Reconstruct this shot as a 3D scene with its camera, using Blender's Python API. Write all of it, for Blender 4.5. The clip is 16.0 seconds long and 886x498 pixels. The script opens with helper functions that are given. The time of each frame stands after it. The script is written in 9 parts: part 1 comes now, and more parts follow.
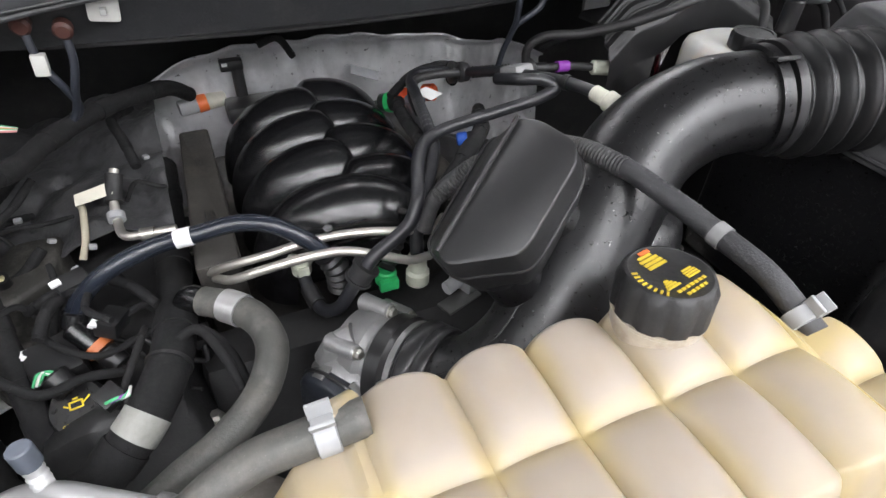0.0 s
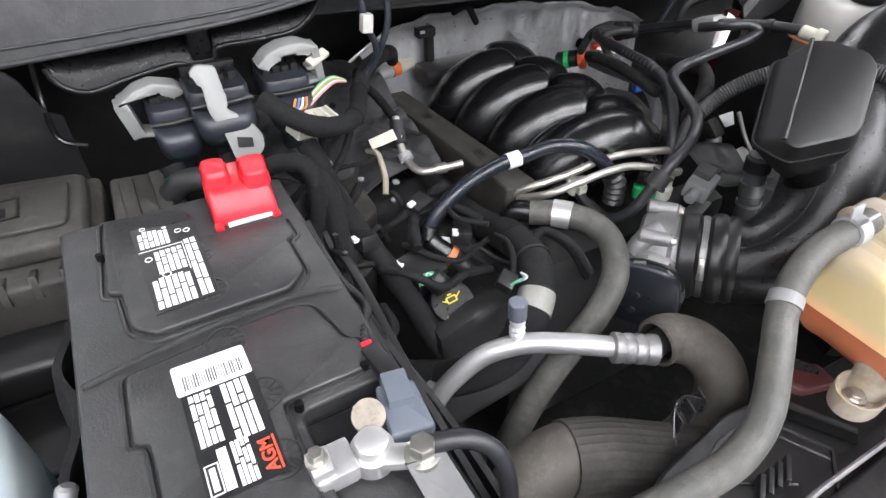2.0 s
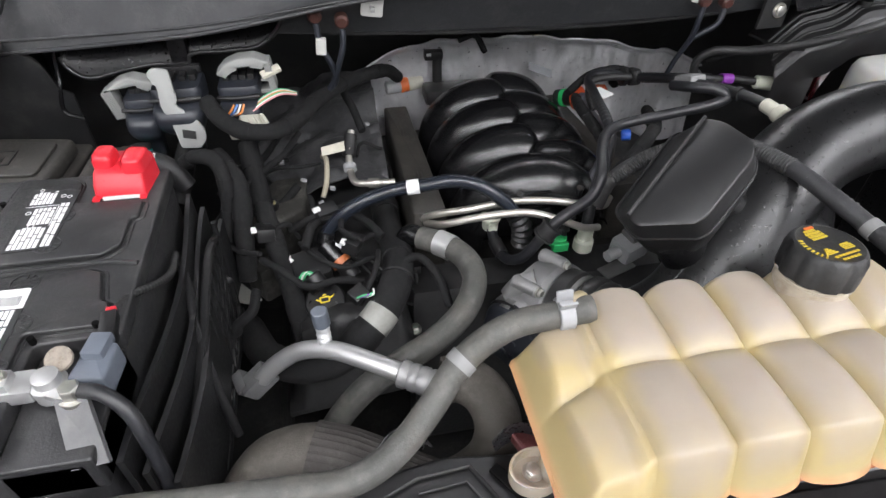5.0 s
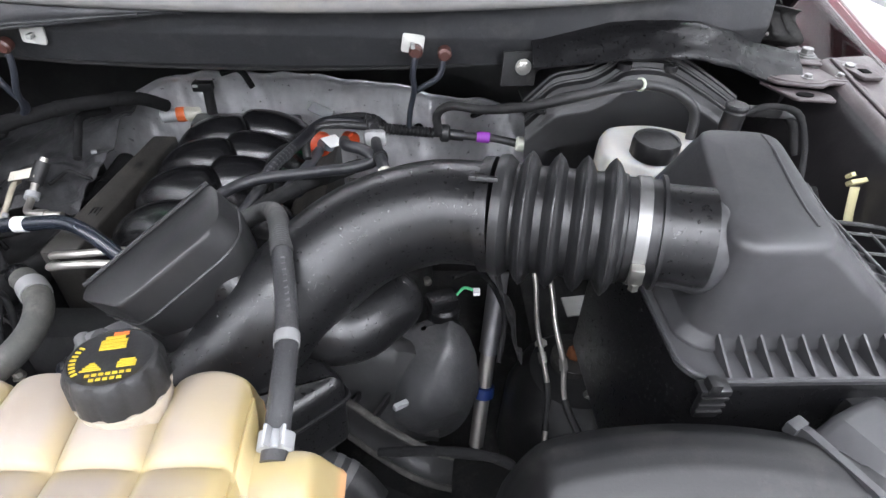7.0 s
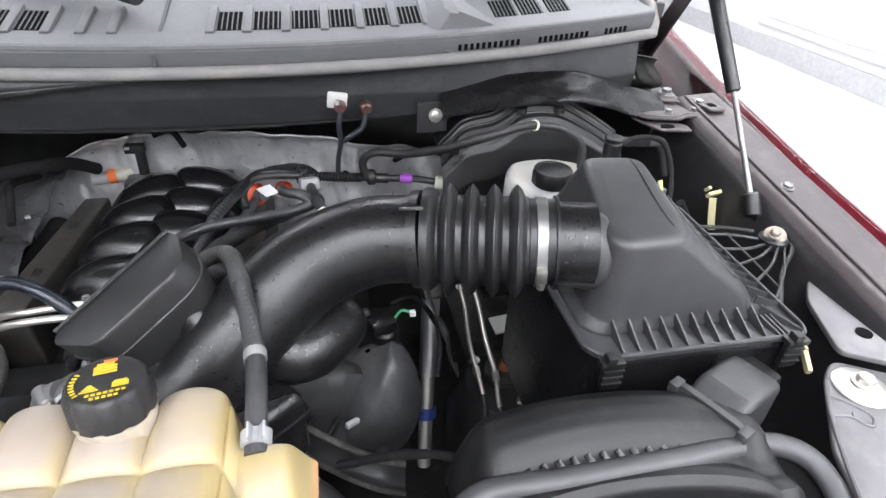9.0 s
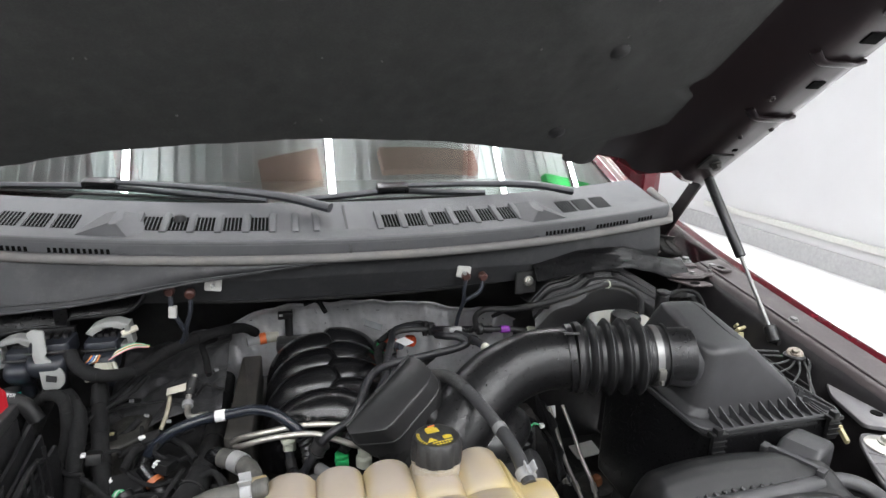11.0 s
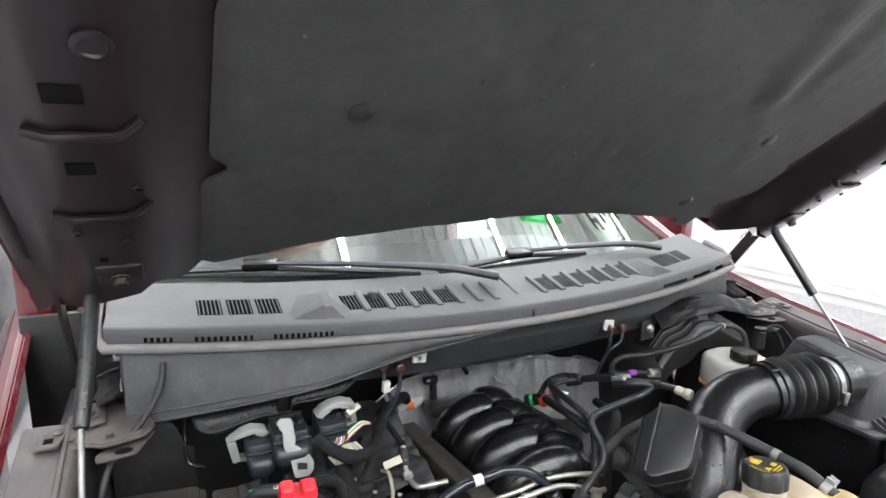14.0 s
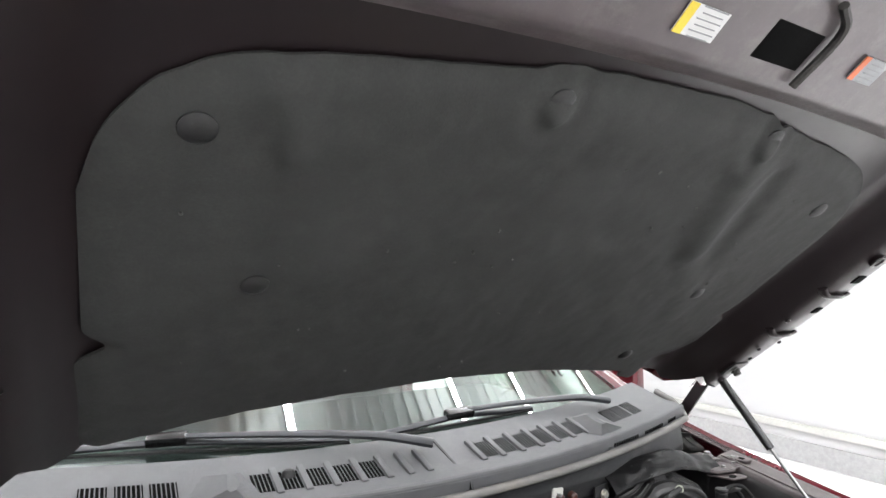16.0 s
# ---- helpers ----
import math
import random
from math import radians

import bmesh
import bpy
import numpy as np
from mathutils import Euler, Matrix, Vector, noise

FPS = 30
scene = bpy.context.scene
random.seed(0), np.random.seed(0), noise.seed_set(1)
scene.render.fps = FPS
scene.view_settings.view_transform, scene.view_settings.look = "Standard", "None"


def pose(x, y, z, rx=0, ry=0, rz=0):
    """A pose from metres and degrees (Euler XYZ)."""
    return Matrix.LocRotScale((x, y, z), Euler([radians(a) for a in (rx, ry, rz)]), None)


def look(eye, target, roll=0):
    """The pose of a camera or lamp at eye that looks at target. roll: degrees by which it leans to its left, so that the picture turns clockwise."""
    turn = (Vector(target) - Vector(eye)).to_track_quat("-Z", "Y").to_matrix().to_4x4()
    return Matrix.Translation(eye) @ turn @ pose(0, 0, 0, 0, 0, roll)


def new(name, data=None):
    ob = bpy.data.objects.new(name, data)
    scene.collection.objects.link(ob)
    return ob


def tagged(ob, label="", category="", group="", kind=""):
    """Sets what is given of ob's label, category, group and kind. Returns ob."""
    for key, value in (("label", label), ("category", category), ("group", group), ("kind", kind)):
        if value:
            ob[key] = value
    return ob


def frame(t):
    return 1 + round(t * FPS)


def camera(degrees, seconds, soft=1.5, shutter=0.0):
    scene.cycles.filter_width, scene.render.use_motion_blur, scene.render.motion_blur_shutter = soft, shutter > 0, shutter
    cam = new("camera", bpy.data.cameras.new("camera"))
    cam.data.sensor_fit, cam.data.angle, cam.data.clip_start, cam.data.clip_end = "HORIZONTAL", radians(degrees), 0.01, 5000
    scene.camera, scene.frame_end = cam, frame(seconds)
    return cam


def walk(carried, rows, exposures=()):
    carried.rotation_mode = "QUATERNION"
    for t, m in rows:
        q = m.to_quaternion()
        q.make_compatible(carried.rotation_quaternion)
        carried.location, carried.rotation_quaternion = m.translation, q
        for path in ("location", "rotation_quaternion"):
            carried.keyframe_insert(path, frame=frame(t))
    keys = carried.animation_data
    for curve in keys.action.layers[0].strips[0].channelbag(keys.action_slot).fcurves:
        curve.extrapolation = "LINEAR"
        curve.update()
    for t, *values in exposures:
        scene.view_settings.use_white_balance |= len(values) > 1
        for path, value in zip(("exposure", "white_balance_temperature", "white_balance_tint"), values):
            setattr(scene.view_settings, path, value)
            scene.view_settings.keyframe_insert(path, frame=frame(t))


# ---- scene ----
from mathutils.bvhtree import BVHTree

cam = camera(76.4, 16.0)
PATH = [
    (0, (-0.1798, 0.0905, 1.3036), (0.4652, 1.4701, 0.0081), 2.20),
    (0.5, (-0.3447, 0.1016, 1.3185), (0.3924, 1.4353, 0.0228), 2.14),
    (1, (-0.4540, 0.1127, 1.3170), (0.3281, 1.4204, 0.0223), 2.26),
    (1.5, (-0.5492, 0.1369, 1.3112), (0.2459, 1.4376, 0.0155), 2.07),
    (2, (-0.5998, 0.1297, 1.2973), (0.1952, 1.4243, -0.0033), 2.37),
    (2.5, (-0.6039, 0.1227, 1.3035), (0.1522, 1.4373, -0.0012), 2.75),
    (3, (-0.5764, 0.0966, 1.3268), (0.1386, 1.4261, 0.0153), 2.93),
    (3.2, (-0.5642, 0.0875, 1.3299), (0.1467, 1.4140, 0.0134), 3.13),
    (5.3, (-0.2493, -0.0123, 1.3675), (0.0077, 1.4771, 0.0580), 1.72),
    (5.5, (-0.1987, -0.0062, 1.3712), (0.0273, 1.4912, 0.0649), 2.11),
    (6, (-0.0368, 0.0100, 1.3683), (0.0683, 1.5365, 0.0803), 1.87),
    (6.5, (0.1140, 0.0152, 1.3715), (0.1901, 1.5537, 0.0956), 2.16),
    (7, (0.2384, 0.0172, 1.3638), (0.3397, 1.5709, 0.1087), 2.37),
    (7.5, (0.3194, 0.0182, 1.3573), (0.4987, 1.5831, 0.1237), 2.40),
    (8, (0.3234, 0.0243, 1.3603), (0.6119, 1.5914, 0.1521), 2.74),
    (8.2, (0.3174, 0.0243, 1.3624), (0.6308, 1.5925, 0.1610), 2.85),
    (10.3, (-0.0038, -0.3302, 1.4749), (0.4210, 1.4846, 0.7502), 1.81),
    (10.5, (-0.0290, -0.3444, 1.4782), (0.4152, 1.4981, 0.8392), 1.71),
    (11, (-0.1010, -0.2939, 1.4680), (0.4037, 1.5633, 0.9256), 1.53),
    (11.5, (-0.2113, -0.2383, 1.4641), (0.3545, 1.6061, 0.9385), 1.45),
    (12, (-0.3348, -0.2110, 1.4655), (0.2981, 1.6155, 0.9537), 1.36),
    (12.5, (-0.5098, -0.1847, 1.4753), (0.2171, 1.6099, 0.9703), 0.99),
    (13, (-0.6303, -0.1625, 1.4687), (0.1557, 1.6071, 0.9685), 0.91),
    (13.5, (-0.6838, -0.1694, 1.4872), (0.1502, 1.5812, 0.9960), 0.72),
    (14, (-0.6917, -0.1803, 1.5248), (0.1979, 1.5703, 1.1493), 0.74),
    (14.5, (-0.6856, -0.2045, 1.5361), (0.2329, 1.5614, 1.3383), 0.44),
    (15, (-0.6724, -0.2065, 1.5350), (0.2825, 1.5471, 1.4341), 0.35),
    (15.5, (-0.6582, -0.2257, 1.5482), (0.3170, 1.5204, 1.5013), 0.06),
    (15.7, (-0.6607, -0.2301, 1.5340), (0.3373, 1.5030, 1.5543), -0.64),
    (16, (-0.5964, -0.1719, 1.5637), (0.4056, 1.5553, 1.6738), -0.23),
]
walk(cam, [(t, look(eye, target, roll)) for t, eye, target, roll in PATH],
     exposures=[(0, -0.02, 6480, 14), (0.8, -0.1, 6480, 14), (1.5, 0.08, 6430, 15), (2.0, 0.20, 6430, 15), (3.2, 0.18, 6430, 15), (5.3, -0.24, 6480, 14), (6.2, -0.15, 6380, 14), (7.2, 0.34, 6180, 15), (8.2, 0.52, 6180, 15), (10.3, -0.5, 6520, 12),
                (11.5, -0.44, 6460, 12), (12.3, -0.36, 6460, 12), (13.5, -0.12, 6520, 13), (14.5, 0.0, 6480, 12), (15.3, 0.06, 6480, 12), (16, -0.24, 6560, 12)])

# ---- world, lamps ----
world = bpy.data.worlds.new("room_air")
world.use_nodes = True
scene.world = world
world.node_tree.nodes["Background"].inputs["Color"].default_value = (0.9, 0.95, 1.0, 1)
world.node_tree.nodes["Background"].inputs["Strength"].default_value = 0.02
EXPOSURE = 0.0
scene.view_settings.exposure = EXPOSURE

CEILING = 3.3
STRIPS = ((-3.8, 15), (-2.5, 45), (-1.2, 105), (0.11, 105), (1.41, 110), (2.15, 115), (3.3, 60))


def strip_lamp(name, m, length, width, watts):
    data = bpy.data.lights.new(name, "AREA")
    data.shape, data.size, data.size_y = "RECTANGLE", width, length
    data.energy, data.color = watts, (0.965, 0.985, 1.0)
    ob = new(name, data)
    ob.matrix_world = m
    return ob


# ---- materials ----
def mat(name, base, rough=0.5, metal=0.0, vary=0.15, scale=30.0, bump=0.0, bump_scale=400.0, dust=0.0, dust_color=(0.35, 0.33, 0.3),
        coat=0.0, specular=0.5, transmission=0.0, stain=None, subsurface=0.0, rv=0.08):
    m = bpy.data.materials.new(name)
    m.use_nodes = True
    nt = m.node_tree
    b = nt.nodes["Principled BSDF"]
    b.inputs["Metallic"].default_value = metal
    b.inputs["Specular IOR Level"].default_value = specular
    b.inputs["Coat Weight"].default_value = coat
    b.inputs["Transmission Weight"].default_value = transmission
    if subsurface:
        b.inputs["Subsurface Weight"].default_value = subsurface
        b.inputs["Subsurface Radius"].default_value = (0.03, 0.022, 0.012)
        b.inputs["Subsurface Scale"].default_value = 1.0
    co = nt.nodes.new("ShaderNodeTexCoord")

    def noise_node(s, detail=4.0, rough_=0.6):
        n = nt.nodes.new("ShaderNodeTexNoise")
        n.inputs["Scale"].default_value, n.inputs["Detail"].default_value, n.inputs["Roughness"].default_value = s, detail, rough_
        nt.links.new(co.outputs["Object"], n.inputs["Vector"])
        return n

    def ramp(src, lo, hi, a, c):
        r = nt.nodes.new("ShaderNodeMapRange")
        r.inputs["From Min"].default_value, r.inputs["From Max"].default_value = lo, hi
        r.inputs["To Min"].default_value, r.inputs["To Max"].default_value = a, c
        nt.links.new(src, r.inputs["Value"])
        return r.outputs["Result"]

    def mix(fac, a, c, mode="MIX"):
        n = nt.nodes.new("ShaderNodeMix")
        n.data_type, n.blend_type = "RGBA", mode
        nt.links.new(fac, n.inputs["Factor"])
        for sock, v in ((n.inputs["A"], a), (n.inputs["B"], c)):
            if isinstance(v, (tuple, list)):
                sock.default_value = (*v, 1)
            else:
                nt.links.new(v, sock)
        return n.outputs["Result"]

    big, fine = noise_node(scale), noise_node(scale * 9, 6.0)
    lo = tuple(max(0.0, c * (1 - vary)) for c in base)
    hi = tuple(min(1.0, c * (1 + vary)) for c in base)
    col = mix(ramp(big.outputs["Fac"], 0.3, 0.7, 0, 1), lo, hi)
    col = mix(ramp(fine.outputs["Fac"], 0.35, 0.75, 0, 0.5), col, hi)
    if stain:
        st = noise_node(stain[1], 5.0, 0.7)
        col = mix(ramp(st.outputs["Fac"], 0.5, 0.68, 0, stain[2]), col, stain[0])
    if dust:
        dn = noise_node(scale * 0.6, 8.0, 0.75)
        col = mix(ramp(dn.outputs["Fac"], 0.5, 0.72, 0, dust), col, dust_color)
        sp = noise_node(900, 2.0)
        col = mix(ramp(sp.outputs["Fac"], 0.7, 0.76, 0, min(1.0, dust * 2)), col, dust_color)
    nt.links.new(col, b.inputs["Base Color"])
    nt.links.new(ramp(fine.outputs["Fac"], 0.3, 0.7, max(0.02, rough - rv), min(1, rough + rv)), b.inputs["Roughness"])
    if bump:
        bn = noise_node(bump_scale, 3.0)
        bp = nt.nodes.new("ShaderNodeBump")
        bp.inputs["Strength"].default_value, bp.inputs["Distance"].default_value = bump, 0.001
        nt.links.new(bn.outputs["Fac"], bp.inputs["Height"])
        nt.links.new(bp.outputs["Normal"], b.inputs["Normal"])
    return m


def add_shape_bump(m, scale, strength, distance, kind="NOISE"):
    """A second, larger relief on top of a material's own."""
    nt = m.node_tree
    b = nt.nodes["Principled BSDF"]
    co = nt.nodes.new("ShaderNodeTexCoord")
    if kind == "VORONOI":
        t = nt.nodes.new("ShaderNodeTexVoronoi")
        out = t.outputs["Distance"]
    else:
        t = nt.nodes.new("ShaderNodeTexNoise")
        t.inputs["Detail"].default_value = 5
        out = t.outputs["Fac"]
    t.inputs["Scale"].default_value = scale
    nt.links.new(co.outputs["Object"], t.inputs["Vector"])
    bp = nt.nodes.new("ShaderNodeBump")
    bp.inputs["Strength"].default_value, bp.inputs["Distance"].default_value = strength, distance
    nt.links.new(out, bp.inputs["Height"])
    old = b.inputs["Normal"].links
    if old:
        nt.links.new(old[0].from_socket, bp.inputs["Normal"])
    nt.links.new(bp.outputs["Normal"], b.inputs["Normal"])
    return m


M = {}
M["plastic"] = mat("black_plastic", (0.010, 0.010, 0.0105), 0.40, bump=0.12, dust=0.03, vary=0.2)
M["plastic_gloss"] = mat("gloss_black_plastic", (0.006, 0.006, 0.0066), 0.25, specular=0.65, vary=0.0, scale=4, rv=0.0)
M["plastic_satin"] = mat("satin_black_plastic", (0.0085, 0.0085, 0.009), 0.30, bump=0.12, bump_scale=900, dust=0.004, vary=0.15, rv=0.04)
M["airbox"] = mat("grey_black_plastic", (0.036, 0.036, 0.038), 0.43, bump=0.12, bump_scale=900, dust=0.03, vary=0.15, rv=0.05)
M["car_grey"] = mat("dark_grey_car_paint", (0.07, 0.072, 0.078), 0.3, coat=0.4, vary=0.05)
M["print_red"] = mat("orange_red_print", (0.72, 0.07, 0.03), 0.5, vary=0.05)
M["bottle"] = mat("milky_blue_plastic", (0.52, 0.60, 0.63), 0.4, vary=0.06, scale=8, subsurface=0.2)
M["box_dusty"] = mat("dusty_box_plastic", (0.032, 0.030, 0.027), 0.6, bump=0.2, dust=0.3, dust_color=(0.16, 0.145, 0.125))
M["cap_print"] = mat("worn_yellow_print", (0.46, 0.34, 0.025), 0.5)
M["module"] = mat("sealed_black_case", (0.006, 0.006, 0.0065), 0.32, specular=0.25, vary=0.1)
M["plastic_matte"] = mat("matte_black_plastic", (0.013, 0.013, 0.0135), 0.5, bump=0.25, dust=0.05, vary=0.2)
M["cowl"] = mat("grey_cowl_plastic", (0.085, 0.087, 0.091), 0.55, bump=0.35, bump_scale=900, dust=0.05, vary=0.06)
M["rubber"] = mat("black_rubber", (0.013, 0.013, 0.0135), 0.52, bump=0.3, bump_scale=500, dust=0.05, vary=0.35, scale=50)
M["hose"] = mat("grey_rubber_hose", (0.058, 0.058, 0.053), 0.6, bump=0.35, bump_scale=350, dust=0.18, vary=0.25, scale=45, stain=((0.11, 0.10, 0.085), 30.0, 0.5))
M["seal"] = mat("grey_rubber_seal", (0.16, 0.155, 0.15), 0.7, bump=0.2, dust=0.3, dust_color=(0.3, 0.27, 0.22))
M["tape"] = mat("cloth_tape", (0.008, 0.008, 0.0085), 0.85, bump=0.5, bump_scale=900, dust=0.03, specular=0.3)
M["seal_dark"] = mat("dark_foam", (0.014, 0.0135, 0.013), 0.85, bump=0.5, bump_scale=120, dust=0.08)
M["firewall"] = mat("black_painted_steel", (0.010, 0.010, 0.0105), 0.4, bump=0.15, bump_scale=150, dust=0.06)
M["dark_steel"] = mat("dark_steel", (0.05, 0.048, 0.045), 0.5, metal=0.7, dust=0.2)
M["foil"] = mat("aluminium_foil", (0.66, 0.66, 0.67), 0.36, metal=0.70, vary=0.25, scale=12, dust=0.04, rv=0.1)
add_shape_bump(M["foil"], 26, 0.5, 0.010)
M["alu"] = mat("cast_aluminium", (0.30, 0.30, 0.30), 0.5, metal=0.7, bump=0.4, bump_scale=500, dust=0.15)
M["alu_bright"] = mat("bright_aluminium", (0.52, 0.52, 0.52), 0.42, metal=0.75, bump=0.1, vary=0.08)
M["steel"] = mat("bare_steel_tube", (0.52, 0.50, 0.46), 0.40, metal=0.85, vary=0.15, rv=0.04)
M["zinc"] = mat("zinc_plate", (0.45, 0.45, 0.46), 0.42, metal=0.85, bump=0.2, dust=0.1)
M["red_paint"] = mat("ruby_red_paint", (0.085, 0.005, 0.010), 0.2, coat=1.0, vary=0.05)
M["maroon_metal"] = mat("dull_maroon_primer", (0.054, 0.043, 0.044), 0.5, dust=0.12)


def tank_mat():
    """Cream plastic, yellowed along the seams and the ends, amber where the coolant stands behind it."""
    m = mat("yellowed_translucent_plastic", (0.295, 0.252, 0.208), 0.42, vary=0.06, scale=14, bump=0.10, bump_scale=60, subsurface=0.25, rv=0.05)
    nt = m.node_tree
    b = nt.nodes["Principled BSDF"]
    cream = b.inputs["Base Color"].links[0].from_socket
    co = nt.nodes.new("ShaderNodeTexCoord")
    xyz = nt.nodes.new("ShaderNodeSeparateXYZ")
    nt.links.new(co.outputs["Object"], xyz.inputs["Vector"])

    def op(kind, a, c):
        n = nt.nodes.new("ShaderNodeMath")
        n.operation = kind
        for i, v in enumerate((a, c)):
            if isinstance(v, (int, float)):
                n.inputs[i].default_value = v
            else:
                nt.links.new(v, n.inputs[i])
        return n.outputs[0]

    def span(src, lo, hi, a, c):
        n = nt.nodes.new("ShaderNodeMapRange")
        n.interpolation_type = "SMOOTHSTEP"
        for i, v in enumerate((lo, hi, a, c)):
            n.inputs[i + 1].default_value = v
        nt.links.new(src, n.inputs["Value"])
        return n.outputs["Result"]
    n1 = nt.nodes.new("ShaderNodeTexNoise")
    n1.inputs["Scale"].default_value, n1.inputs["Detail"].default_value = 22, 4
    nt.links.new(co.outputs["Object"], n1.inputs["Vector"])
    seam = op("PINGPONG", op("DIVIDE", op("ADD", xyz.outputs["X"], 0.152), 0.0548), 0.5)
    across = op("ABSOLUTE", op("SUBTRACT", xyz.outputs["Y"], 0.203), 0.0)
    wear = op("ADD", span(seam, 0.0, 0.26, 0.85, 0.0), span(across, 0.0, 0.016, 0.7, 0.0))
    wear = op("ADD", wear, op("ADD", op("ADD", span(xyz.outputs["X"], -0.19, -0.13, 0.75, 0.0), span(xyz.outputs["X"], 0.06, 0.13, 0.0, 0.75)), span(xyz.outputs["Y"], 0.11, 0.16, 0.5, 0.0)))
    wear = op("ADD", wear, span(xyz.outputs["Z"], 0.99, 1.032, 0.95, 0.0))
    wear = op("MINIMUM", op("MULTIPLY", wear, span(n1.outputs["Fac"], 0.25, 0.7, 0.35, 0.95)), 1.0)
    low = op("MULTIPLY", span(xyz.outputs["Z"], 0.978, 1.002, 1.0, 0.0), span(n1.outputs["Fac"], 0.2, 0.6, 0.7, 1.0))

    def blend(fac, a, c):
        n = nt.nodes.new("ShaderNodeMix")
        n.data_type = "RGBA"
        nt.links.new(fac, n.inputs["Factor"])
        nt.links.new(a, n.inputs["A"])
        n.inputs["B"].default_value = (*c, 1)
        return n.outputs["Result"]
    col = blend(wear, cream, (0.375, 0.298, 0.145))
    nt.links.new(blend(low, col, (0.70, 0.20, 0.09)), b.inputs["Base Color"])
    return m


M["tank"] = tank_mat()
M["tank_low"] = mat("coolant_stained_plastic", (0.72, 0.30, 0.14), 0.4, vary=0.12, scale=14, subsurface=0.3)
M["resonator"] = mat("mottled_black_plastic", (0.018, 0.018, 0.0185), 0.40, bump=0.1, bump_scale=900, dust=0.03, vary=0.1, rv=0.04)
M["bellows"] = mat("moulded_rubber", (0.013, 0.013, 0.0135), 0.36, bump=0.08)
M["white_plastic"] = mat("white_plastic", (0.50, 0.50, 0.47), 0.45, vary=0.08, dust=0.12)
M["ivory"] = mat("ivory_plastic", (0.50, 0.52, 0.43), 0.45, vary=0.06)
M["reservoir"] = mat("milky_translucent_plastic", (0.48, 0.475, 0.45), 0.4, vary=0.08, subsurface=0.3)
M["lever"] = mat("light_grey_plastic", (0.27, 0.275, 0.265), 0.5, vary=0.05, dust=0.04)
M["red_plastic"] = mat("red_plastic", (0.62, 0.022, 0.035), 0.35, vary=0.08, bump=0.1)
M["orange"] = mat("orange_plastic", (0.62, 0.13, 0.03), 0.45, vary=0.1)
M["green"] = mat("green_plastic", (0.02, 0.42, 0.12), 0.45)
M["purple"] = mat("purple_tape", (0.22, 0.04, 0.32), 0.5)
M["blue"] = mat("blue_plastic", (0.03, 0.12, 0.55), 0.45)
M["yellow"] = mat("yellow_ink", (0.75, 0.55, 0.02), 0.6, vary=0.1)
M["teal"] = mat("teal_fluid_bottle", (0.19, 0.30, 0.32), 0.35, subsurface=0.2)
M["label_black"] = mat("black_label", (0.012, 0.012, 0.013), 0.4)
M["label_white"] = mat("white_label", (0.75, 0.75, 0.74), 0.5, vary=0.05)
M["grey_conn"] = mat("blue_grey_plastic", (0.10, 0.115, 0.14), 0.45)
M["slate"] = mat("slate_black_plastic", (0.020, 0.023, 0.030), 0.36, bump=0.1, dust=0.02)
M["liner"] = mat("black_hood_liner", (0.029, 0.0295, 0.028), 0.8, bump=0.5, bump_scale=500, dust=0.1, dust_color=(0.12, 0.12, 0.11))
M["hood_inner"] = mat("dark_hood_steel", (0.013, 0.0085, 0.0095), 0.33, specular=0.45, vary=0.12, scale=5, rv=0.02)
M["wall"] = mat("white_wall_paint", (0.52, 0.52, 0.525), 0.6, vary=0.03, scale=2)
M["floor"] = mat("pale_epoxy_floor", (0.66, 0.655, 0.65), 0.35, vary=0.02, scale=3)
M["base"] = mat("grey_baseboard", (0.35, 0.35, 0.35), 0.6)
M["ceiling"] = mat("ribbed_ceiling_metal", (0.86, 0.87, 0.87), 0.45, vary=0.05, scale=3)
M["interior"] = mat("dark_interior", (0.02, 0.021, 0.022), 0.6, bump=0.2)
M["stone"] = mat("dusty_undertray", (0.012, 0.012, 0.012), 0.8, dust=0.12)
M["bolt"] = mat("zinc_bolt", (0.55, 0.54, 0.50), 0.4, metal=1.0)
M["beam"] = mat("grey_black_beam", (0.030, 0.031, 0.033), 0.55, bump=0.3, bump_scale=300, dust=0.10)
M["foil_dark"] = mat("dull_foil", (0.085, 0.085, 0.088), 0.45, metal=0.5, dust=0.1)
add_shape_bump(M["foil_dark"], 18, 0.6, 0.02)
M["apron"] = mat("dusty_black_apron", (0.017, 0.0155, 0.0165), 0.38, bump=0.15, bump_scale=200, dust=0.14, dust_color=(0.12, 0.11, 0.105))
M["green_sign"] = mat("green_board", (0.04, 0.55, 0.12), 0.5)
M["brown_sign"] = mat("brown_board", (0.52, 0.36, 0.29), 0.6)
M["hood_beam"] = mat("mauve_hood_primer", (0.10, 0.082, 0.085), 0.4, coat=0.2, dust=0.2)
M["yellow_label"] = mat("yellow_label", (0.75, 0.58, 0.05), 0.5)
M["label_grey"] = mat("grey_label", (0.32, 0.33, 0.34), 0.5)
M["clamp_grey"] = mat("grey_coated_clamp", (0.28, 0.285, 0.29), 0.5, vary=0.1, dust=0.1)
M["clamp_dark"] = mat("dark_grey_plastic", (0.09, 0.09, 0.092), 0.5, dust=0.12)
M["slate_gloss"] = mat("dark_blue_black_hose", (0.012, 0.015, 0.022), 0.26, vary=0.04, rv=0.015)
M["braid"] = mat("black_braid", (0.03, 0.03, 0.03), 0.6, bump=0.9, bump_scale=700, dust=0.2)
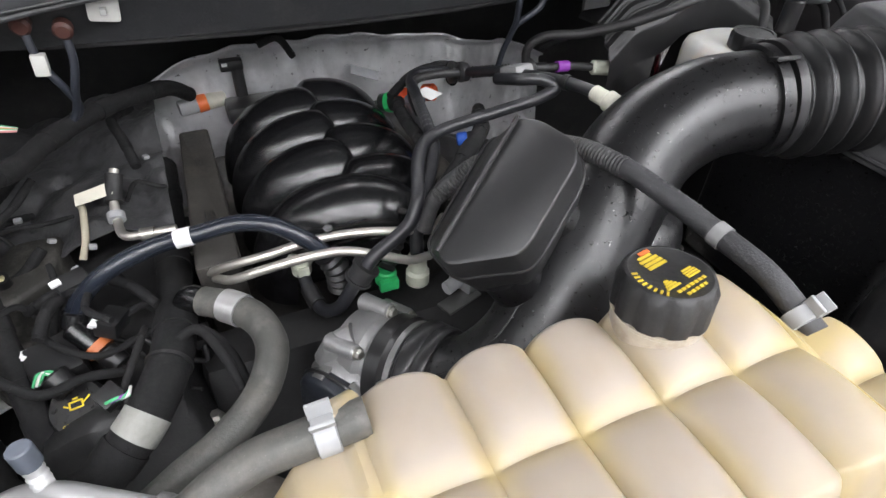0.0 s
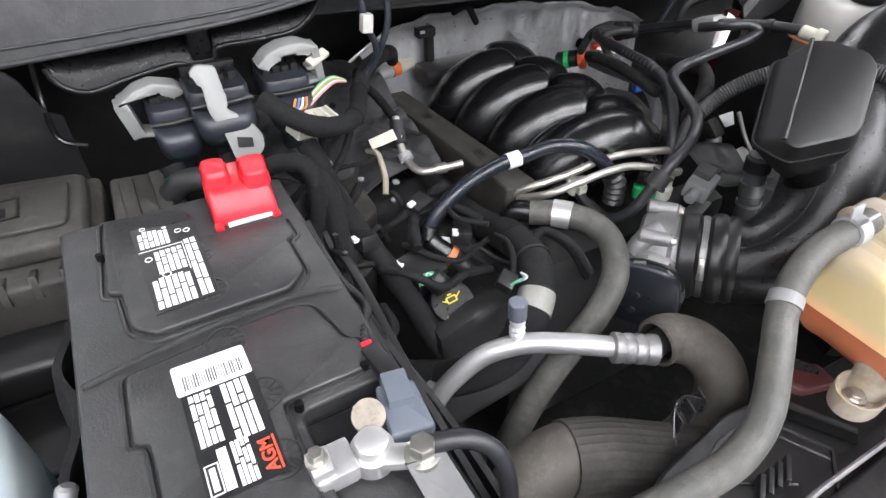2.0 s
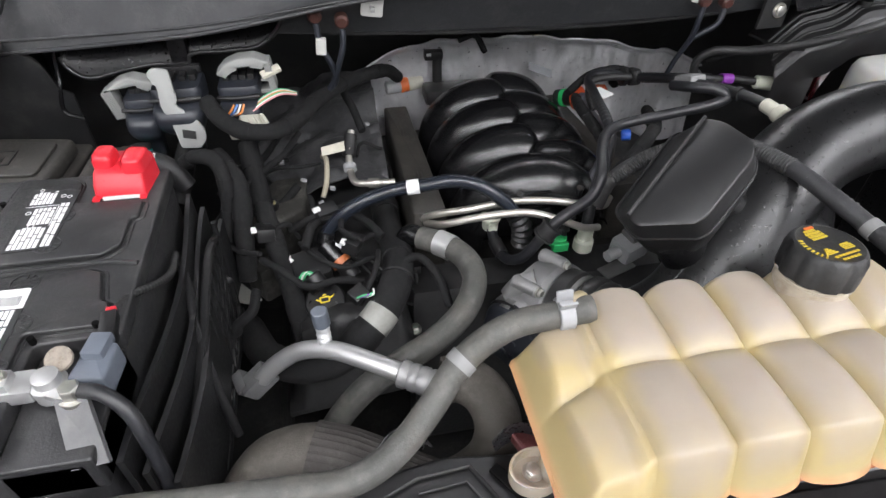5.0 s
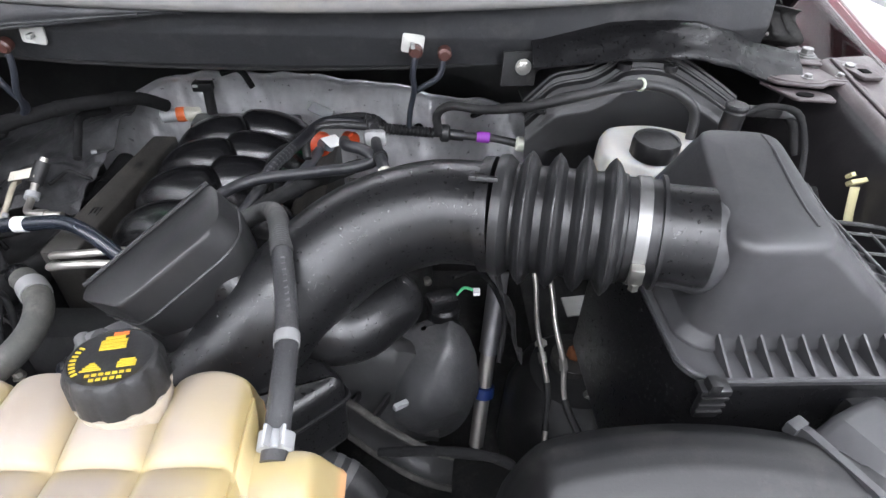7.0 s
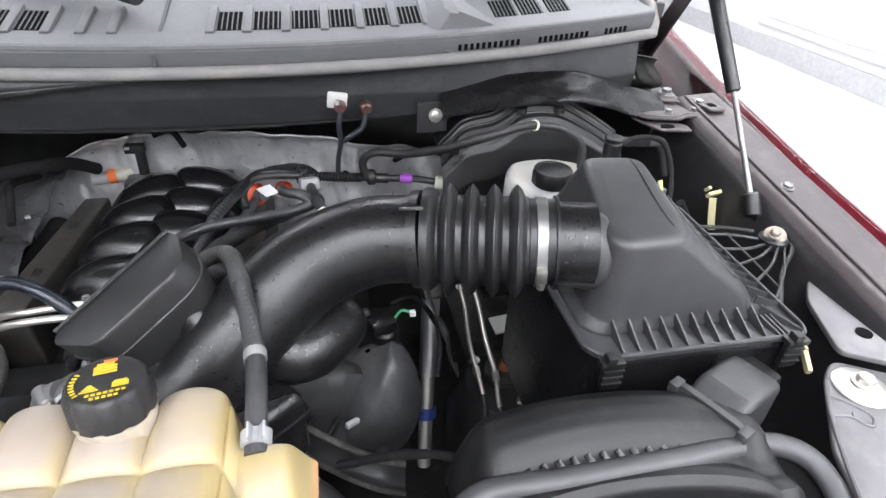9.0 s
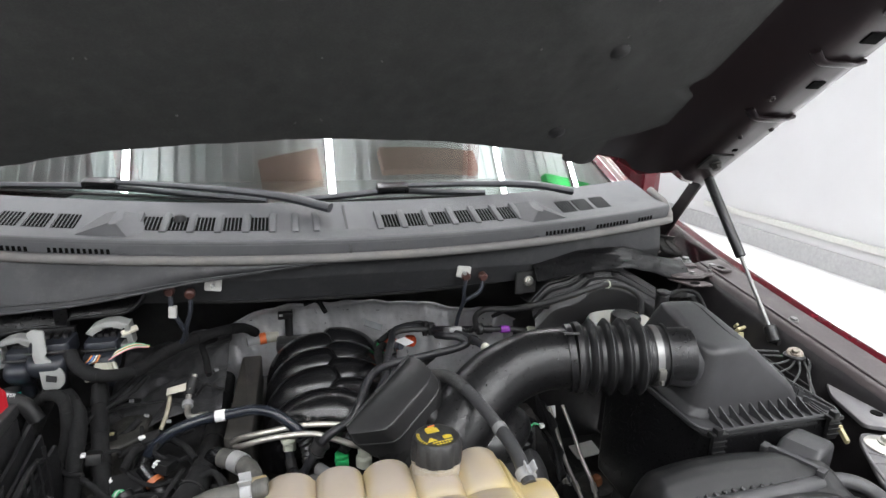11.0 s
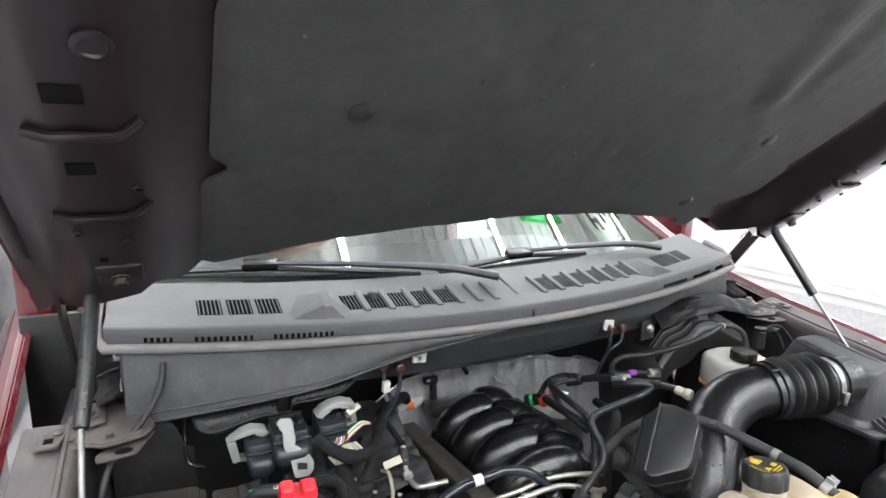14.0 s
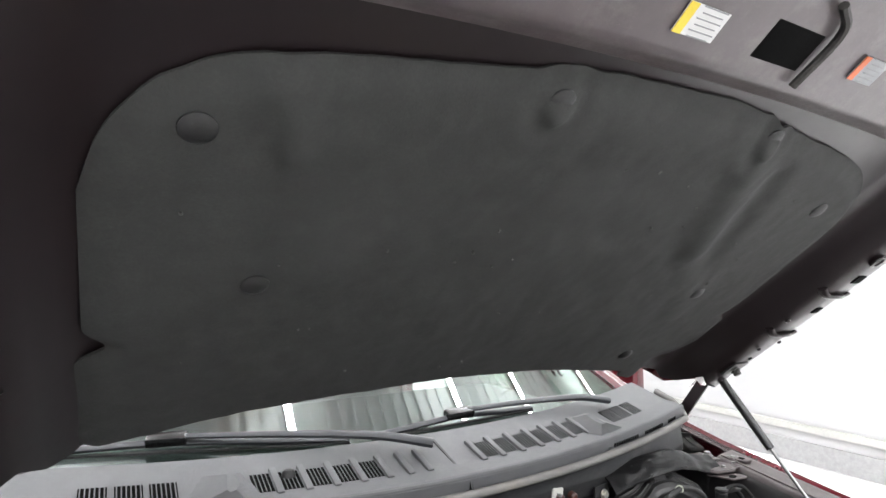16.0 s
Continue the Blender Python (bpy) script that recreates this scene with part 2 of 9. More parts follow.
M["sleeve"] = mat("worn_foam_sleeve", (0.062, 0.055, 0.046), 0.7, bump=0.3, dust=0.25)
M["sleeve_dark"] = mat("dark_fabric_sleeve", (0.035, 0.031, 0.028), 0.75, bump=0.4, dust=0.15)
M["tape_pale"] = mat("pale_silver_tape", (0.24, 0.24, 0.22), 0.5, vary=0.25, bump=0.3, bump_scale=250)
M["hose_black"] = mat("black_rubber_hose", (0.014, 0.0145, 0.017), 0.38, bump=0.15, bump_scale=600, dust=0.05, vary=0.2, scale=60)
M["hose_grey"] = mat("smooth_grey_tube", (0.075, 0.076, 0.085), 0.42, vary=0.1, dust=0.05)
M["orange_dull"] = mat("brown_orange_ring", (0.35, 0.10, 0.03), 0.5)
M["orange_red"] = mat("orange_red_plastic", (0.60, 0.075, 0.02), 0.4)
M["ivory_dull"] = mat("dull_cream_plastic", (0.46, 0.45, 0.38), 0.5, dust=0.1)
M["paper_dull"] = mat("dull_cream_plastic_tab", (0.32, 0.29, 0.22), 0.6)
M["paper"] = mat("cream_paper", (0.60, 0.57, 0.48), 0.7)
M["alu_white"] = mat("whitened_aluminium", (0.72, 0.73, 0.73), 0.4, metal=0.5)
M["brown"] = mat("brown_plastic", (0.06, 0.025, 0.02), 0.35)
M["yellow_pale"] = mat("pale_yellow_plastic", (0.40, 0.36, 0.20), 0.55, dust=0.15)
M["teal_ink"] = mat("teal_tape", (0.02, 0.45, 0.42), 0.5)
M["plastic_dusty"] = mat("dusty_black_plastic", (0.026, 0.025, 0.022), 0.65, bump=0.2, dust=0.3)
M["insulation"] = mat("dark_heat_cover", (0.048, 0.048, 0.050), 0.45, metal=0.2, dust=0.1)
add_shape_bump(M["insulation"], 25, 0.4, 0.01)
M["rust"] = mat("rusty_steel", (0.22, 0.08, 0.03), 0.8, bump=0.6)
M["blue_dark"] = mat("dark_blue_plastic", (0.02, 0.05, 0.22), 0.4)
M["smoky"] = mat("smoky_plastic", (0.02, 0.02, 0.022), 0.3, dust=0.08)
M["red_dusty"] = mat("dusty_red_plastic", (0.10, 0.025, 0.025), 0.5, dust=0.3)
M["zinc_dull"] = mat("dull_grey_metal", (0.14, 0.135, 0.14), 0.52, metal=0.4, dust=0.2)
# near-black colour that stands for the shade inside openings; its parts are solid
M["hole"] = mat("painted_opening_shade", (0.003, 0.003, 0.003), 0.95, specular=0.1)
M["scuff"] = mat("grey_scuff", (0.075, 0.075, 0.07), 0.8)
M["clamp_steel"] = mat("dull_clamp_steel", (0.24, 0.24, 0.235), 0.42, metal=0.8, bump=0.1)
M["clamp_mid"] = mat("grey_tape", (0.20, 0.20, 0.20), 0.55, vary=0.1)
M["wiper"] = mat("grey_black_wiper", (0.028, 0.030, 0.035), 0.42, vary=0.1)
M["tab_tan"] = mat("stained_tan_tab", (0.22, 0.19, 0.155), 0.5, vary=0.3, scale=80, stain=((0.12, 0.08, 0.05), 120.0, 0.7))
M["rail_dust"] = mat("dusty_rail_plastic", (0.025, 0.023, 0.020), 0.62, bump=0.3, bump_scale=500, dust=0.25, dust_color=(0.16, 0.14, 0.11), vary=0.3)
M["battery"] = mat("dusty_battery_plastic", (0.022, 0.022, 0.023), 0.42, bump=0.25, bump_scale=600, dust=0.12, dust_color=(0.30, 0.29, 0.27), vary=0.2)
M["foot"] = mat("dirty_translucent_plastic", (0.40, 0.35, 0.28), 0.4, vary=0.2, stain=((0.25, 0.17, 0.09), 40.0, 0.6), subsurface=0.2)
M["banner"] = mat("pale_banner_sheet", (0.62, 0.72, 0.66), 0.6, vary=0.05)
M["hose_dark"] = mat("dark_grey_hose", (0.035, 0.035, 0.037), 0.45, bump=0.5, bump_scale=500, dust=0.2, vary=0.3)
M["scoop"] = mat("dark_scoop_plastic", (0.009, 0.009, 0.0095), 0.40, specular=0.32, bump=0.1, bump_scale=500, dust=0.05, rv=0.04)
M["wire_pink"] = mat("pink_wire", (0.6, 0.25, 0.25), 0.5)
M["wire_white"] = mat("white_wire", (0.65, 0.65, 0.62), 0.5)
M["wire_green"] = mat("green_wire", (0.06, 0.38, 0.16), 0.5)
M["wire_orange"] = mat("orange_wire", (0.65, 0.22, 0.05), 0.5)
M["wire_blue"] = mat("blue_wire", (0.08, 0.18, 0.45), 0.5)


def glass_mat():
    m = bpy.data.materials.new("windscreen_glass")
    m.use_nodes = True
    b = m.node_tree.nodes["Principled BSDF"]
    b.inputs["Base Color"].default_value = (0.75, 0.92, 0.86, 1)
    b.inputs["Roughness"].default_value = 0.0
    b.inputs["Transmission Weight"].default_value = 1.0
    b.inputs["IOR"].default_value = 1.92
    return m


M["glass"] = glass_mat()


def glow(name, color, strength):
    m = bpy.data.materials.new(name)
    m.use_nodes = True
    b = m.node_tree.nodes["Principled BSDF"]
    b.inputs["Emission Color"].default_value = (*color, 1)
    b.inputs["Emission Strength"].default_value = strength
    b.inputs["Base Color"].default_value = (0.8, 0.8, 0.8, 1)
    return m




# ---- mesh helpers ----
BASE_OF = {}


def thing(name, label, category, at=(0, 0, 0), group="", kind="", shift=(0, 0, 0)):
    """An Empty at its base; shift moves the whole thing from where its parts are written."""
    ob = new(name)
    ob.empty_display_size = 0.02
    ob.location = Vector(at) + Vector(shift)
    BASE_OF[ob.name] = Vector(at)
    return tagged(ob, label, category, group, kind)


def finish(name, bm, material, smooth=40):
    bmesh.ops.remove_doubles(bm, verts=bm.verts, dist=1e-6)
    bmesh.ops.recalc_face_normals(bm, faces=bm.faces)
    me = bpy.data.meshes.new(name)
    bm.to_mesh(me)
    bm.free()
    me.materials.append(material)
    me.shade_smooth()
    me.set_sharp_from_angle(angle=radians(smooth))
    return me


def part(name, bm, material, parent=None, label="", smooth=40):
    """Links a bmesh, in world coordinates, as one mesh object under a thing or a part."""
    ob = new(name, finish(name, bm, material, smooth))
    if parent:
        ob.parent = parent
        if parent.name in BASE_OF:
            ob.matrix_parent_inverse = Matrix.Translation(-BASE_OF[parent.name])
    if label:
        tagged(ob, label)
    return ob


def solo(name, bm, material, label, category, group="", kind="", smooth=40):
    return tagged(part(name, bm, material, None, "", smooth), label, category, group, kind)


def B():
    return bmesh.new()


def V(*a):
    return Vector(a)


def frame_of(axis, up=(0, 0, 1)):
    """A rotation whose z points along axis."""
    z = Vector(axis).normalized()
    u = Vector(up)
    if abs(z.dot(u.normalized())) > 0.98:
        u = Vector((0, 1, 0))
    x = u.cross(z).normalized()
    y = z.cross(x)
    return Matrix((x, y, z)).transposed()


def box(bm, c, s, rot=None, bevel=0.0, segs=2):
    """A box at c of size s; rot: degrees (rx, ry, rz) or a matrix."""
    t = bmesh.new()
    bmesh.ops.create_cube(t, size=1)
    bmesh.ops.scale(t, vec=s, verts=t.verts)
    if bevel:
        bmesh.ops.bevel(t, geom=t.edges[:], offset=bevel, segments=segs, profile=0.6, affect="EDGES", clamp_overlap=True)
    if rot is None:
        m = Matrix.Identity(4)
    elif isinstance(rot, (tuple, list)):
        m = pose(0, 0, 0, *rot)
    else:
        m = rot.to_4x4()
    bmesh.ops.transform(t, matrix=Matrix.Translation(c) @ m, verts=t.verts)
    join(bm, t)
    return bm


def join(bm, t):
    me = bpy.data.meshes.new("tmp")
    t.to_mesh(me)
    t.free()
    bm.from_mesh(me)
    bpy.data.meshes.remove(me)


def loft(bm, rings, cap=True, closed=True):
    """Skins a row of rings of equally many points."""
    vs = [[bm.verts.new(p) for p in r] for r in rings]
    n = len(vs[0])
    for a, b in zip(vs, vs[1:]):
        for i in range(n if closed else n - 1):
            j = (i + 1) % n
            bm.faces.new((a[i], a[j], b[j], b[i]))
    if cap and closed:
        bm.faces.new(vs[0][::-1])
        bm.faces.new(vs[-1])
    return bm


def lathe(bm, profile, m, seg=24, cap=True):
    """profile: rows of (radius, height) about the z axis of m."""
    rings = [[m @ V(r * math.cos(2 * math.pi * i / seg), r * math.sin(2 * math.pi * i / seg), h) for i in range(seg)] for r, h in profile]
    return loft(bm, rings, cap)


def turned(bm, p0, p1, profile, seg=24):
    """profile: rows of (radius, share of the way from p0 to p1)."""
    p0, p1 = Vector(p0), Vector(p1)
    m = Matrix.Translation(p0) @ frame_of(p1 - p0).to_4x4()
    d = (p1 - p0).length
    return lathe(bm, [(r, k * d) for r, k in profile], m, seg)


def cyl(bm, p0, p1, r, r2=None, seg=20, edge=0.0):
    r2 = r if r2 is None else r2
    d = (Vector(p1) - Vector(p0)).length
    e = min(edge, d * 0.4)
    if e:
        return turned(bm, p0, p1, [(r - e, 0), (r, e / d), (r2, 1 - e / d), (r2 - e, 1)], seg)
    return turned(bm, p0, p1, [(r, 0), (r2, 1)], seg)


def spline(pts, n=10):
    """A smooth line through the points (centripetal)."""
    P = [Vector(p) for p in pts]
    if len(P) == 2:
        return [P[0].lerp(P[1], i / n) for i in range(n + 1)]
    P = [P[0] * 2 - P[1]] + P + [P[-1] * 2 - P[-2]]
    out = []
    for i in range(1, len(P) - 2):
        p0, p1, p2, p3 = P[i - 1:i + 3]
        t0 = 0
        t1 = t0 + max(1e-6, (p1 - p0).length) ** 0.5
        t2 = t1 + max(1e-6, (p2 - p1).length) ** 0.5
        t3 = t2 + max(1e-6, (p3 - p2).length) ** 0.5
        for k in range(n):
            t = t1 + (t2 - t1) * k / n
            a1 = p0 * ((t1 - t) / (t1 - t0)) + p1 * ((t - t0) / (t1 - t0))
            a2 = p1 * ((t2 - t) / (t2 - t1)) + p2 * ((t - t1) / (t2 - t1))
            a3 = p2 * ((t3 - t) / (t3 - t2)) + p3 * ((t - t2) / (t3 - t2))
            b1 = a1 * ((t2 - t) / (t2 - t0)) + a2 * ((t - t0) / (t2 - t0))
            b2 = a2 * ((t3 - t) / (t3 - t1)) + a3 * ((t - t1) / (t3 - t1))
            out.append(b1 * ((t2 - t) / (t2 - t1)) + b2 * ((t - t1) / (t2 - t1)))
    return out + [P[-2]]


def resample(line, step):
    out, left = [line[0]], step
    for a, b in zip(line, line[1:]):
        d = (b - a).length
        pos = 0
        while d - pos >= left:
            pos += left
            out.append(a.lerp(b, pos / d))
            left = step
        left -= d - pos
    if (out[-1] - line[-1]).length > step * 0.3:
        out.append(line[-1])
    return out


def sweep(bm, line, radius, seg=12, flat=1.0, up=None, cap=True):
    """A tube along a line; radius: metres or a function of (distance, share); flat: height over width."""
    n = len(line)
    tans = [(line[min(i + 1, n - 1)] - line[max(i - 1, 0)]).normalized() for i in range(n)]
    x = (Vector(up) if up else (V(0, 0, 1) if abs(tans[0].z) < 0.9 else V(0, 1, 0))).cross(tans[0]).normalized()
    dist, total = 0.0, sum((b - a).length for a, b in zip(line, line[1:]))
    rings = []
    for i in range(n):
        if i:
            dist += (line[i] - line[i - 1]).length
            x = (tans[i - 1].rotation_difference(tans[i]) @ x)
            x = (x - tans[i] * x.dot(tans[i])).normalized()
        y = tans[i].cross(x)
        r = radius(dist, dist / total) if callable(radius) else radius
        rings.append([line[i] + x * (r * math.cos(2 * math.pi * k / seg)) + y * (r * flat * math.sin(2 * math.pi * k / seg)) for k in range(seg)])
    return loft(bm, rings, cap)


def hose(bm, pts, r, seg=12, n=8):
    return sweep(bm, spline(pts, n), r, seg)


def corrugated(bm, pts, r, pitch=0.006, depth=0.08, seg=12):
    line = resample(spline(pts, 12), pitch / 4)
    return sweep(bm, line, lambda d, s: r * (1 - depth + depth * math.cos(2 * math.pi * d / pitch)), seg)


def rpoly(pts, r, n=4):
    """A 2D polygon with rounded corners, n + 1 points a corner; r: one radius or one for each."""
    out = []
    N = len(pts)
    for i in range(N):
        p, a, b = V(*pts[i], 0), V(*pts[i - 1], 0), V(*pts[(i + 1) % N], 0)
        rr = r[i] if isinstance(r, (list, tuple)) else r
        u, w = (a - p), (b - p)
        k = min(rr, u.length * 0.45, w.length * 0.45)
        s, e = p + u.normalized() * k, p + w.normalized() * k
        for j in range(n + 1):
            t = j / n
            q = s * (1 - t) ** 2 + p * (2 * t * (1 - t)) + e * t ** 2
            out.append((q.x, q.y))
    return out


def prism(bm, poly, z0, z1, m=None, edge=0.0):
    """A 2D outline raised from z0 to z1 in the frame m, with softened rims."""
    m = m or Matrix.Identity(4)
    cx = sum(p[0] for p in poly) / len(poly)
    cy = sum(p[1] for p in poly) / len(poly)

    def ring(z, inset):
        out = []
        N = len(poly)
        for i in range(N):
            if inset:
                a, p, b = V(*poly[i - 1], 0), V(*poly[i], 0), V(*poly[(i + 1) % N], 0)
                t = (b - a)
                nrm = V(-t.y, t.x, 0)
                nrm = nrm.normalized() if nrm.length > 1e-9 else V(0, 0, 0)
                if nrm.dot(V(cx, cy, 0) - p) < 0:
                    nrm = -nrm
                q = p + nrm * inset
            else:
                q = V(*poly[i], 0)
            out.append(m @ V(q.x, q.y, z))
        return out
    if edge:
        return loft(bm, [ring(z0, edge * 0.7), ring(z0 + edge * 0.4, edge * 0.15), ring(z0 + edge, 0), ring(z1 - edge, 0), ring(z1 - edge * 0.4, edge * 0.15), ring(z1, edge * 0.7)])
    return loft(bm, [ring(z0, 0), ring(z1, 0)])


def plate(bm, pts, thick=0.003):
    """A thin plate on a planar outline of 3D points."""
    P = [Vector(p) for p in pts]
    n = (P[1] - P[0]).cross(P[2] - P[1]).normalized() * thick
    return loft(bm, [P, [p - n for p in P]])


def band(bm, pts, at, width, r, seg=20):
    """A ring round a hose's line, at a share of its length."""
    line = spline(pts, 16)
    total = sum((b - a).length for a, b in zip(line, line[1:]))
    d0, d1 = at * total - width / 2, at * total + width / 2
    keep, d = [], 0
    fine = resample(line, width / 6)
    for a, b in zip(fine, fine[1:]):
        if d0 <= d <= d1:
            keep.append(a)
        d += (b - a).length
    return sweep(bm, keep, r, seg)


def bolt(bm, p, axis, r, h=0.006):
    m = Matrix.Translation(p) @ frame_of(axis).to_4x4()
    lathe(bm, [(r * 1.35, 0), (r * 1.35, h * 0.25), (r, h * 0.3)], m, 16)
    lathe(bm, [(r, h * 0.25), (r, h * 0.9), (r * 0.85, h)], m, 6)
    return bm


def surface(bm, f, nx, ny, thick=0.0, dirn=(0, 0, -1)):
    """A sheet f(u, v) over 0..1 twice, with a thickness."""
    top = [[Vector(f(i / nx, j / ny)) for i in range(nx + 1)] for j in range(ny + 1)]
    def lay(rows):
        return [[bm.verts.new(p) for p in r] for r in rows]
    a = lay(top)
    for j in range(ny):
        for i in range(nx):
            bm.faces.new((a[j][i], a[j][i + 1], a[j + 1][i + 1], a[j + 1][i]))
    if thick:
        dv = Vector(dirn).normalized() * thick
        b = lay([[p + dv for p in r] for r in top])
        for j in range(ny):
            for i in range(nx):
                bm.faces.new((b[j][i], b[j + 1][i], b[j + 1][i + 1], b[j][i + 1]))
        rim_a = a[0] + [r[-1] for r in a[1:]] + a[-1][-2::-1] + [r[0] for r in a[-2:0:-1]]
        rim_b = b[0] + [r[-1] for r in b[1:]] + b[-1][-2::-1] + [r[0] for r in b[-2:0:-1]]
        for i in range(len(rim_a)):
            j = (i + 1) % len(rim_a)
            bm.faces.new((rim_a[i], rim_b[i], rim_b[j], rim_a[j]))
    return bm


def smooth01(t):
    t = min(1.0, max(0.0, t))
    return t * t * (3 - 2 * t)


# ---- room ----
def room():
    # coloured boards hung under the ceiling, mirrored in the windscreen
    for x, y, w, d, mm, lb in ((2.22, 2.30, 0.5, 0.12, "green_sign", "bright green board"), (-2.35, 2.25, 0.5, 0.2, "green_sign", "bright green board"), (-0.16, 2.05, 0.42, 0.22, "brown_sign", "brown board"), (0.9, 2.19, 0.8, 0.16, "brown_sign", "brown board")):
        solo("ceiling_board", box(B(), (x, y, CEILING - 0.06), (w, d, 0.09), rot=(0, 0, 8)), M[mm], lb + " fixed under the workshop ceiling", "board", group="ceiling boards")
    # pale banner with dark lettering that cannot be read
    bn = thing("ceiling_banner", "pale banner with large dark lettering under the ceiling", "banner", (3.6, 2.75, CEILING))
    part("sheet", box(B(), (3.6, 2.75, CEILING - 0.05), (1.5, 1.0, 0.07), rot=(0, 0, 14)), M["banner"], bn)
    fb = Matrix.Translation((3.6, 2.75, CEILING - 0.088)) @ pose(0, 0, 0, 0, 0, 14)
    for k in range(5):
        b = B()
        x = -0.56 + 0.27 * k
        for dx, dy, w, h in ((-0.06, 0.0, 0.05, 0.26), (0.06, 0.05 if k % 2 else -0.05, 0.05, 0.16), (0.0, 0.10 if k % 3 else -0.02, 0.10, 0.05)):
            box(b, fb @ V(x + dx, -0.12 + 0.09 * k + dy, 0), (w, h, 0.006), rot=(0, 0, 14))
        part("letter_bar", b, M["label_black"], bn)
    b = box(B(), (0, 1, -0.05), (11, 15, 0.1))
    tagged(part("floor", b, M["floor"]), "pale glossy epoxy floor of the workshop", "floor", kind="structure")
    for nm, c, s in (("wall_east", (4.6, 1, 1.65), (0.2, 15, 3.3)), ("wall_west", (-4.6, 1, 1.65), (0.2, 15, 3.3)),
                     ("wall_north", (0, 8.4, 1.65), (9.0, 0.2, 3.3)), ("wall_south", (0, -6.4, 1.65), (9.0, 0.2, 3.3))):
        tagged(part(nm, box(B(), c, s), M["wall"]), "smooth painted workshop wall", "wall", kind="structure")
    b = box(B(), (0, 1, CEILING + 0.06), (9.0, 14.6, 0.1))
    x = -4.4
    while x < 4.4:
        box(b, (x, 1, CEILING), (0.03, 14.6, 0.025))
        x += 0.11
    tagged(part("ceiling", b, M["ceiling"]), "ribbed pale metal ceiling panels", "ceiling", kind="structure")
    for nm, x in (("baseboard_east", 4.49), ("baseboard_west", -4.49)):
        tagged(part(nm, box(B(), (x, 1, 0.09), (0.02, 14.6, 0.18)), M["base"]), "grey wall base strip", "baseboard", kind="structure")
    # tube lamps under the ceiling, along the truck
    for x, watts in STRIPS:
        lamp = thing("ceiling_light", "long white tube light under the ceiling", "light", (x, 1, CEILING - 0.02), group="tube lights")
        part("housing", box(B(), (x, 1, CEILING - 0.24), (0.06, 13.0, 0.03), bevel=0.004), M["white_plastic"], lamp)
        for y in (-4, -1, 2, 5, 7):
            part("hanger", cyl(B(), (x, y, CEILING - 0.23), (x, y, CEILING + 0.02), 0.006, seg=8), M["white_plastic"], lamp)
        strip_lamp("ceiling_lamp", pose(x, 1, CEILING - 0.27), 13.0, 0.05, watts)
        strip_lamp("ceiling_lamp_up", pose(x, 1, CEILING - 0.21, 180, 0, 0), 13.0, 0.05, 90)
    # two tube lamps across the room, in front of the truck
    for y in (-1.05, -2.3):
        lamp = thing("ceiling_light", "long white tube light hung across the room", "light", (0, y, CEILING - 0.02), group="tube lights")
        part("housing", box(B(), (0, y, CEILING - 0.30), (8.4, 0.06, 0.03), bevel=0.004), M["white_plastic"], lamp)
        for x in (-4, -2, 2, 4):
            part("hanger", cyl(B(), (x, y, CEILING - 0.29), (x, y, CEILING + 0.02), 0.006, seg=8), M["white_plastic"], lamp)
        strip_lamp("ceiling_lamp", pose(0, y, CEILING - 0.33, 0, 0, 90), 8.4, 0.06, 100)
    lamp = thing("wall_light", "long white tube light low along the wall", "light", (4.46, -0.4, 0.3))
    part("housing", box(B(), (4.475, -0.4, 0.3), (0.03, 11.0, 0.06), bevel=0.004), M["white_plastic"], lamp)
    strip_lamp("wall_lamp", pose(4.455, -0.4, 0.3, 0, 90, 0), 11.0, 0.04, 70)


room()


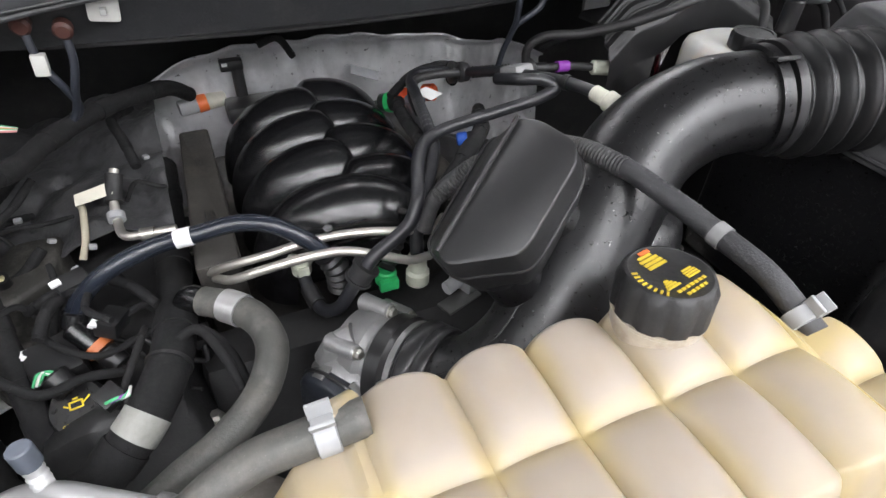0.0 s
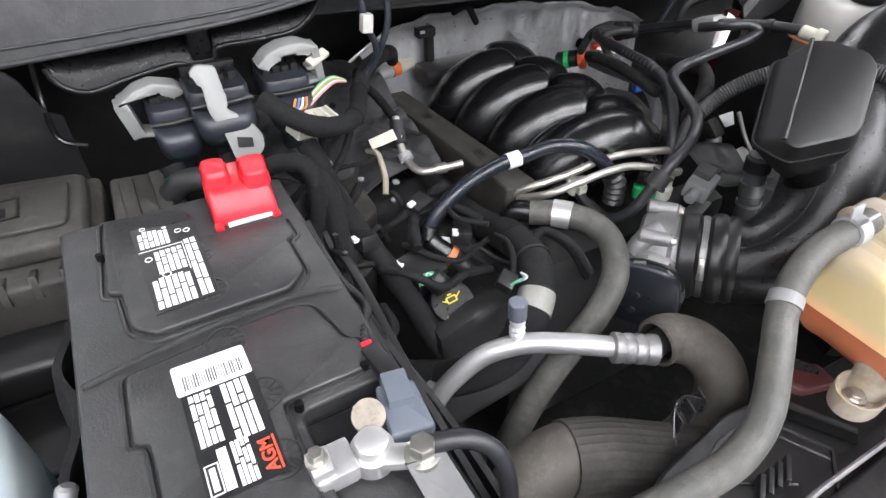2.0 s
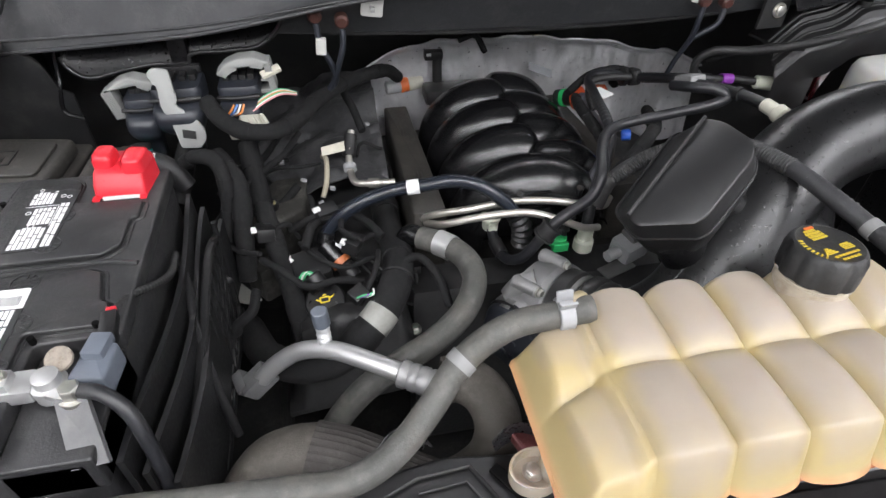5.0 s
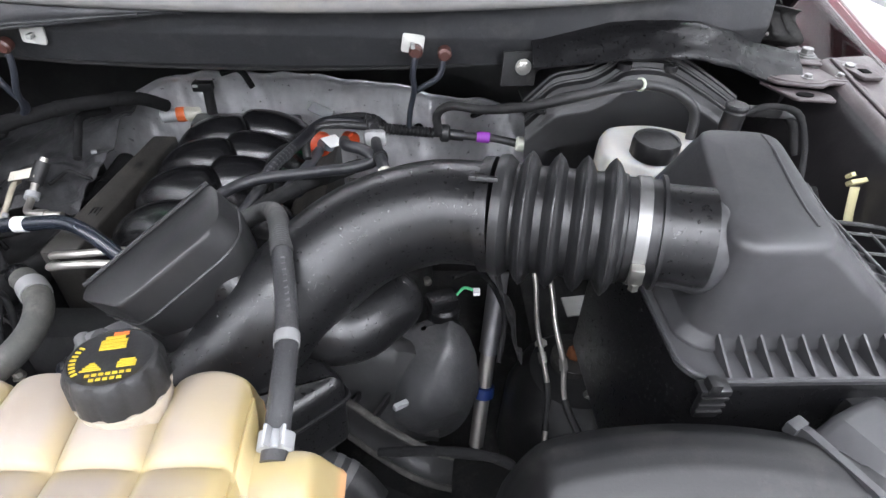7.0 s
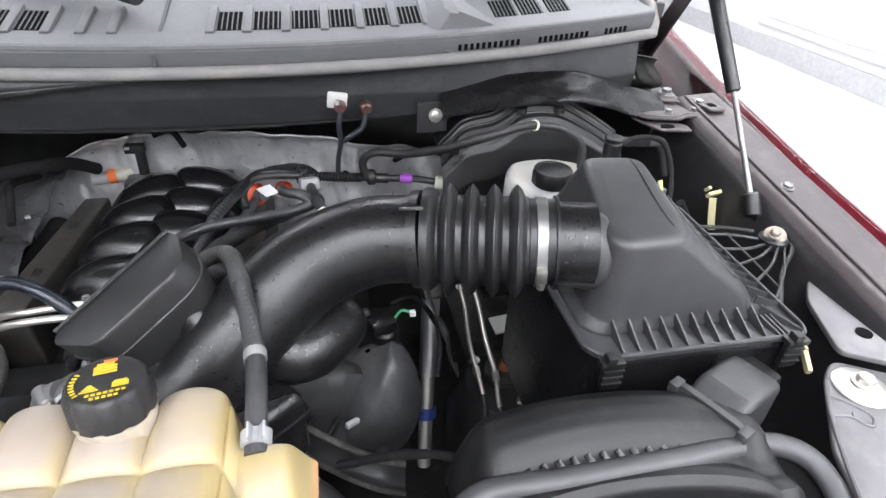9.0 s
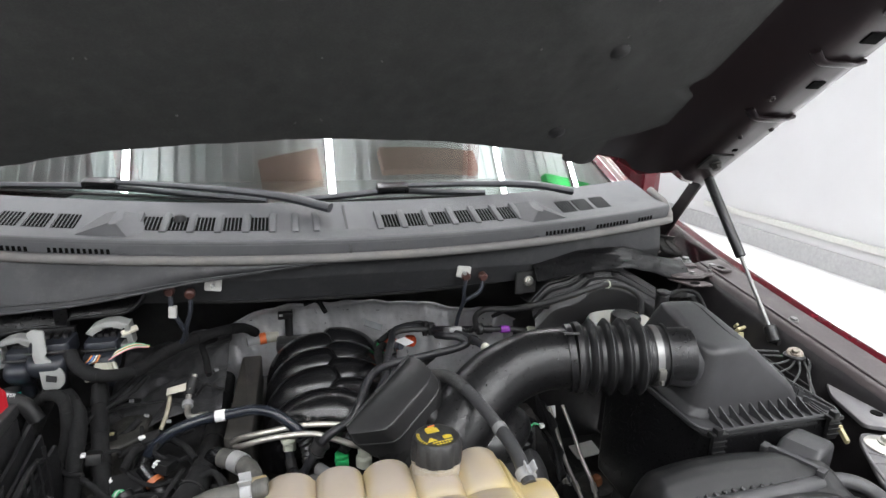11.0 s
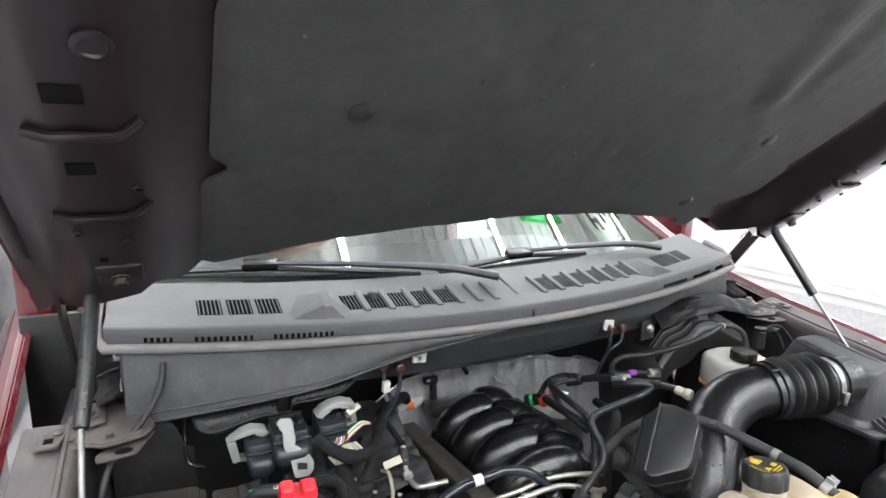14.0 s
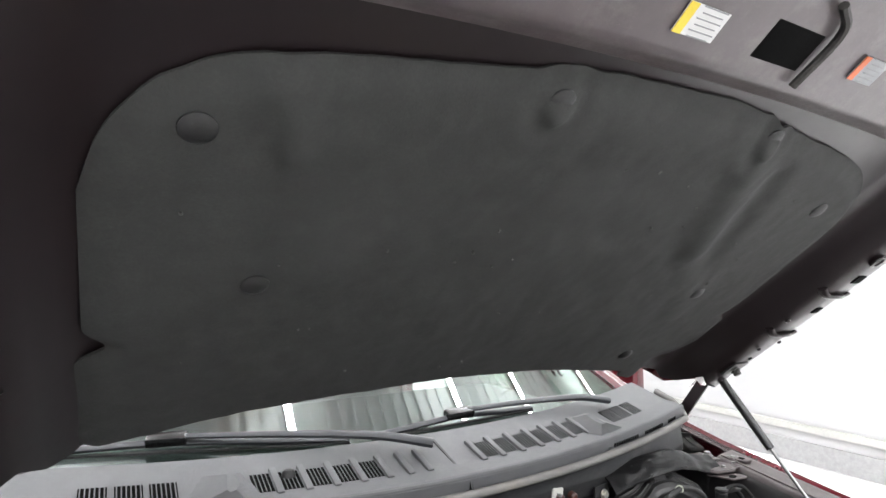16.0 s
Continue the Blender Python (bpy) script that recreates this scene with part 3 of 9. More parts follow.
def parked_car():
    """A plain grey saloon standing beside the truck."""
    c = thing("parked_car", "dark grey parked car beside the truck", "car", (-2.30, 3.4, 0))
    b = B()
    body = [(0.35, 0.0), (0.72, 0.03), (0.86, 0.9), (0.95, 1.3), (0.97, 3.8), (0.98, 4.4), (0.35, 4.5)]
    loft(b, [[V(-2.30 + dx, 1.1 + y * 1.0, 0.25 + (z - 0.25) * kz) for z, y in body] for dx, kz in ((-0.88, 0.90), (-0.84, 0.98), (-0.5, 1.0), (0.5, 1.0), (0.84, 0.98), (0.88, 0.90))])
    part("body", b, M["car_grey"], c, smooth=50)
    b = B()
    roof = [(0.93, 1.15), (1.38, 1.95), (1.43, 2.4), (1.42, 3.0), (0.97, 3.95)]
    loft(b, [[V(-2.30 + dx * (1 - 0.28 * (z - 0.93)), 1.1 + y, z) for z, y in roof] for dx in (-0.80, -0.76, 0.76, 0.80)])
    part("cabin", b, M["car_grey"], c, smooth=50)
    for s in (-1, 1):
        for y0, y1 in ((1.55, 2.35), (2.45, 3.35)):
            b = B()
            plate(b, [(-2.30 + s * 0.80, 1.1 + y0, 0.99), (-2.30 + s * 0.80, 1.1 + y1, 0.99), (-2.30 + s * 0.715, 1.1 + y1 - 0.12, 1.34), (-2.30 + s * 0.715, 1.1 + y0 + 0.30, 1.34)], 0.006)
            part("side_window", b, M["plastic_gloss"], c, "dark side window")
        for y in (0.85, 3.6):
            p = V(-2.30 + s * 0.80, 1.1 + y, 0.32)
            w = part("wheel", turned(B(), p - V(0.10, 0, 0), p + V(0.10, 0, 0), [(0.24, 0), (0.31, 0.06), (0.32, 0.3), (0.32, 0.7), (0.31, 0.94), (0.24, 1)], 32), M["rubber"], c)
            part("rim", turned(B(), p - V(0.103, 0, 0), p + V(0.103, 0, 0), [(0.05, 0), (0.21, 0.02), (0.22, 0.1), (0.22, 0.9), (0.21, 0.98), (0.05, 1)], 24), M["zinc_dull"], w)
        part("mirror", box(B(), (-2.30 + s * 0.93, 2.52, 1.02), (0.16, 0.08, 0.11), bevel=0.03), M["car_grey"], c)
    b = B()
    plate(b, [(-2.95, 2.28, 0.95), (-1.65, 2.28, 0.95), (-1.75, 3.02, 1.37), (-2.85, 3.02, 1.37)], 0.006)
    part("windscreen", b, M["plastic_gloss"], c, "dark windscreen")


parked_car()


# ---- truck body: shared shape of the hood line and the cowl ----
def lip_y(x):
    return 0.745 + 0.2 * x * x


def lip_z(x):
    return 1.157 + 0.03 * x * x


truck = thing("pickup_truck", "dark red pickup truck with its hood open", "pickup truck", (0, 2.2, 0))


def mirror(pts):
    return [(-p[0], *p[1:]) for p in pts]


def fender(side):
    def f(u, v):
        y = -0.35 + 1.6 * v
        z0 = 1.045 + 0.155 * (y - 0.53) + (0.05 * (y - 0.85) if y > 0.85 else 0)
        prof = [(0.899, -0.002), (0.907, 0.004), (0.916, 0.001), (0.935, -0.012), (0.965, -0.05), (0.985, -0.15), (0.99, -0.4)]
        k = u * (len(prof) - 1)
        i = min(int(k), len(prof) - 2)
        a, b = prof[i], prof[i + 1]
        t = k - i
        x = a[0] + (b[0] - a[0]) * t  + 0.008 + 0.05 * max(0.0, y - 0.55)
        return (side * x, y, z0 + a[1] + (b[1] - a[1]) * t)
    nm = "fender"
    part(nm, surface(B(), f, 24, 16, 0.004, (-side, 0, -0.3)), M["red_paint"], truck, "glossy dark red fender")
    # inner ledge with its bolts
    def g(u, v):
        y = -0.3 + 1.3 * v
        z0 = 1.040 + 0.155 * (y - 0.53)
        prof = [(0.896, 0.006), (0.865, 0.004), (0.83, 0.0), (0.815, -0.02), (0.80, -0.07), (0.785, -0.2), (0.75, -0.32), (0.74, -0.6)]
        k = u * (len(prof) - 1)
        i = min(int(k), len(prof) - 2)
        a, b = prof[i], prof[i + 1]
        t = k - i
        return (side * (a[0] + (b[0] - a[0]) * t), y, z0 + a[1] + (b[1] - a[1]) * t)
    ap = part("apron", surface(B(), lambda u, v: g(0.36 + 0.64 * u, v), 24, 20, 0.004, (side, 0, -0.3)), M["apron"], truck, "dusty black inner fender panel")
    ledge = part("fender_ledge", surface(B(), lambda u, v: g(0.37 * u, 0.85 * v), 12, 20, 0.004, (side, 0, -0.3)), M["maroon_metal"], truck, "dusty dark maroon ledge of the fender")
    for x, h in ((0.888, 0.005), (0.874, 0.003), (0.842, 0.004)):
        line = [V(side * x, y / 20, 1.043 + 0.155 * (y / 20 - 0.53)) for y in range(-4, 17)]
        part("ledge_bead", sweep(B(), line, h, 8, 0.6), M["maroon_metal"], ledge)
    for y in (0.2, 0.533, 0.775):
        b = B()
        bolt(b, (side * 0.852, y, 1.044 + 0.155 * (y - 0.53)), (0, -0.15, 1), 0.007)
        part("bolt", b, M["clamp_steel"] if side > 0 else M["maroon_metal"], ap)
    # solid black block stands for the empty, shaded pocket behind the ledge
    part("pocket_shade", box(B(), (side * 0.832, 0.93, 0.95), (0.075, 0.24, 0.20), bevel=0.01), M["firewall"], truck, "black block standing for the shaded pocket behind the fender ledge")
    # added black panel: hides the door where only a dark gap belongs
    part("gap_shade", box(B(), (side * 0.875, 1.12, 1.00), (0.15, 0.02, 0.36), bevel=0.004), M["firewall"], truck, "added black panel for the shaded gap behind the fender")
    b = prism(B(), rpoly([(side * 0.848, 0.735), (side * 0.878, 0.735), (side * 0.878, 0.812), (side * 0.838, 0.806)], 0.006), 1.079, 1.084, edge=0.001)
    tab = part("ledge_tab", b, M["maroon_metal"], truck, "dull mauve tab with a square hole")
    # solid black chip on the tab, painted as the hole's shade
    part("hole", box(B(), (side * 0.862, 0.756, 1.0845), (0.012, 0.014, 0.002), bevel=0.0005), M["hole"], tab)


fender(1)
fender(-1)

# wheels, sills and load bed that carry the truck
def wheel(x, y):
    s = 1 if x > 0 else -1
    fr = Matrix.Translation((x, y, 0.40)) @ pose(0, 0, 0, 0, 90, 0)
    ty = part("tyre", lathe(B(), [(0.25, -0.10), (0.30, -0.125), (0.37, -0.125), (0.395, -0.105), (0.40, -0.06), (0.40, 0.06), (0.395, 0.105), (0.37, 0.125), (0.30, 0.125), (0.25, 0.10)], fr, 48), M["rubber"], truck, "black truck tyre")
    part("rim", lathe(B(), [(0.25, -0.10), (0.235, -0.06), (0.235, 0.08), (0.25, 0.105), (0.22, 0.09), (0.10, 0.06), (0.05, 0.085)], fr, 36), M["alu"], ty, "cast alloy rim")


for wx in (-0.88, 0.88):
    for wy in (0.32, 3.9):
        wheel(wx, wy)
for s in (-1, 1):
    part("sill", box(B(), (s * 0.93, 1.85, 0.55), (0.08, 2.2, 0.28), bevel=0.03), M["red_paint"], truck, "dark red sill")
    part("frame_rail", box(B(), (s * 0.5, 2.2, 0.5), (0.09, 4.4, 0.16), bevel=0.01), M["stone"], truck, "black chassis rail")
    part("axle", cyl(B(), (s * 0.02, 3.9, 0.40), (s * 0.80, 3.9, 0.40), 0.05, seg=16), M["stone"], truck)
    part("axle", cyl(B(), (s * 0.4, 0.32, 0.40), (s * 0.80, 0.32, 0.40), 0.04, seg=16), M["stone"], truck)
    part("bed_side", box(B(), (s * 0.94, 3.75, 0.95), (0.08, 1.7, 0.55), bevel=0.03), M["red_paint"], truck, "dark red side of the load bed")
part("bed_floor", box(B(), (0, 3.75, 0.72), (1.8, 1.7, 0.06), bevel=0.01), M["stone"], truck, "dark floor of the load bed")
part("tailgate", box(B(), (0, 4.62, 0.95), (1.8, 0.06, 0.55), bevel=0.02), M["red_paint"], truck, "dark red tailgate")

# apron plate at the cowl end, with an oval hole in its lower flange
for s in (1, -1):
    b = B()
    prism(b, [(s * x, y) for x, y in rpoly([(0.722, 0.770), (0.735, 0.742), (0.792, 0.728), (0.812, 0.742), (0.846, 0.738), (0.850, 0.86), (0.80, 0.90), (0.740, 0.85)], 0.008)], 1.068, 1.073, edge=0.002)
    pl = part("apron_plate", b, M["maroon_metal"], truck, "dull maroon sheet metal plate")
    b = B()
    prism(b, [(s * x, y) for x, y in rpoly([(0.724, 0.768), (0.748, 0.706), (0.800, 0.700), (0.803, 0.722), (0.790, 0.735), (0.735, 0.750)], 0.006)], 1.060, 1.064, edge=0.0015)
    fl = part("lower_flange", b, M["maroon_metal"], pl)
    # black oval laid on the flange in place of a shaded hole
    b = B()
    prism(b, [(s * (0.765 + 0.012 * math.cos(a * math.pi / 8)), 0.719 + 0.0075 * math.sin(a * math.pi / 8)) for a in range(16)], 1.063, 1.0655)
    part("hole", b, M["hole"], fl, "oval hole painted near-black as shade")
    for x, y in ((0.785, 0.757), (0.836, 0.762), (0.818, 0.80)):
        b = B()
        bolt(b, (s * x, y, 1.073), (0, 0, 1), 0.0055)
        part("bolt", b, M["clamp_steel"] if s > 0 else M["maroon_metal"], pl)
    rim_line = [V(s * x, y, 1.0735) for x, y in ((0.728, 0.776), (0.742, 0.750), (0.79, 0.737), (0.812, 0.748), (0.844, 0.744))]
    part("pressed_step", sweep(B(), spline(rim_line, 6), 0.0022, 8, 0.7), M["maroon_metal"], pl)
    # flat arm towards the hinge with its large bolt
    b = B()
    prism(b, [(s * x, y) for x, y in rpoly([(0.792, 0.80), (0.826, 0.79), (0.836, 0.93), (0.806, 0.95)], 0.006)], 1.076, 1.080, edge=0.0015)
    arm = part("hinge_arm", b, M["maroon_metal"], pl)
    b = B()
    lathe(b, [(0.015, 0), (0.015, 0.002), (0.010, 0.003)], Matrix.Translation((s * 0.817, 0.825, 1.080)), 20)
    bolt(b, (s * 0.817, 0.825, 1.082), (0, 0, 1), 0.009, 0.010)
    part("bolt", b, M["clamp_steel"] if s > 0 else M["maroon_metal"], arm, "large flanged bolt")
    # flat black disc, the hole's darkness painted on the arm
    b = B()
    lathe(b, [(0.005, 0), (0.005, 0.001)], Matrix.Translation((s * 0.815, 0.885, 1.0801)), 14)
    part("hole", b, M["hole"], arm)
    b = B()
    surface(b, lambda u, v: (s * (0.775 + 0.03 * u + 0.006 * noise.noise(V(u * 4, v * 6, 1.0))), 0.875 + 0.02 * math.sin(9 * v) - 0.03 * u, 1.06 + 0.075 * v), 12, 24, 0.010, (0, 1, 0))
    part("foam_seal", b, M["seal_dark"], truck, "crumpled dark foam seal at the cowl end")


b = B()
plate(b, [(-0.79, 0.80, 1.05), (-0.733, 0.80, 1.059), (-0.715, 0.80, 1.061), (-0.700, 0.80, 1.057), (-0.692, 0.80, 1.046), (-0.687, 0.80, 1.028), (-0.681, 0.80, 1.011), (-0.668, 0.80, 1.004), (-0.668, 0.80, 0.85), (-0.79, 0.80, 0.85)], 0.004)
part("side_panel", b, M["firewall"], truck, "black panel with a rounded corner behind the battery")


def sheet_along(y0, z0, y1, z1, half, name, material, label, nx=40, thick=0.004, dirn=(0, 1, 0)):
    def f(u, v):
        x = (2 * u - 1) * half
        return (x, y0 + (y1 - y0) * v + 0.2 * x * x * (1 - 0.6 * v), z0 + (z1 - z0) * v + 0.03 * x * x)
    return part(name, surface(B(), f, nx, 8, thick, dirn), material, truck, label)


# cowl: rubber seal, face, slatted top
def cowl():
    H = 0.79
    b = B()
    ends = [[V(s * (H + dx), lip_y(H) + dy, lip_z(H) + dz) for dx, dy, dz in ((0.010, 0.018, 0.012), (0.014, 0.05, 0.036), (0.012, 0.11, 0.055))] for s in (-1, 1)]
    sweep(b, ends[0][::-1] + [V(H * (2 * i / 60 - 1), lip_y(H * (2 * i / 60 - 1)), lip_z(H * (2 * i / 60 - 1))) for i in range(61)] + ends[1], 0.009, 10)
    part("hood_seal", b, M["seal"], truck, "dusty grey rubber bulb seal")
    prof = [(0.011, 0.000), (0.0085, 0.014), (0.006, 0.0305), (0.0075, 0.0345), (0.012, 0.0362), (0.067, 0.0395), (0.115, 0.0515), (0.19, 0.070), (0.2, 0.05)]

    def f(u, v):
        x = (2 * u - 1) * H
        k = v * (len(prof) - 1)
        i = min(int(k), len(prof) - 2)
        t = k - i
        dy = prof[i][0] + (prof[i + 1][0] - prof[i][0]) * t
        dz = prof[i][1] + (prof[i + 1][1] - prof[i][1]) * t
        return (x, lip_y(x) + dy, lip_z(x) + dz)
    body = part("cowl_cover", surface(B(), f, 80, 32, 0.004), M["cowl"], truck, "grey textured plastic cowl cover", smooth=16)

    def on_top(x, k):
        """A point of the cowl's top; k: 0 at its front edge, 1 at the glass."""
        dy = 0.052 + 0.13 * k
        return V(x, lip_y(x) + dy, lip_z(x) + 0.034 + 0.0355 * k)
    # slatted vents on the top
    xs = [-0.622, -0.570, -0.519, -0.366, -0.317, -0.268, -0.218, -0.168, 0.092, 0.142, 0.200, 0.253, 0.305, 0.357, 0.519, 0.567, 0.620]
    for x in xs:
        w = 0.021
        fr = B()
        # solid plate under the slats, its black stands for shade in the vent
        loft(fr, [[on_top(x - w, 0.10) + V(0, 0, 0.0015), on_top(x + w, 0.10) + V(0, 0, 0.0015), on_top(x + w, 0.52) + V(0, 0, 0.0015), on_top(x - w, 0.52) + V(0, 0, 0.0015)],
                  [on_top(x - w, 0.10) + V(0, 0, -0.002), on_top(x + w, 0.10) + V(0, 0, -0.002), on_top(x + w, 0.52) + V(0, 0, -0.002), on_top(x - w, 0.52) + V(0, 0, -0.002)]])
        vent = part("vent", fr, M["hole"], body, "slatted vent with its inner shade painted near-black")
        for i in range(6):
            xx = x - w + 2 * w * (i + 0.5) / 6
            sl = B()
            a, c = on_top(xx, 0.11) + V(0, 0, 0.003), on_top(xx, 0.51) + V(0, 0, 0.003)
            cyl(sl, a, c, 0.0010, seg=6)
            part("slat", sl, M["cowl"], vent)
    # raised frames between the vents
    for run in ((-0.391, -0.3415, -0.2925, -0.243, -0.193, -0.143, -0.10, -0.06), (0.067, 0.117, 0.171, 0.2265, 0.279, 0.331, 0.382)):
        for x in run:
            b = B()
            box(b, on_top(x, 0.31) + V(0, 0, 0.0015), (0.013, 0.078, 0.012), rot=(15, 0, 0), bevel=0.003)
            part("rib", b, M["cowl"], body)
        b = sweep(B(), [on_top(run[0] + (run[-1] - run[0]) * k / 12, 0.04) for k in range(13)], 0.0036, 8)
        part("rib", b, M["cowl"], body)
    part("washer_nozzle", lathe(B(), [(0.013, 0), (0.013, 0.004), (0.009, 0.012), (0.004, 0.014)], Matrix.Translation(on_top(-0.317, 0.42)), 18), M["plastic_matte"], body, "black washer nozzle")
    # pyramid bosses
    for s in (-1, 1):
        b = B()
        base = [on_top(s * x, k) + V(0, dy, dz) for x, k, dy, dz in ((0.525, -0.24, 0, -0.003), (0.442, -0.350, -0.006, -0.026), (0.378, -0.32, 0, -0.003), (0.366, 0.05, 0, -0.003), (0.386, 0.66, 0, -0.003), (0.462, 0.66, 0, -0.003))]
        top = [on_top(s * x, k) + V(0, 0, 0.026) for x, k in ((0.430, -0.06), (0.426, -0.12), (0.416, -0.08), (0.408, 0.04), (0.411, 0.28), (0.424, 0.28))]
        loft(b, [base, top])
        part("boss", b, M["cowl"], body, smooth=20)
    # small slots above the seal
    for s in (-1, 1):
        for i in [*range(11), *range(14, 24), *range(27, 32)]:
            x = s * (0.425 + 0.0098 * i)
            # each slot is a black block on the face, shade by colour
            b = B()
            box(b, (x, lip_y(x) + 0.0085, lip_z(x) + 0.0135), (0.0050, 0.004, 0.009))
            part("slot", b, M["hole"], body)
    b = B()
    box(b, on_top(0, 0.35) + V(0, 0, 0.0), (0.005, 0.14, 0.004), rot=(16, 0, 0))
    box(b, (0, lip_y(0) + 0.014, lip_z(0) + 0.014), (0.005, 0.02, 0.034), rot=(-20, 0, 0))
    part("seam", b, M["rubber"], body, "dark joint between the cowl halves")


cowl()

# beam and dark walls under the cowl
def beam_sheet(u, v):
    """A tall upper face, a ridge that falls towards the ends, and an undercut lower face."""
    x = (2 * u - 1) * 0.77
    ridge = 0.42 + 0.25 * smooth01(abs(x) / 0.75)
    y = 0.758 + 0.012 * min(v, ridge) / ridge + 0.055 * max(0.0, v - ridge)
    return (x, y + 0.2 * x * x * (1 - 0.3 * v), 1.153 - 0.093 * v + 0.03 * x * x)


def wedge(u, v):
    """The beam's end: a face that hangs from the seal and grows taller towards the fender."""
    x = -0.765 + 0.72 * u
    top = V(x, lip_y(x) + 0.002, lip_z(x) - 0.006)
    low = V(x, lip_y(x) + 0.002 - 0.045 * smooth01((-0.25 - x) / 0.25), 1.070 + 0.132 * (x + 0.65))
    low.z = min(low.z, top.z - 0.004)
    p = top.lerp(low, v)
    return (p.x, p.y - 0.006 * math.sin(math.pi * v), p.z)


wg = part("beam_end", surface(B(), wedge, 40, 16, 0.004, (0, 1, 0)), M["beam"], truck, "dark grey textured end of the cowl beam")
part("edge_bead", sweep(B(), [Vector(wedge(i / 40, 1.0)) for i in range(41)], 0.003, 8), M["beam"], wg)
part("edge_bead", sweep(B(), [Vector(wedge(i / 40, 0.86)) + V(0, -0.001, 0) for i in range(38)], 0.0018, 8), M["beam"], wg)
part("cowl_beam", surface(B(), beam_sheet, 50, 28, 0.004, (0, 1, 0)), M["beam"], truck, "dark grey textured cowl cross beam", smooth=20)
sheet_along(0.79, 1.058, 1.06, 1.05, 0.78, "cowl_floor", M["firewall"], "black underside of the cowl", dirn=(0, 0, 1))
b = box(B(), (0, 1.09, 0.75), (1.62, 0.03, 0.66))
part("firewall", b, M["firewall"], truck, "black painted firewall")
# added panel below the bay, keeps the bright floor from showing through
b = box(B(), (0, 0.35, 0.42), (1.6, 1.5, 0.04))
part("bay_closing_panel", b, M["stone"], truck, "dirty black panel added to close off the bright floor below")


# foil heat shield on the firewall
def foil():
    t = thing("heat_shield", "crinkled silver foil heat shield on the firewall", "heat shield", (0, 1.0, 0.8))
    def f(u, v):
        x = -0.36 + 0.83 * u
        top = 0.978 - 0.42 * (x + 0.03) ** 2 - 0.05 * smooth01((-0.20 - x) / 0.12) + 0.0025 * math.sin(x * 37) + 0.0012 * math.sin(x * 91)
        z = 0.70 + (top - 0.70) * v
        n = noise.noise(V(x * 7, z * 5, 1.3)) * 0.008 + (0.5 - abs(noise.noise(V(x * 16 + z * 3, z * 7, 4.1)))) * 0.010 + (0.5 - abs(noise.noise(V(x * 46, z * 14 + x * 9, 8.1)))) * 0.0035
        lip = 0.012 * smooth01((v - 0.94) / 0.05)
        return (x, 0.995 + n - 0.02 * (1 - v) - lip + 0.05 * smooth01((x - 0.25) / 0.15), z)
    part("rear_sheet", surface(B(), f, 200, 60, 0.002, (0, 1, 0)), M["foil"], t, smooth=30)
    part("rolled_edge", sweep(B(), [Vector(f(i / 120, 1.0)) + V(0, -0.002, 0) for i in range(121)], 0.0022, 6), M["foil"], t)
    # black plug through the foil, coloured as a hole's inner shade
    part("hole", cyl(B(), (0.246, 0.985, 0.868), (0.246, 1.03, 0.868), 0.010, seg=16), M["hole"], t, "punched hole painted near-black as shade")
    def g(u, v):
        x = -0.47 + 0.22 * u
        y = 0.70 + 0.29 * v
        n = abs(noise.noise(V(x * 11, y * 11, 7.7))) * 0.040 + abs(noise.noise(V(x * 27, y * 27, 2.1))) * 0.012 - 0.01
        return (x, y, 0.845 + 0.05 * v + 0.035 * u + n)
    part("side_sheet", surface(B(), g, 48, 48, 0.002), M["foil_dark"], t, "dull crumpled foil sheet")


foil()


# windscreen, pillars, cabin
def glass_point(x, k):
    y0 = 0.90 + 0.24 * x * x
    return V(x * (1 - 0.12 * k), y0 + 0.75 * k, 1.165 + 0.03 * x * x + 0.40 * k)


b = surface(B(), lambda u, v: glass_point((2 * u - 1) * 0.80, v), 40, 12, 0.005, (0, 0.5, -0.8))
pane = part("windscreen", b, M["glass"], truck, "greenish windscreen reflecting the ceiling lights")
for s in (-1, 1):
    b = sweep(B(), [glass_point(s * 0.82, k / 10 * 1.02) + V(0, 0.01, 0.008) for k in range(11)], 0.03, 8, 0.6)
    part("pillar", b, M["red_paint"], truck, "red painted windscreen pillar")
    b = box(B(), (s * 0.93, 1.75, 1.0), (0.06, 1.2, 0.62), bevel=0.02)
    part("door", b, M["red_paint"], truck)
b = box(B(), (0, 2.2, 1.62), (1.4, 1.2, 0.05), bevel=0.02)
part("roof", b, M["red_paint"], truck)
b = box(B(), (0, 1.45, 1.08), (1.5, 0.7, 0.12), bevel=0.03)
part("dashboard", b, M["interior"], truck, "dark dashboard")
b = box(B(), (0, 2.85, 1.1), (1.7, 0.05, 1.1))
part("rear_cab_wall", b, M["interior"], truck)


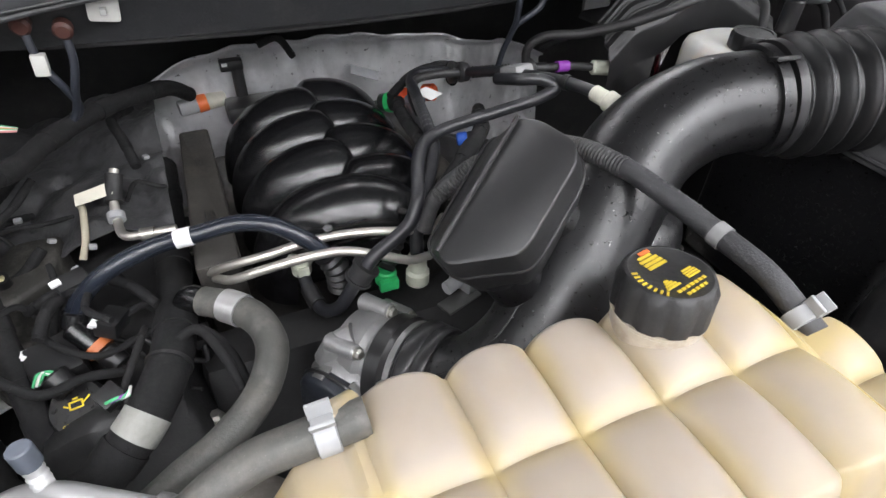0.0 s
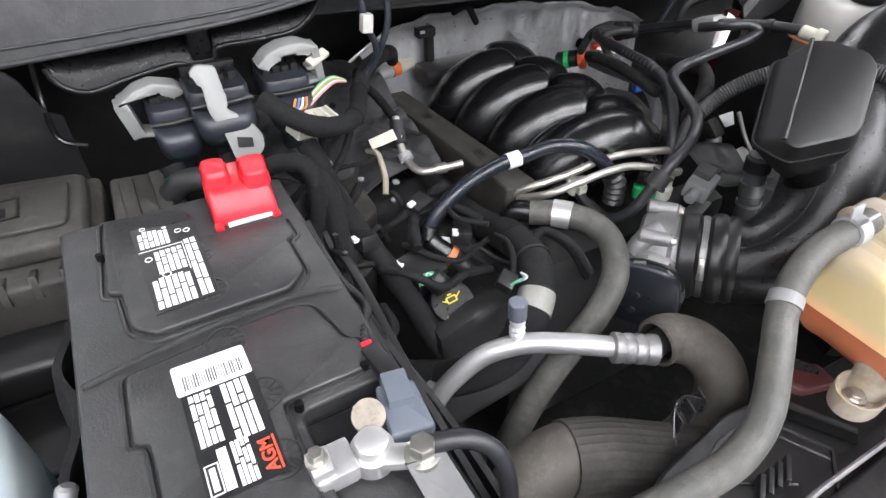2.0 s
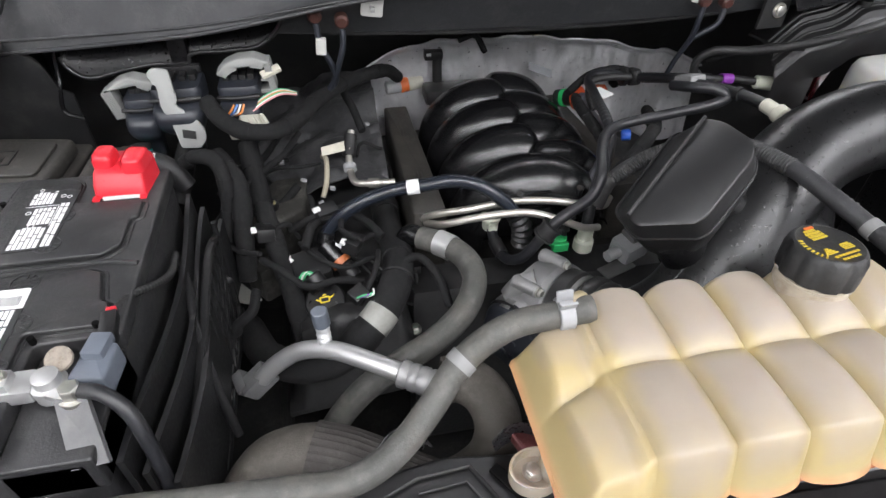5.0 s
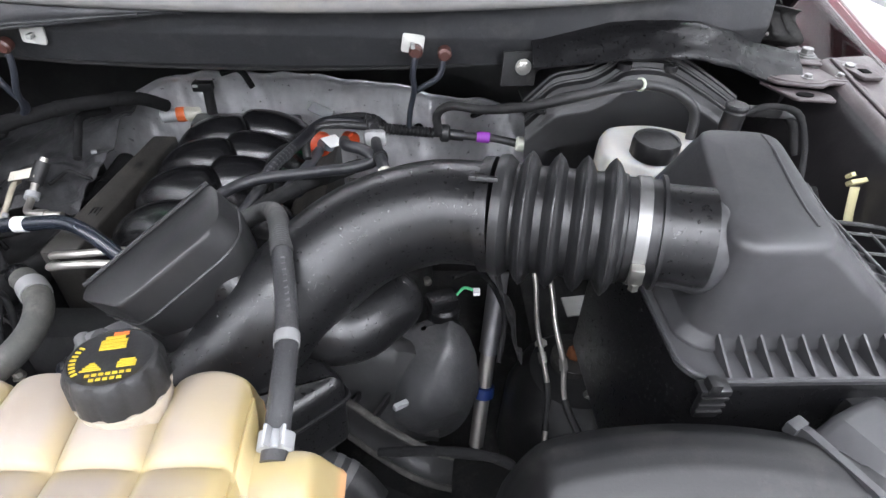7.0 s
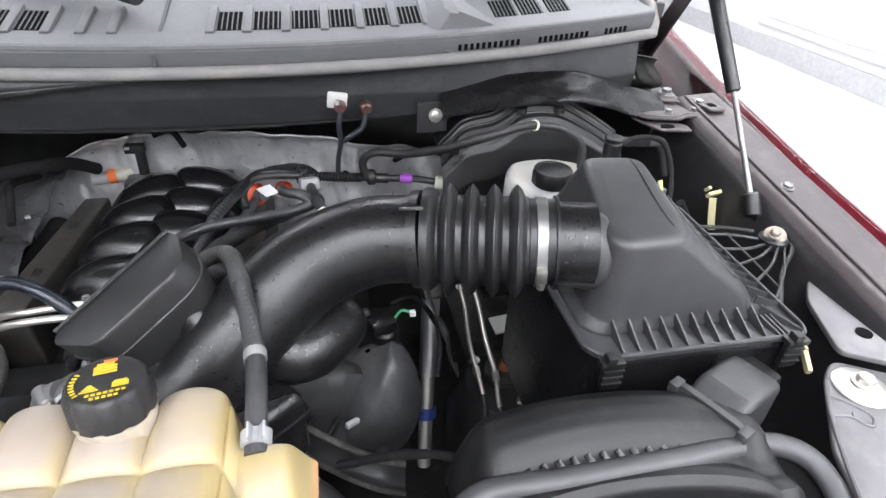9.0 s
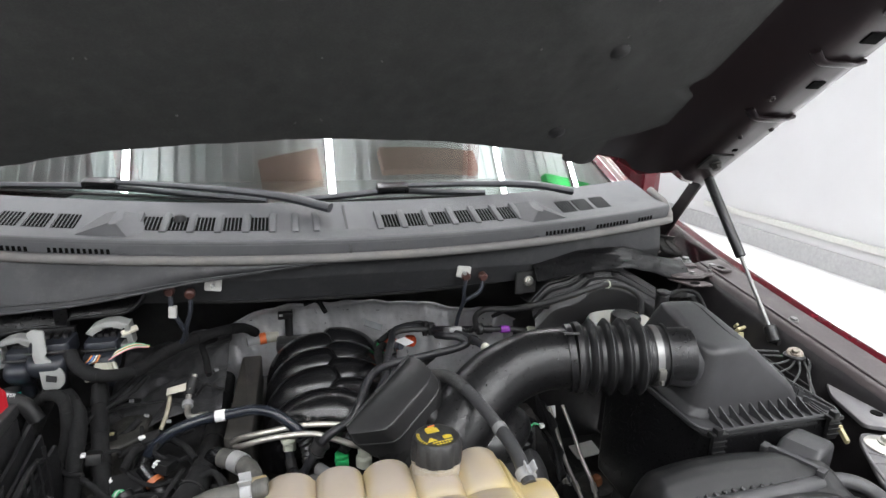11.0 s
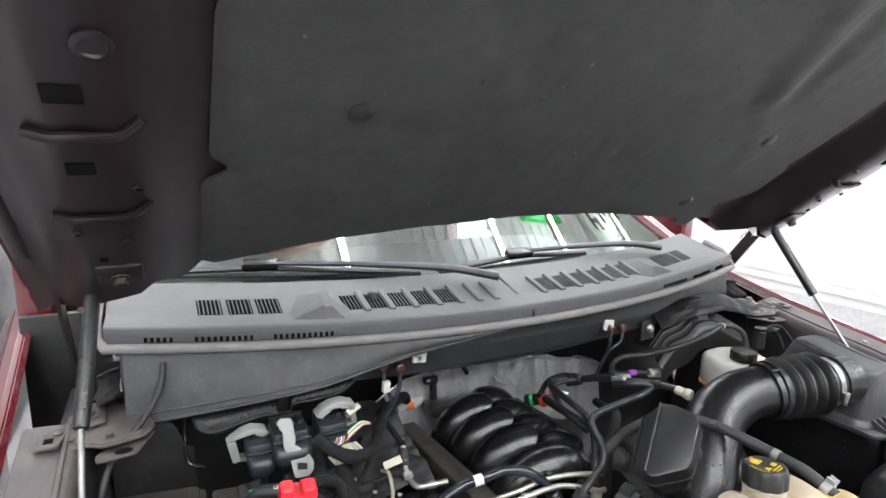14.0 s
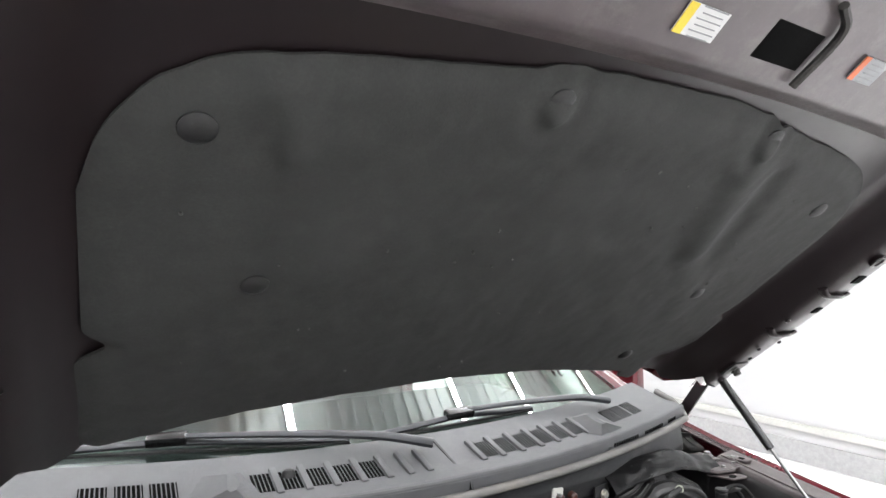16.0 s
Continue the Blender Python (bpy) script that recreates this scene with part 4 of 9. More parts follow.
def wiper(x0, x1, xa, ya):
    w = thing("windscreen_wiper", "black windscreen wiper lying on the glass", "wiper", glass_point(x0, 0.1), group="windscreen wipers")
    p, q = glass_point(x0, 0.11) + V(0, 0, 0.014), glass_point(x1, 0.11) + V(0, 0, 0.014)
    mid = p.lerp(q, 0.5) + V(0, 0, 0.004)
    sweep_line = spline([p, p.lerp(q, 0.25) + V(0, 0, 0.006), mid + V(0, 0, 0.008), p.lerp(q, 0.75) + V(0, 0, 0.006), q], 8)
    part("blade", sweep(B(), sweep_line, 0.010, 10, 0.7), M["wiper"], w)
    part("lip", box(B(), mid + V(0, -0.006, -0.008), ((q - p).length, 0.004, 0.012), rot=frame_of(q - p) @ Euler((0, radians(90), 0)).to_matrix()), M["rubber"], w)
    part("holder", box(B(), mid + V(0, -0.004, 0.016), (0.075, 0.03, 0.02), rot=(15, 0, math.degrees(math.atan2(q.y - p.y, q.x - p.x))), bevel=0.006), M["plastic_gloss"], w)
    base = V(xa, ya, lip_z(xa) + 0.075)
    arm = spline([mid + V(0, 0, 0.02), mid.lerp(base, 0.45) + V(0, 0, 0.022), mid.lerp(base, 0.8) + V(0, 0, 0.016), base], 8)
    part("arm", sweep(B(), arm, lambda d, s: 0.008 + 0.008 * s, 10, 0.6), M["wiper"], w)


wiper(-0.86, -0.16, -0.03, 0.85)
wiper(-0.11, 0.36, 0.55, 0.93)


# ---- hood ----
def hood_edge_z(y):
    return 1.345 + (0.689 - y) * 0.80


def hood_rear(x):
    ax = abs(x)
    return 0.755 + 0.2 * x * x - 0.108 * smooth01((ax - 0.655) / 0.05) + 0.090 * smooth01((ax - 0.775) / 0.11)


def hood_front(x):
    return 0.06 + 0.12 * x * x


def hood_z(x, y):
    """The inner panel of the open hood."""
    ax = abs(x)
    crown = 0.10 * (1 - smooth01((ax - 0.62) / 0.11)) + 0.062 * smooth01((ax - 0.785) / 0.08)
    return hood_edge_z(y) + crown


def hood():
    h = thing("hood", "open dark red hood with black underside, propped on struts", "hood", (0, 0.8, 1.3))
    W = 0.875

    def inner(u, v):
        x = (2 * u - 1) * W
        y = hood_rear(x) + (hood_front(x) - hood_rear(x)) * v
        return (x, y, hood_z(x, y))

    def outer(u, v):
        x = (2 * u - 1) * W * 1.01
        y = hood_rear(x) + 0.01 + (hood_front(x) - 0.02 - hood_rear(x)) * v
        e = smooth01(min(u, 1 - u) / 0.06) * smooth01(v / 0.08) * smooth01((1 - v) / 0.06)
        return (x, y + 0.02, hood_z(x, y) + 0.004 + 0.045 * e)
    part("inner_panel", surface(B(), inner, 70, 40, 0.003, (0, 0.6, 0.8)), M["hood_inner"], h, "dark maroon pressed steel inner hood panel")
    part("outer_panel", surface(B(), outer, 50, 30, 0.003, (0, 0.6, 0.8)), M["red_paint"], h, "glossy dark red outer hood skin")
    # liner: scalloped pad with rounded front corners and pressed creases
    edge = ((0.0, 0.250), (0.13, 0.252), (0.28, 0.268), (0.457, 0.287), (0.508, 0.297), (0.543, 0.310), (0.58, 0.332), (0.611, 0.372), (0.63, 0.43))

    edge = [(p.x, p.y) for p in spline([V(a, c, 0) for a, c in edge], 10)]

    def pad_front(x):
        ax = min(abs(x), 0.63)
        for (xa, ya), (xb, yb) in zip(edge, edge[1:]):
            if ax <= xb:
                return ya + (yb - ya) * (ax - xa) / (xb - xa)
        return edge[-1][1]
    # raised welts and pressed hollows: from, to, width, depth
    creases = ((-0.186, 0.300, -0.376, 0.514, 0.035, 0.006), (-0.186, 0.295, 0.20, 0.285, 0.035, 0.007), (0.21, 0.30, 0.27, 0.44, 0.035, 0.013),
               (0.27, 0.44, 0.42, 0.60, 0.03, 0.007), (0.30, 0.33, 0.34, 0.47, 0.028, -0.009), (-0.47, 0.31, -0.45, 0.36, 0.020, 0.010), (-0.5, 0.45, -0.25, 0.40, 0.06, -0.006),
               (-0.10, 0.36, -0.30, 0.58, 0.035, -0.006), (0.05, 0.34, 0.02, 0.6, 0.10, -0.005))

    def pad(u, v):
        x = -0.63 + 1.26 * u
        y1 = pad_front(x)
        y = hood_rear(x) - 0.004 + (y1 - hood_rear(x) + 0.004) * v
        side = 1 - 0.040 * math.exp(-((y - 0.626) / 0.014) ** 2) * smooth01((abs(x) - 0.5) / 0.1) + 0.014 * smooth01((y - 0.635) / 0.02) * smooth01((abs(x) - 0.5) / 0.1) - (0.16 * smooth01((y - 0.70) / 0.06) ** 2 * smooth01((x - 0.45) / 0.1) if x > 0 else 0.0)
        e = smooth01(min(u, 1 - u) / 0.025) * smooth01((1 - v) / 0.05)
        z = hood_z(x * 0.98, y) - 0.009 - 0.008 * e
        for x0, y0, x1, y1_, wd, dep in creases:
            d = V(x1 - x0, y1_ - y0, 0)
            p = V(x - x0, y - y0, 0)
            t = min(1, max(0, p.dot(d) / d.dot(d)))
            z -= dep * math.exp(-((p - d * t).length / wd) ** 2)
        for x0, y0 in ((-0.186, 0.281), (0.2, 0.274)):
            q = math.hypot(x - x0, y - y0)
            z -= 0.004 * (1 - smooth01((q - 0.012) / 0.012)) - 0.007 * math.exp(-((q - 0.026) / 0.014) ** 2)
        z += 0.005 * noise.noise(V(x * 5, y * 5, 0.3)) + 0.002 * noise.noise(V(x * 18, y * 18, 0.9)) + 0.0012 * noise.noise(V(x * 50, y * 50, 2.0))
        return (x * side, y, z)
    liner = part("liner", surface(B(), pad, 190, 100, 0.004, (0, 0.6, 0.8)), M["liner"], h, "black fibre hood liner with small grey scuffs")
    rnd = random.Random(12)
    for k in range(30):
        x, y = rnd.uniform(-0.55, 0.5), rnd.uniform(0.33, 0.72)
        bb = B()
        box(bb, (x, y, hood_z(x, y) - 0.0185), (rnd.uniform(0.0015, 0.004), rnd.uniform(0.002, 0.006), 0.002), rot=(-38.7, 0, rnd.uniform(-60, 60)))
        part("scuff", bb, M["scuff"], liner)
    nrm = V(0, -0.62, -0.78)
    for x, y in ((-0.186, 0.281), (0.2, 0.274), (0.413, 0.555), (0.50, 0.365), (0.40, 0.73), (-0.538, 0.353), (-0.453, 0.525)):
        b = B()
        lathe(b, [(0.017, 0.0), (0.017, 0.003), (0.012, 0.006), (0.004, 0.007)], Matrix.Translation(V(x, y, hood_z(x, y) - 0.016)) @ frame_of(nrm).to_4x4(), 20)
        part("clip", b, M["plastic_matte"], liner, "round push-in clip")
    # side flanges with holes
    for s in (-1, 1):
        b = sweep(B(), [V(s * 0.86, y / 100, hood_z(0.865, y / 100) - 0.002) for y in range(14, 78, 4)], 0.012, 8, 0.35)
        fl = part("side_flange", b, M["hood_inner"], h)
        for y, w in ((0.503, 0.026), (0.418, 0.032), (0.66, 0.010), (0.33, 0.026)):
            c = V(s * 0.760, y, hood_z(0.760, y) - 0.001)
            # black box on the panel, painted as the slot's shade
            bb = B()
            box(bb, c, (w, w * 0.7, 0.004), rot=(-38.7, 0, 0), bevel=0.0015)
            part("slot", bb, M["hole"], fl, "punched slot painted near-black as shade")
        for y in (0.46, 0.575):
            line = [V(s * x, y + 0.004 * math.sin(x * 90), hood_z(x, y) - 0.004) for x in (0.70, 0.72, 0.74, 0.76, 0.78, 0.80)]
            part("cross_rib", sweep(B(), spline(line, 4), 0.010, 10, 0.5), M["hood_inner"], fl)
        for k, (x, y, r) in enumerate(((0.73, 0.37, 0.016), (0.71, 0.54, 0.006), (0.73, 0.62, 0.005), (0.78, 0.60, 0.005))):
            bb = lathe(B(), [(r, 0), (r, 0.003), (r * 0.7, 0.004), (r * 0.6, 0.001)], Matrix.Translation(V(s * x, y, hood_z(x, y) - 0.003)) @ frame_of(V(0, -0.62, -0.78)).to_4x4(), 16)
            part("pressed_ring", bb, M["hood_inner"], fl)
    return h


the_hood = hood()


def hood_nose():
    """Latch opening, stickers and beam at the hood's front edge."""
    h = the_hood
    fr = Euler((radians(-38.7), 0, 0)).to_matrix()
    def at(x, y, off):
        return V(x, y, hood_z(x, y)) + V(0, -0.62, -0.78) * off
    b = B()
    surface(b, lambda u, v: tuple(at(-0.6 + 1.2 * u, 0.262 + 0.05 * (-0.6 + 1.2 * u) ** 2 - 0.02 - 0.16 * v, 0.004 + 0.022 * smooth01(v / 0.12))), 60, 24, 0.004, (0, 0.6, 0.8))
    beam = part("front_beam", b, M["hood_beam"], h, "dusty mauve-brown steel front beam")
    # solid black patch on the beam, the opening's shade put in as colour
    b = B()
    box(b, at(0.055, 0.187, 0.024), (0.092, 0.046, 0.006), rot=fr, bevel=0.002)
    part("latch_opening", b, M["hole"], beam, "near-black patch painted as the shaded latch opening")
    b = B()
    line = [at(0.052 + dx, 0.187 + dy, 0.034) for dx, dy in ((0.056, 0.03), (0.056, -0.028), (0.02, -0.045))]
    sweep(b, spline(line, 6), 0.0055, 8)
    part("latch_wire", b, M["dark_steel"], beam, "bent striker wire")
    b = B()
    box(b, at(0.062, 0.2, 0.030), (0.01, 0.004, 0.006), rot=fr)
    for x, w, mm, mm2, lb in ((-0.095, 0.062, "yellow_label", "label_white", "yellow and white warning sticker"), (0.228, 0.06, "orange", "label_grey", "orange and grey warning sticker")):
        bb = B()
        box(bb, at(x, 0.192 if x < 0 else 0.183, 0.0285), (w, 0.032, 0.001), rot=fr)
        st = part("sticker", bb, M[mm2], beam, lb)
        bb = B()
        box(bb, at(x - w * 0.40, 0.192 if x < 0 else 0.183, 0.0295), (w * 0.2, 0.032, 0.001), rot=fr)
        part("sticker_edge", bb, M[mm], st)
        bb = B()
        for k in range(6):
            box(bb, at(x + w * 0.12, (0.192 if x < 0 else 0.183) - 0.012 + 0.0048 * k, 0.0295), (w * (0.5 if k % 2 else 0.6), 0.0014, 0.0008), rot=fr)
        part("print", bb, M["clamp_grey"], st)


hood_nose()


def strut(s):
    a, m, c = V(s * 0.804, 0.530, 1.018), V(s * 0.805, 0.643, 1.146), V(s * 0.785, 0.768, 1.315)
    st = thing("hood_strut", "black gas strut holding the open hood", "strut", a, group="hood struts")
    part("rod", cyl(B(), a, m, 0.0042, seg=12), M["clamp_steel"], st, "bright steel rod")
    part("cylinder", cyl(B(), m, c, 0.0105, seg=16, edge=0.002), M["plastic_satin"], st)
    part("socket", cyl(B(), a - V(0, 0.008, 0.012), a + V(0, 0.012, 0.016), 0.012, seg=12, edge=0.003), M["plastic"], st)
    b = B()
    box(b, c + V(-s * 0.02, -0.01, 0.015), (0.05, 0.05, 0.03), rot=(-38, 0, 0), bevel=0.005)
    part("bracket", b, M["firewall"], st)
    part("ball_bracket", box(B(), a + V(s * 0.016, 0, -0.012), (0.03, 0.03, 0.012), bevel=0.003), M["firewall"], st)
    bolt_b = B()
    bolt(bolt_b, V(s * 0.745, 0.69, 1.335), (0, -0.6, -0.8), 0.009, 0.012)
    part("bolt", bolt_b, M["dark_steel"], st)
    part("bracket_plate", box(B(), V(s * 0.745, 0.692, 1.341), (0.055, 0.05, 0.006), rot=(-38.7, 0, 0), bevel=0.002), M["firewall"], st)


strut(1)
strut(-1)


def hinge(s):
    hg = thing("steel_hinge", "dark steel hinge carrying the open hood", "hinge", (s * 0.79, 0.95, 1.16), group="hood hinges")
    b = B()
    plate(b, [(s * 0.842, 0.95, 1.10), (s * 0.842, 0.985, 1.11), (s * 0.836, 0.80, 1.36), (s * 0.836, 0.77, 1.35)], 0.006)
    part("arm", b, M["hood_inner"], hg)
    part("pivot", cyl(B(), (s * 0.834, 0.965, 1.11), (s * 0.85, 0.965, 1.11), 0.012, seg=14, edge=0.002), M["firewall"], hg)


hinge(1)
hinge(-1)


# ---- engine ----
engine = thing("engine", "black V8 engine under hoses and wiring", "engine", (-0.07, 0.75, 0.44))
part("block", box(B(), (-0.07, 0.78, 0.62), (0.34, 0.5, 0.36), bevel=0.02), M["dark_steel"], engine)
part("front_cover", box(B(), (-0.07, 0.525, 0.66), (0.36, 0.06, 0.36), bevel=0.02), M["plastic_matte"], engine)


def lumpy_cover(name, x0, x1, y0, y1, ztop, lean, label):
    """A valve cover: a long domed lid with bosses and bolts."""
    def f(u, v):
        x, y = x0 + (x1 - x0) * u, y0 + (y1 - y0) * v
        e = smooth01(min(u, 1 - u) / 0.18) * smooth01(min(v, 1 - v) / 0.08)
        z = ztop - 0.10 * (1 - e) + lean * (u - 0.5)
        z += 0.008 * math.sin(y * 55) * e + 0.012 * noise.noise(V(x * 22, y * 22, 3.0)) * e
        return (x, y, z)
    c = part(name, surface(B(), f, 24, 48, 0.01), M["plastic_matte"], engine, label)
    for i in range(5):
        y = y0 + (y1 - y0) * (0.1 + 0.2 * i)
        for x in (x0 + 0.012, x1 - 0.012):
            b = B()
            bolt(b, (x, y, ztop - 0.055 + lean * ((x - x0) / (x1 - x0) - 0.5)), (0, 0, 1), 0.006, 0.01)
            part("bolt", b, M["bolt"], c)
    return c


lumpy_cover("valve_cover", -0.42, -0.235, 0.43, 0.90, 0.832, 0.03, "matte black left valve cover with moulded lumps")
lumpy_cover("valve_cover", 0.10, 0.27, 0.43, 0.92, 0.832, -0.03, "matte black right valve cover")


def manifold():
    t = thing("intake_manifold", "glossy black plastic intake manifold with eight arched runners", "intake manifold", (-0.07, 0.75, 0.86))
    xc = -0.050
    # height of the ridge over its way from the outer foot across the middle
    arch = spline([V(*p) for p in ((-0.128, 0.0, 0.825), (-0.125, 0, 0.856), (-0.116, 0, 0.886), (-0.101, 0, 0.911), (-0.079, 0, 0.933), (-0.050, 0, 0.949), (-0.018, 0, 0.957), (0.014, 0, 0.957), (0.042, 0, 0.948), (0.066, 0, 0.932), (0.085, 0, 0.912))], 8)
    half, deep = 0.0465, 0.050

    def runner(side, y0, whole):
        def at(u, v):
            k = u * (len(arch) - 1)
            i = min(int(k), len(arch) - 2)
            p = arch[i].lerp(arch[i + 1], k - i)
            d = (arch[i + 1] - arch[i]).normalized()
            n = V(-d.z, 0, d.x)
            w = 2 * v - 1
            drop = deep * (1 - math.sqrt(1 - (0.985 * w) ** 2))
            # each runner sinks to a point past the middle, between those of the other bank
            past = 0.0 if whole else smooth01((p.x + 0.002) / 0.068)
            q = p - n * (drop + 0.046 * past)
            y = y0 - 0.16 * p.x + half * w
            return (xc - side * q.x + (0.014 if side > 0 else 0.0), y, q.z - (0.004 if side > 0 else 0.0) - 0.055 * max(0.0, y - 0.74))
        rn = part("runner", surface(B(), at, 56, 36, 0.003), M["plastic_gloss"], t, smooth=60)
        if side < 0:
            for v in (0.045, 0.075):
                line = [V(*at(0.14 + 0.36 * i / 30, v)) for i in range(31)]
                part("parting_line", sweep(B(), line, 0.0010, 6), M["plastic_gloss"], rn)
    for side, ys in ((-1, (0.603, 0.690, 0.777, 0.864)), (1, (0.642, 0.726, 0.813, 0.900))):
        for i, y in enumerate(ys):
            runner(side, y, side < 0 and i == 0)
    # plenum dome under the runners and the front skirt
    def dome(u, v):
        x = xc - 0.108 + 0.22 * u
        y = 0.59 + 0.335 * v
        e = math.sqrt(max(0, 1 - (2 * u - 1) ** 2))
        ev = smooth01(min(v, 1 - v) / 0.10)
        return (x, y, 0.84 + (0.06 * e ** 0.7) * (0.35 + 0.65 * ev) - 0.055 * max(0.0, y - 0.74))
    part("plenum", surface(B(), dome, 36, 40, 0.004), M["plastic_gloss"], t)
    part("front_skirt", box(B(), (xc, 0.605, 0.868), (0.19, 0.05, 0.06), bevel=0.012, segs=3), M["plastic_gloss"], t)
    b = B()
    sweep(b, [V(-0.125, 0.565, 0.922), V(-0.075, 0.560, 0.931), V(0.005, 0.570, 0.929)], 0.0025, 8)
    part("flange", b, M["plastic_gloss"], t)
    for x in (-0.095, -0.012):
        b = B()
        cyl(b, (x, 0.559, 0.926), (x, 0.557, 0.936), 0.006, 0.005, 14)
        part("boss", b, M["plastic_gloss"], t)
    for k in range(2):
        part("moulded_mark", box(B(), (-0.020 + 0.010 * k, 0.577, 0.9365), (0.004, 0.009, 0.0015), rot=(-35, 0, 20)), M["plastic_satin"], t)
    # rear plate with the sensor
    b = B()
    cyl(b, (-0.125, 0.975, 0.900), (-0.125, 0.98, 0.950), 0.009, 0.009, 16, 0.002)
    box(b, (-0.132, 0.98, 0.953), (0.034, 0.018, 0.016), bevel=0.003)
    ps = part("pressure_sensor", b, M["plastic"], t)
    part("pin", box(B(), (-0.142, 0.97, 0.957), (0.008, 0.004, 0.004)), M["label_white"], ps)
    part("rear_shelf", box(B(), (-0.06, 0.955, 0.890), (0.19, 0.05, 0.03), bevel=0.01), M["plastic"], t)
    b = B()
    plate(b, [(0.055, 0.985, 0.925), (0.095, 0.965, 0.915), (0.088, 0.94, 0.910), (0.048, 0.96, 0.920)], 0.001)
    part("part_label", b, M["label_grey"], t, "white bar-code label")
    return t


manifold()
for x, y0, y1 in ((-0.209, 0.581, 0.950), (0.083, 0.60, 0.95)):
    b = B()
    prism(b, rpoly([(x - 0.023, y0), (x + 0.023, y0), (x + 0.021, y1), (x - 0.021, y1)], 0.006), 0.80, 0.903, edge=0.004)
    for v in b.verts:
        v.co.z -= 0.085 * max(0.0, v.co.y - y0)
    rc = part("rail_cover", b, M["rail_dust"], engine, "long flat dusty black fuel rail cover")
    for k in range(3):
        part("moulded_mark", box(B(), (x - 0.004 + 0.005 * k, y0 + 0.10, 0.8950), (0.002, 0.02, 0.0008)), M["plastic"], rc)
        part("moulded_mark", box(B(), (x - 0.004 + 0.005 * k, y0 + 0.25, 0.8822), (0.002, 0.016, 0.0008)), M["plastic"], rc)



# ---- coolant tank ----
def tank():
    t = thing("coolant_tank", "yellowed translucent ribbed coolant expansion tank", "coolant tank", (0, 0.2, 0.93), shift=(0.004, 0.005, 0.006))
    cols = [-0.152, -0.096, -0.042, 0.013, 0.067, 0.122]
    X0, X1, Y0, Y1 = -0.209, 0.188, 0.282, 0.115

    def groove(v, cuts, w):
        return math.exp(-(min(abs(v - c) for c in cuts) / w) ** 2)

    def hump(v, cuts, lo, hi):
        c = [lo] + cuts + [hi]
        for a, b in zip(c, c[1:]):
            if a <= v <= b:
                k = (v - a) / (b - a)
                return (4 * k * (1 - k)) ** 0.55
        return 0

    def f(u, v):
        x = X0 + (X1 - X0) * u
        hx = hump(x, cols, X0, X1)
        yr = Y0 - 0.030 * smooth01((-0.150 - x) / 0.05) - 0.058 * smooth01((x - 0.118) / 0.022)
        y = yr + (Y1 - yr) * v
        y += 0.009 * (hx - 0.6) * (1 - 2 * v)
        hy = hump(-(Y0 + (Y1 - Y0) * v), [-0.203], -Y0, -Y1)
        top = 1.026 + 0.0185 * hx ** 0.9 * (0.2 + 0.8 * hy)
        if x < -0.152:
            top -= 0.014 * smooth01((-0.152 - x) / 0.012)
        if x > 0.122:
            top -= 0.016 * smooth01((x - 0.122) / 0.012)
        e = min(smooth01(u / 0.055), smooth01((1 - u) / 0.055), smooth01(v / 0.10), smooth01((1 - v) / 0.10))
        return (x, y, 0.992 + (top - 0.992) * e ** 0.8)
    part("upper_shell", surface(B(), f, 150, 90), M["tank"], t, "ribbed cream upper half with yellow seams")
    poly = rpoly([(X0 + 0.004, Y0 - 0.038), (-0.158, Y0 - 0.006), (0.122, Y0 - 0.006), (0.136, Y0 - 0.064), (X1 - 0.004, Y0 - 0.064), (X1 - 0.004, Y1 + 0.006), (X0 + 0.004, Y1 + 0.006)], 0.02, 6)
    b = B()
    cx, cy = (X0 + X1) / 2, (Y0 + Y1) / 2
    loft(b, [[V(cx + (x - cx) * k + 0.004 * math.sin(y * 118), cy + (y - cy) * (1 - (1 - k) * 2) + 0.003 * math.sin((x + 0.152) * 115), z) for x, y in poly] for k, z in ((1.0, 0.994), (0.99, 0.980), (0.955, 0.965), (0.905, 0.952), (0.84, 0.944), (0.75, 0.942))])
    part("lower_shell", b, M["tank"], t, "lower half stained orange by the coolant inside")
    # mounting foot: a flat open cup on a flared web at the corner
    b = B()
    rim = [V(-0.203 + 0.021 * math.cos(a), 0.179 + 0.0165 * math.sin(a), 0) for a in [2 * math.pi * i / 28 for i in range(28)]]
    mid = V(-0.203, 0.179, 0)
    loft(b, [[mid + (p - mid) * k + V(0, 0, z) for p in rim] for k, z in ((0.5, 0.936), (0.95, 0.936), (1.0, 0.940), (1.02, 0.953), (0.92, 0.953), (0.86, 0.943), (0.3, 0.942))])
    ft = part("foot", b, M["foot"], t, "milky mounting foot")
    b = B()
    loft(b, [[V(cx0 + rx * math.cos(a), 0.180 + ry * math.sin(a), z) for a in [2 * math.pi * i / 24 for i in range(24)]] for cx0, rx, ry, z in ((-0.188, 0.012, 0.013, 0.938), (-0.187, 0.013, 0.015, 0.955), (-0.182, 0.017, 0.020, 0.968), (-0.172, 0.022, 0.028, 0.982), (-0.160, 0.024, 0.030, 0.990))])
    part("web", b, M["foot"], ft)
    b = B()
    bolt(b, (-0.205, 0.180, 0.944), (0, 0, 1), 0.006, 0.006)
    part("bolt", b, M["bolt"], ft)
    # hose necks
    part("hose_neck", cyl(B(), (-0.150, 0.262, 1.036), (-0.170, 0.254, 1.041), 0.010, seg=16), M["tank"], t)
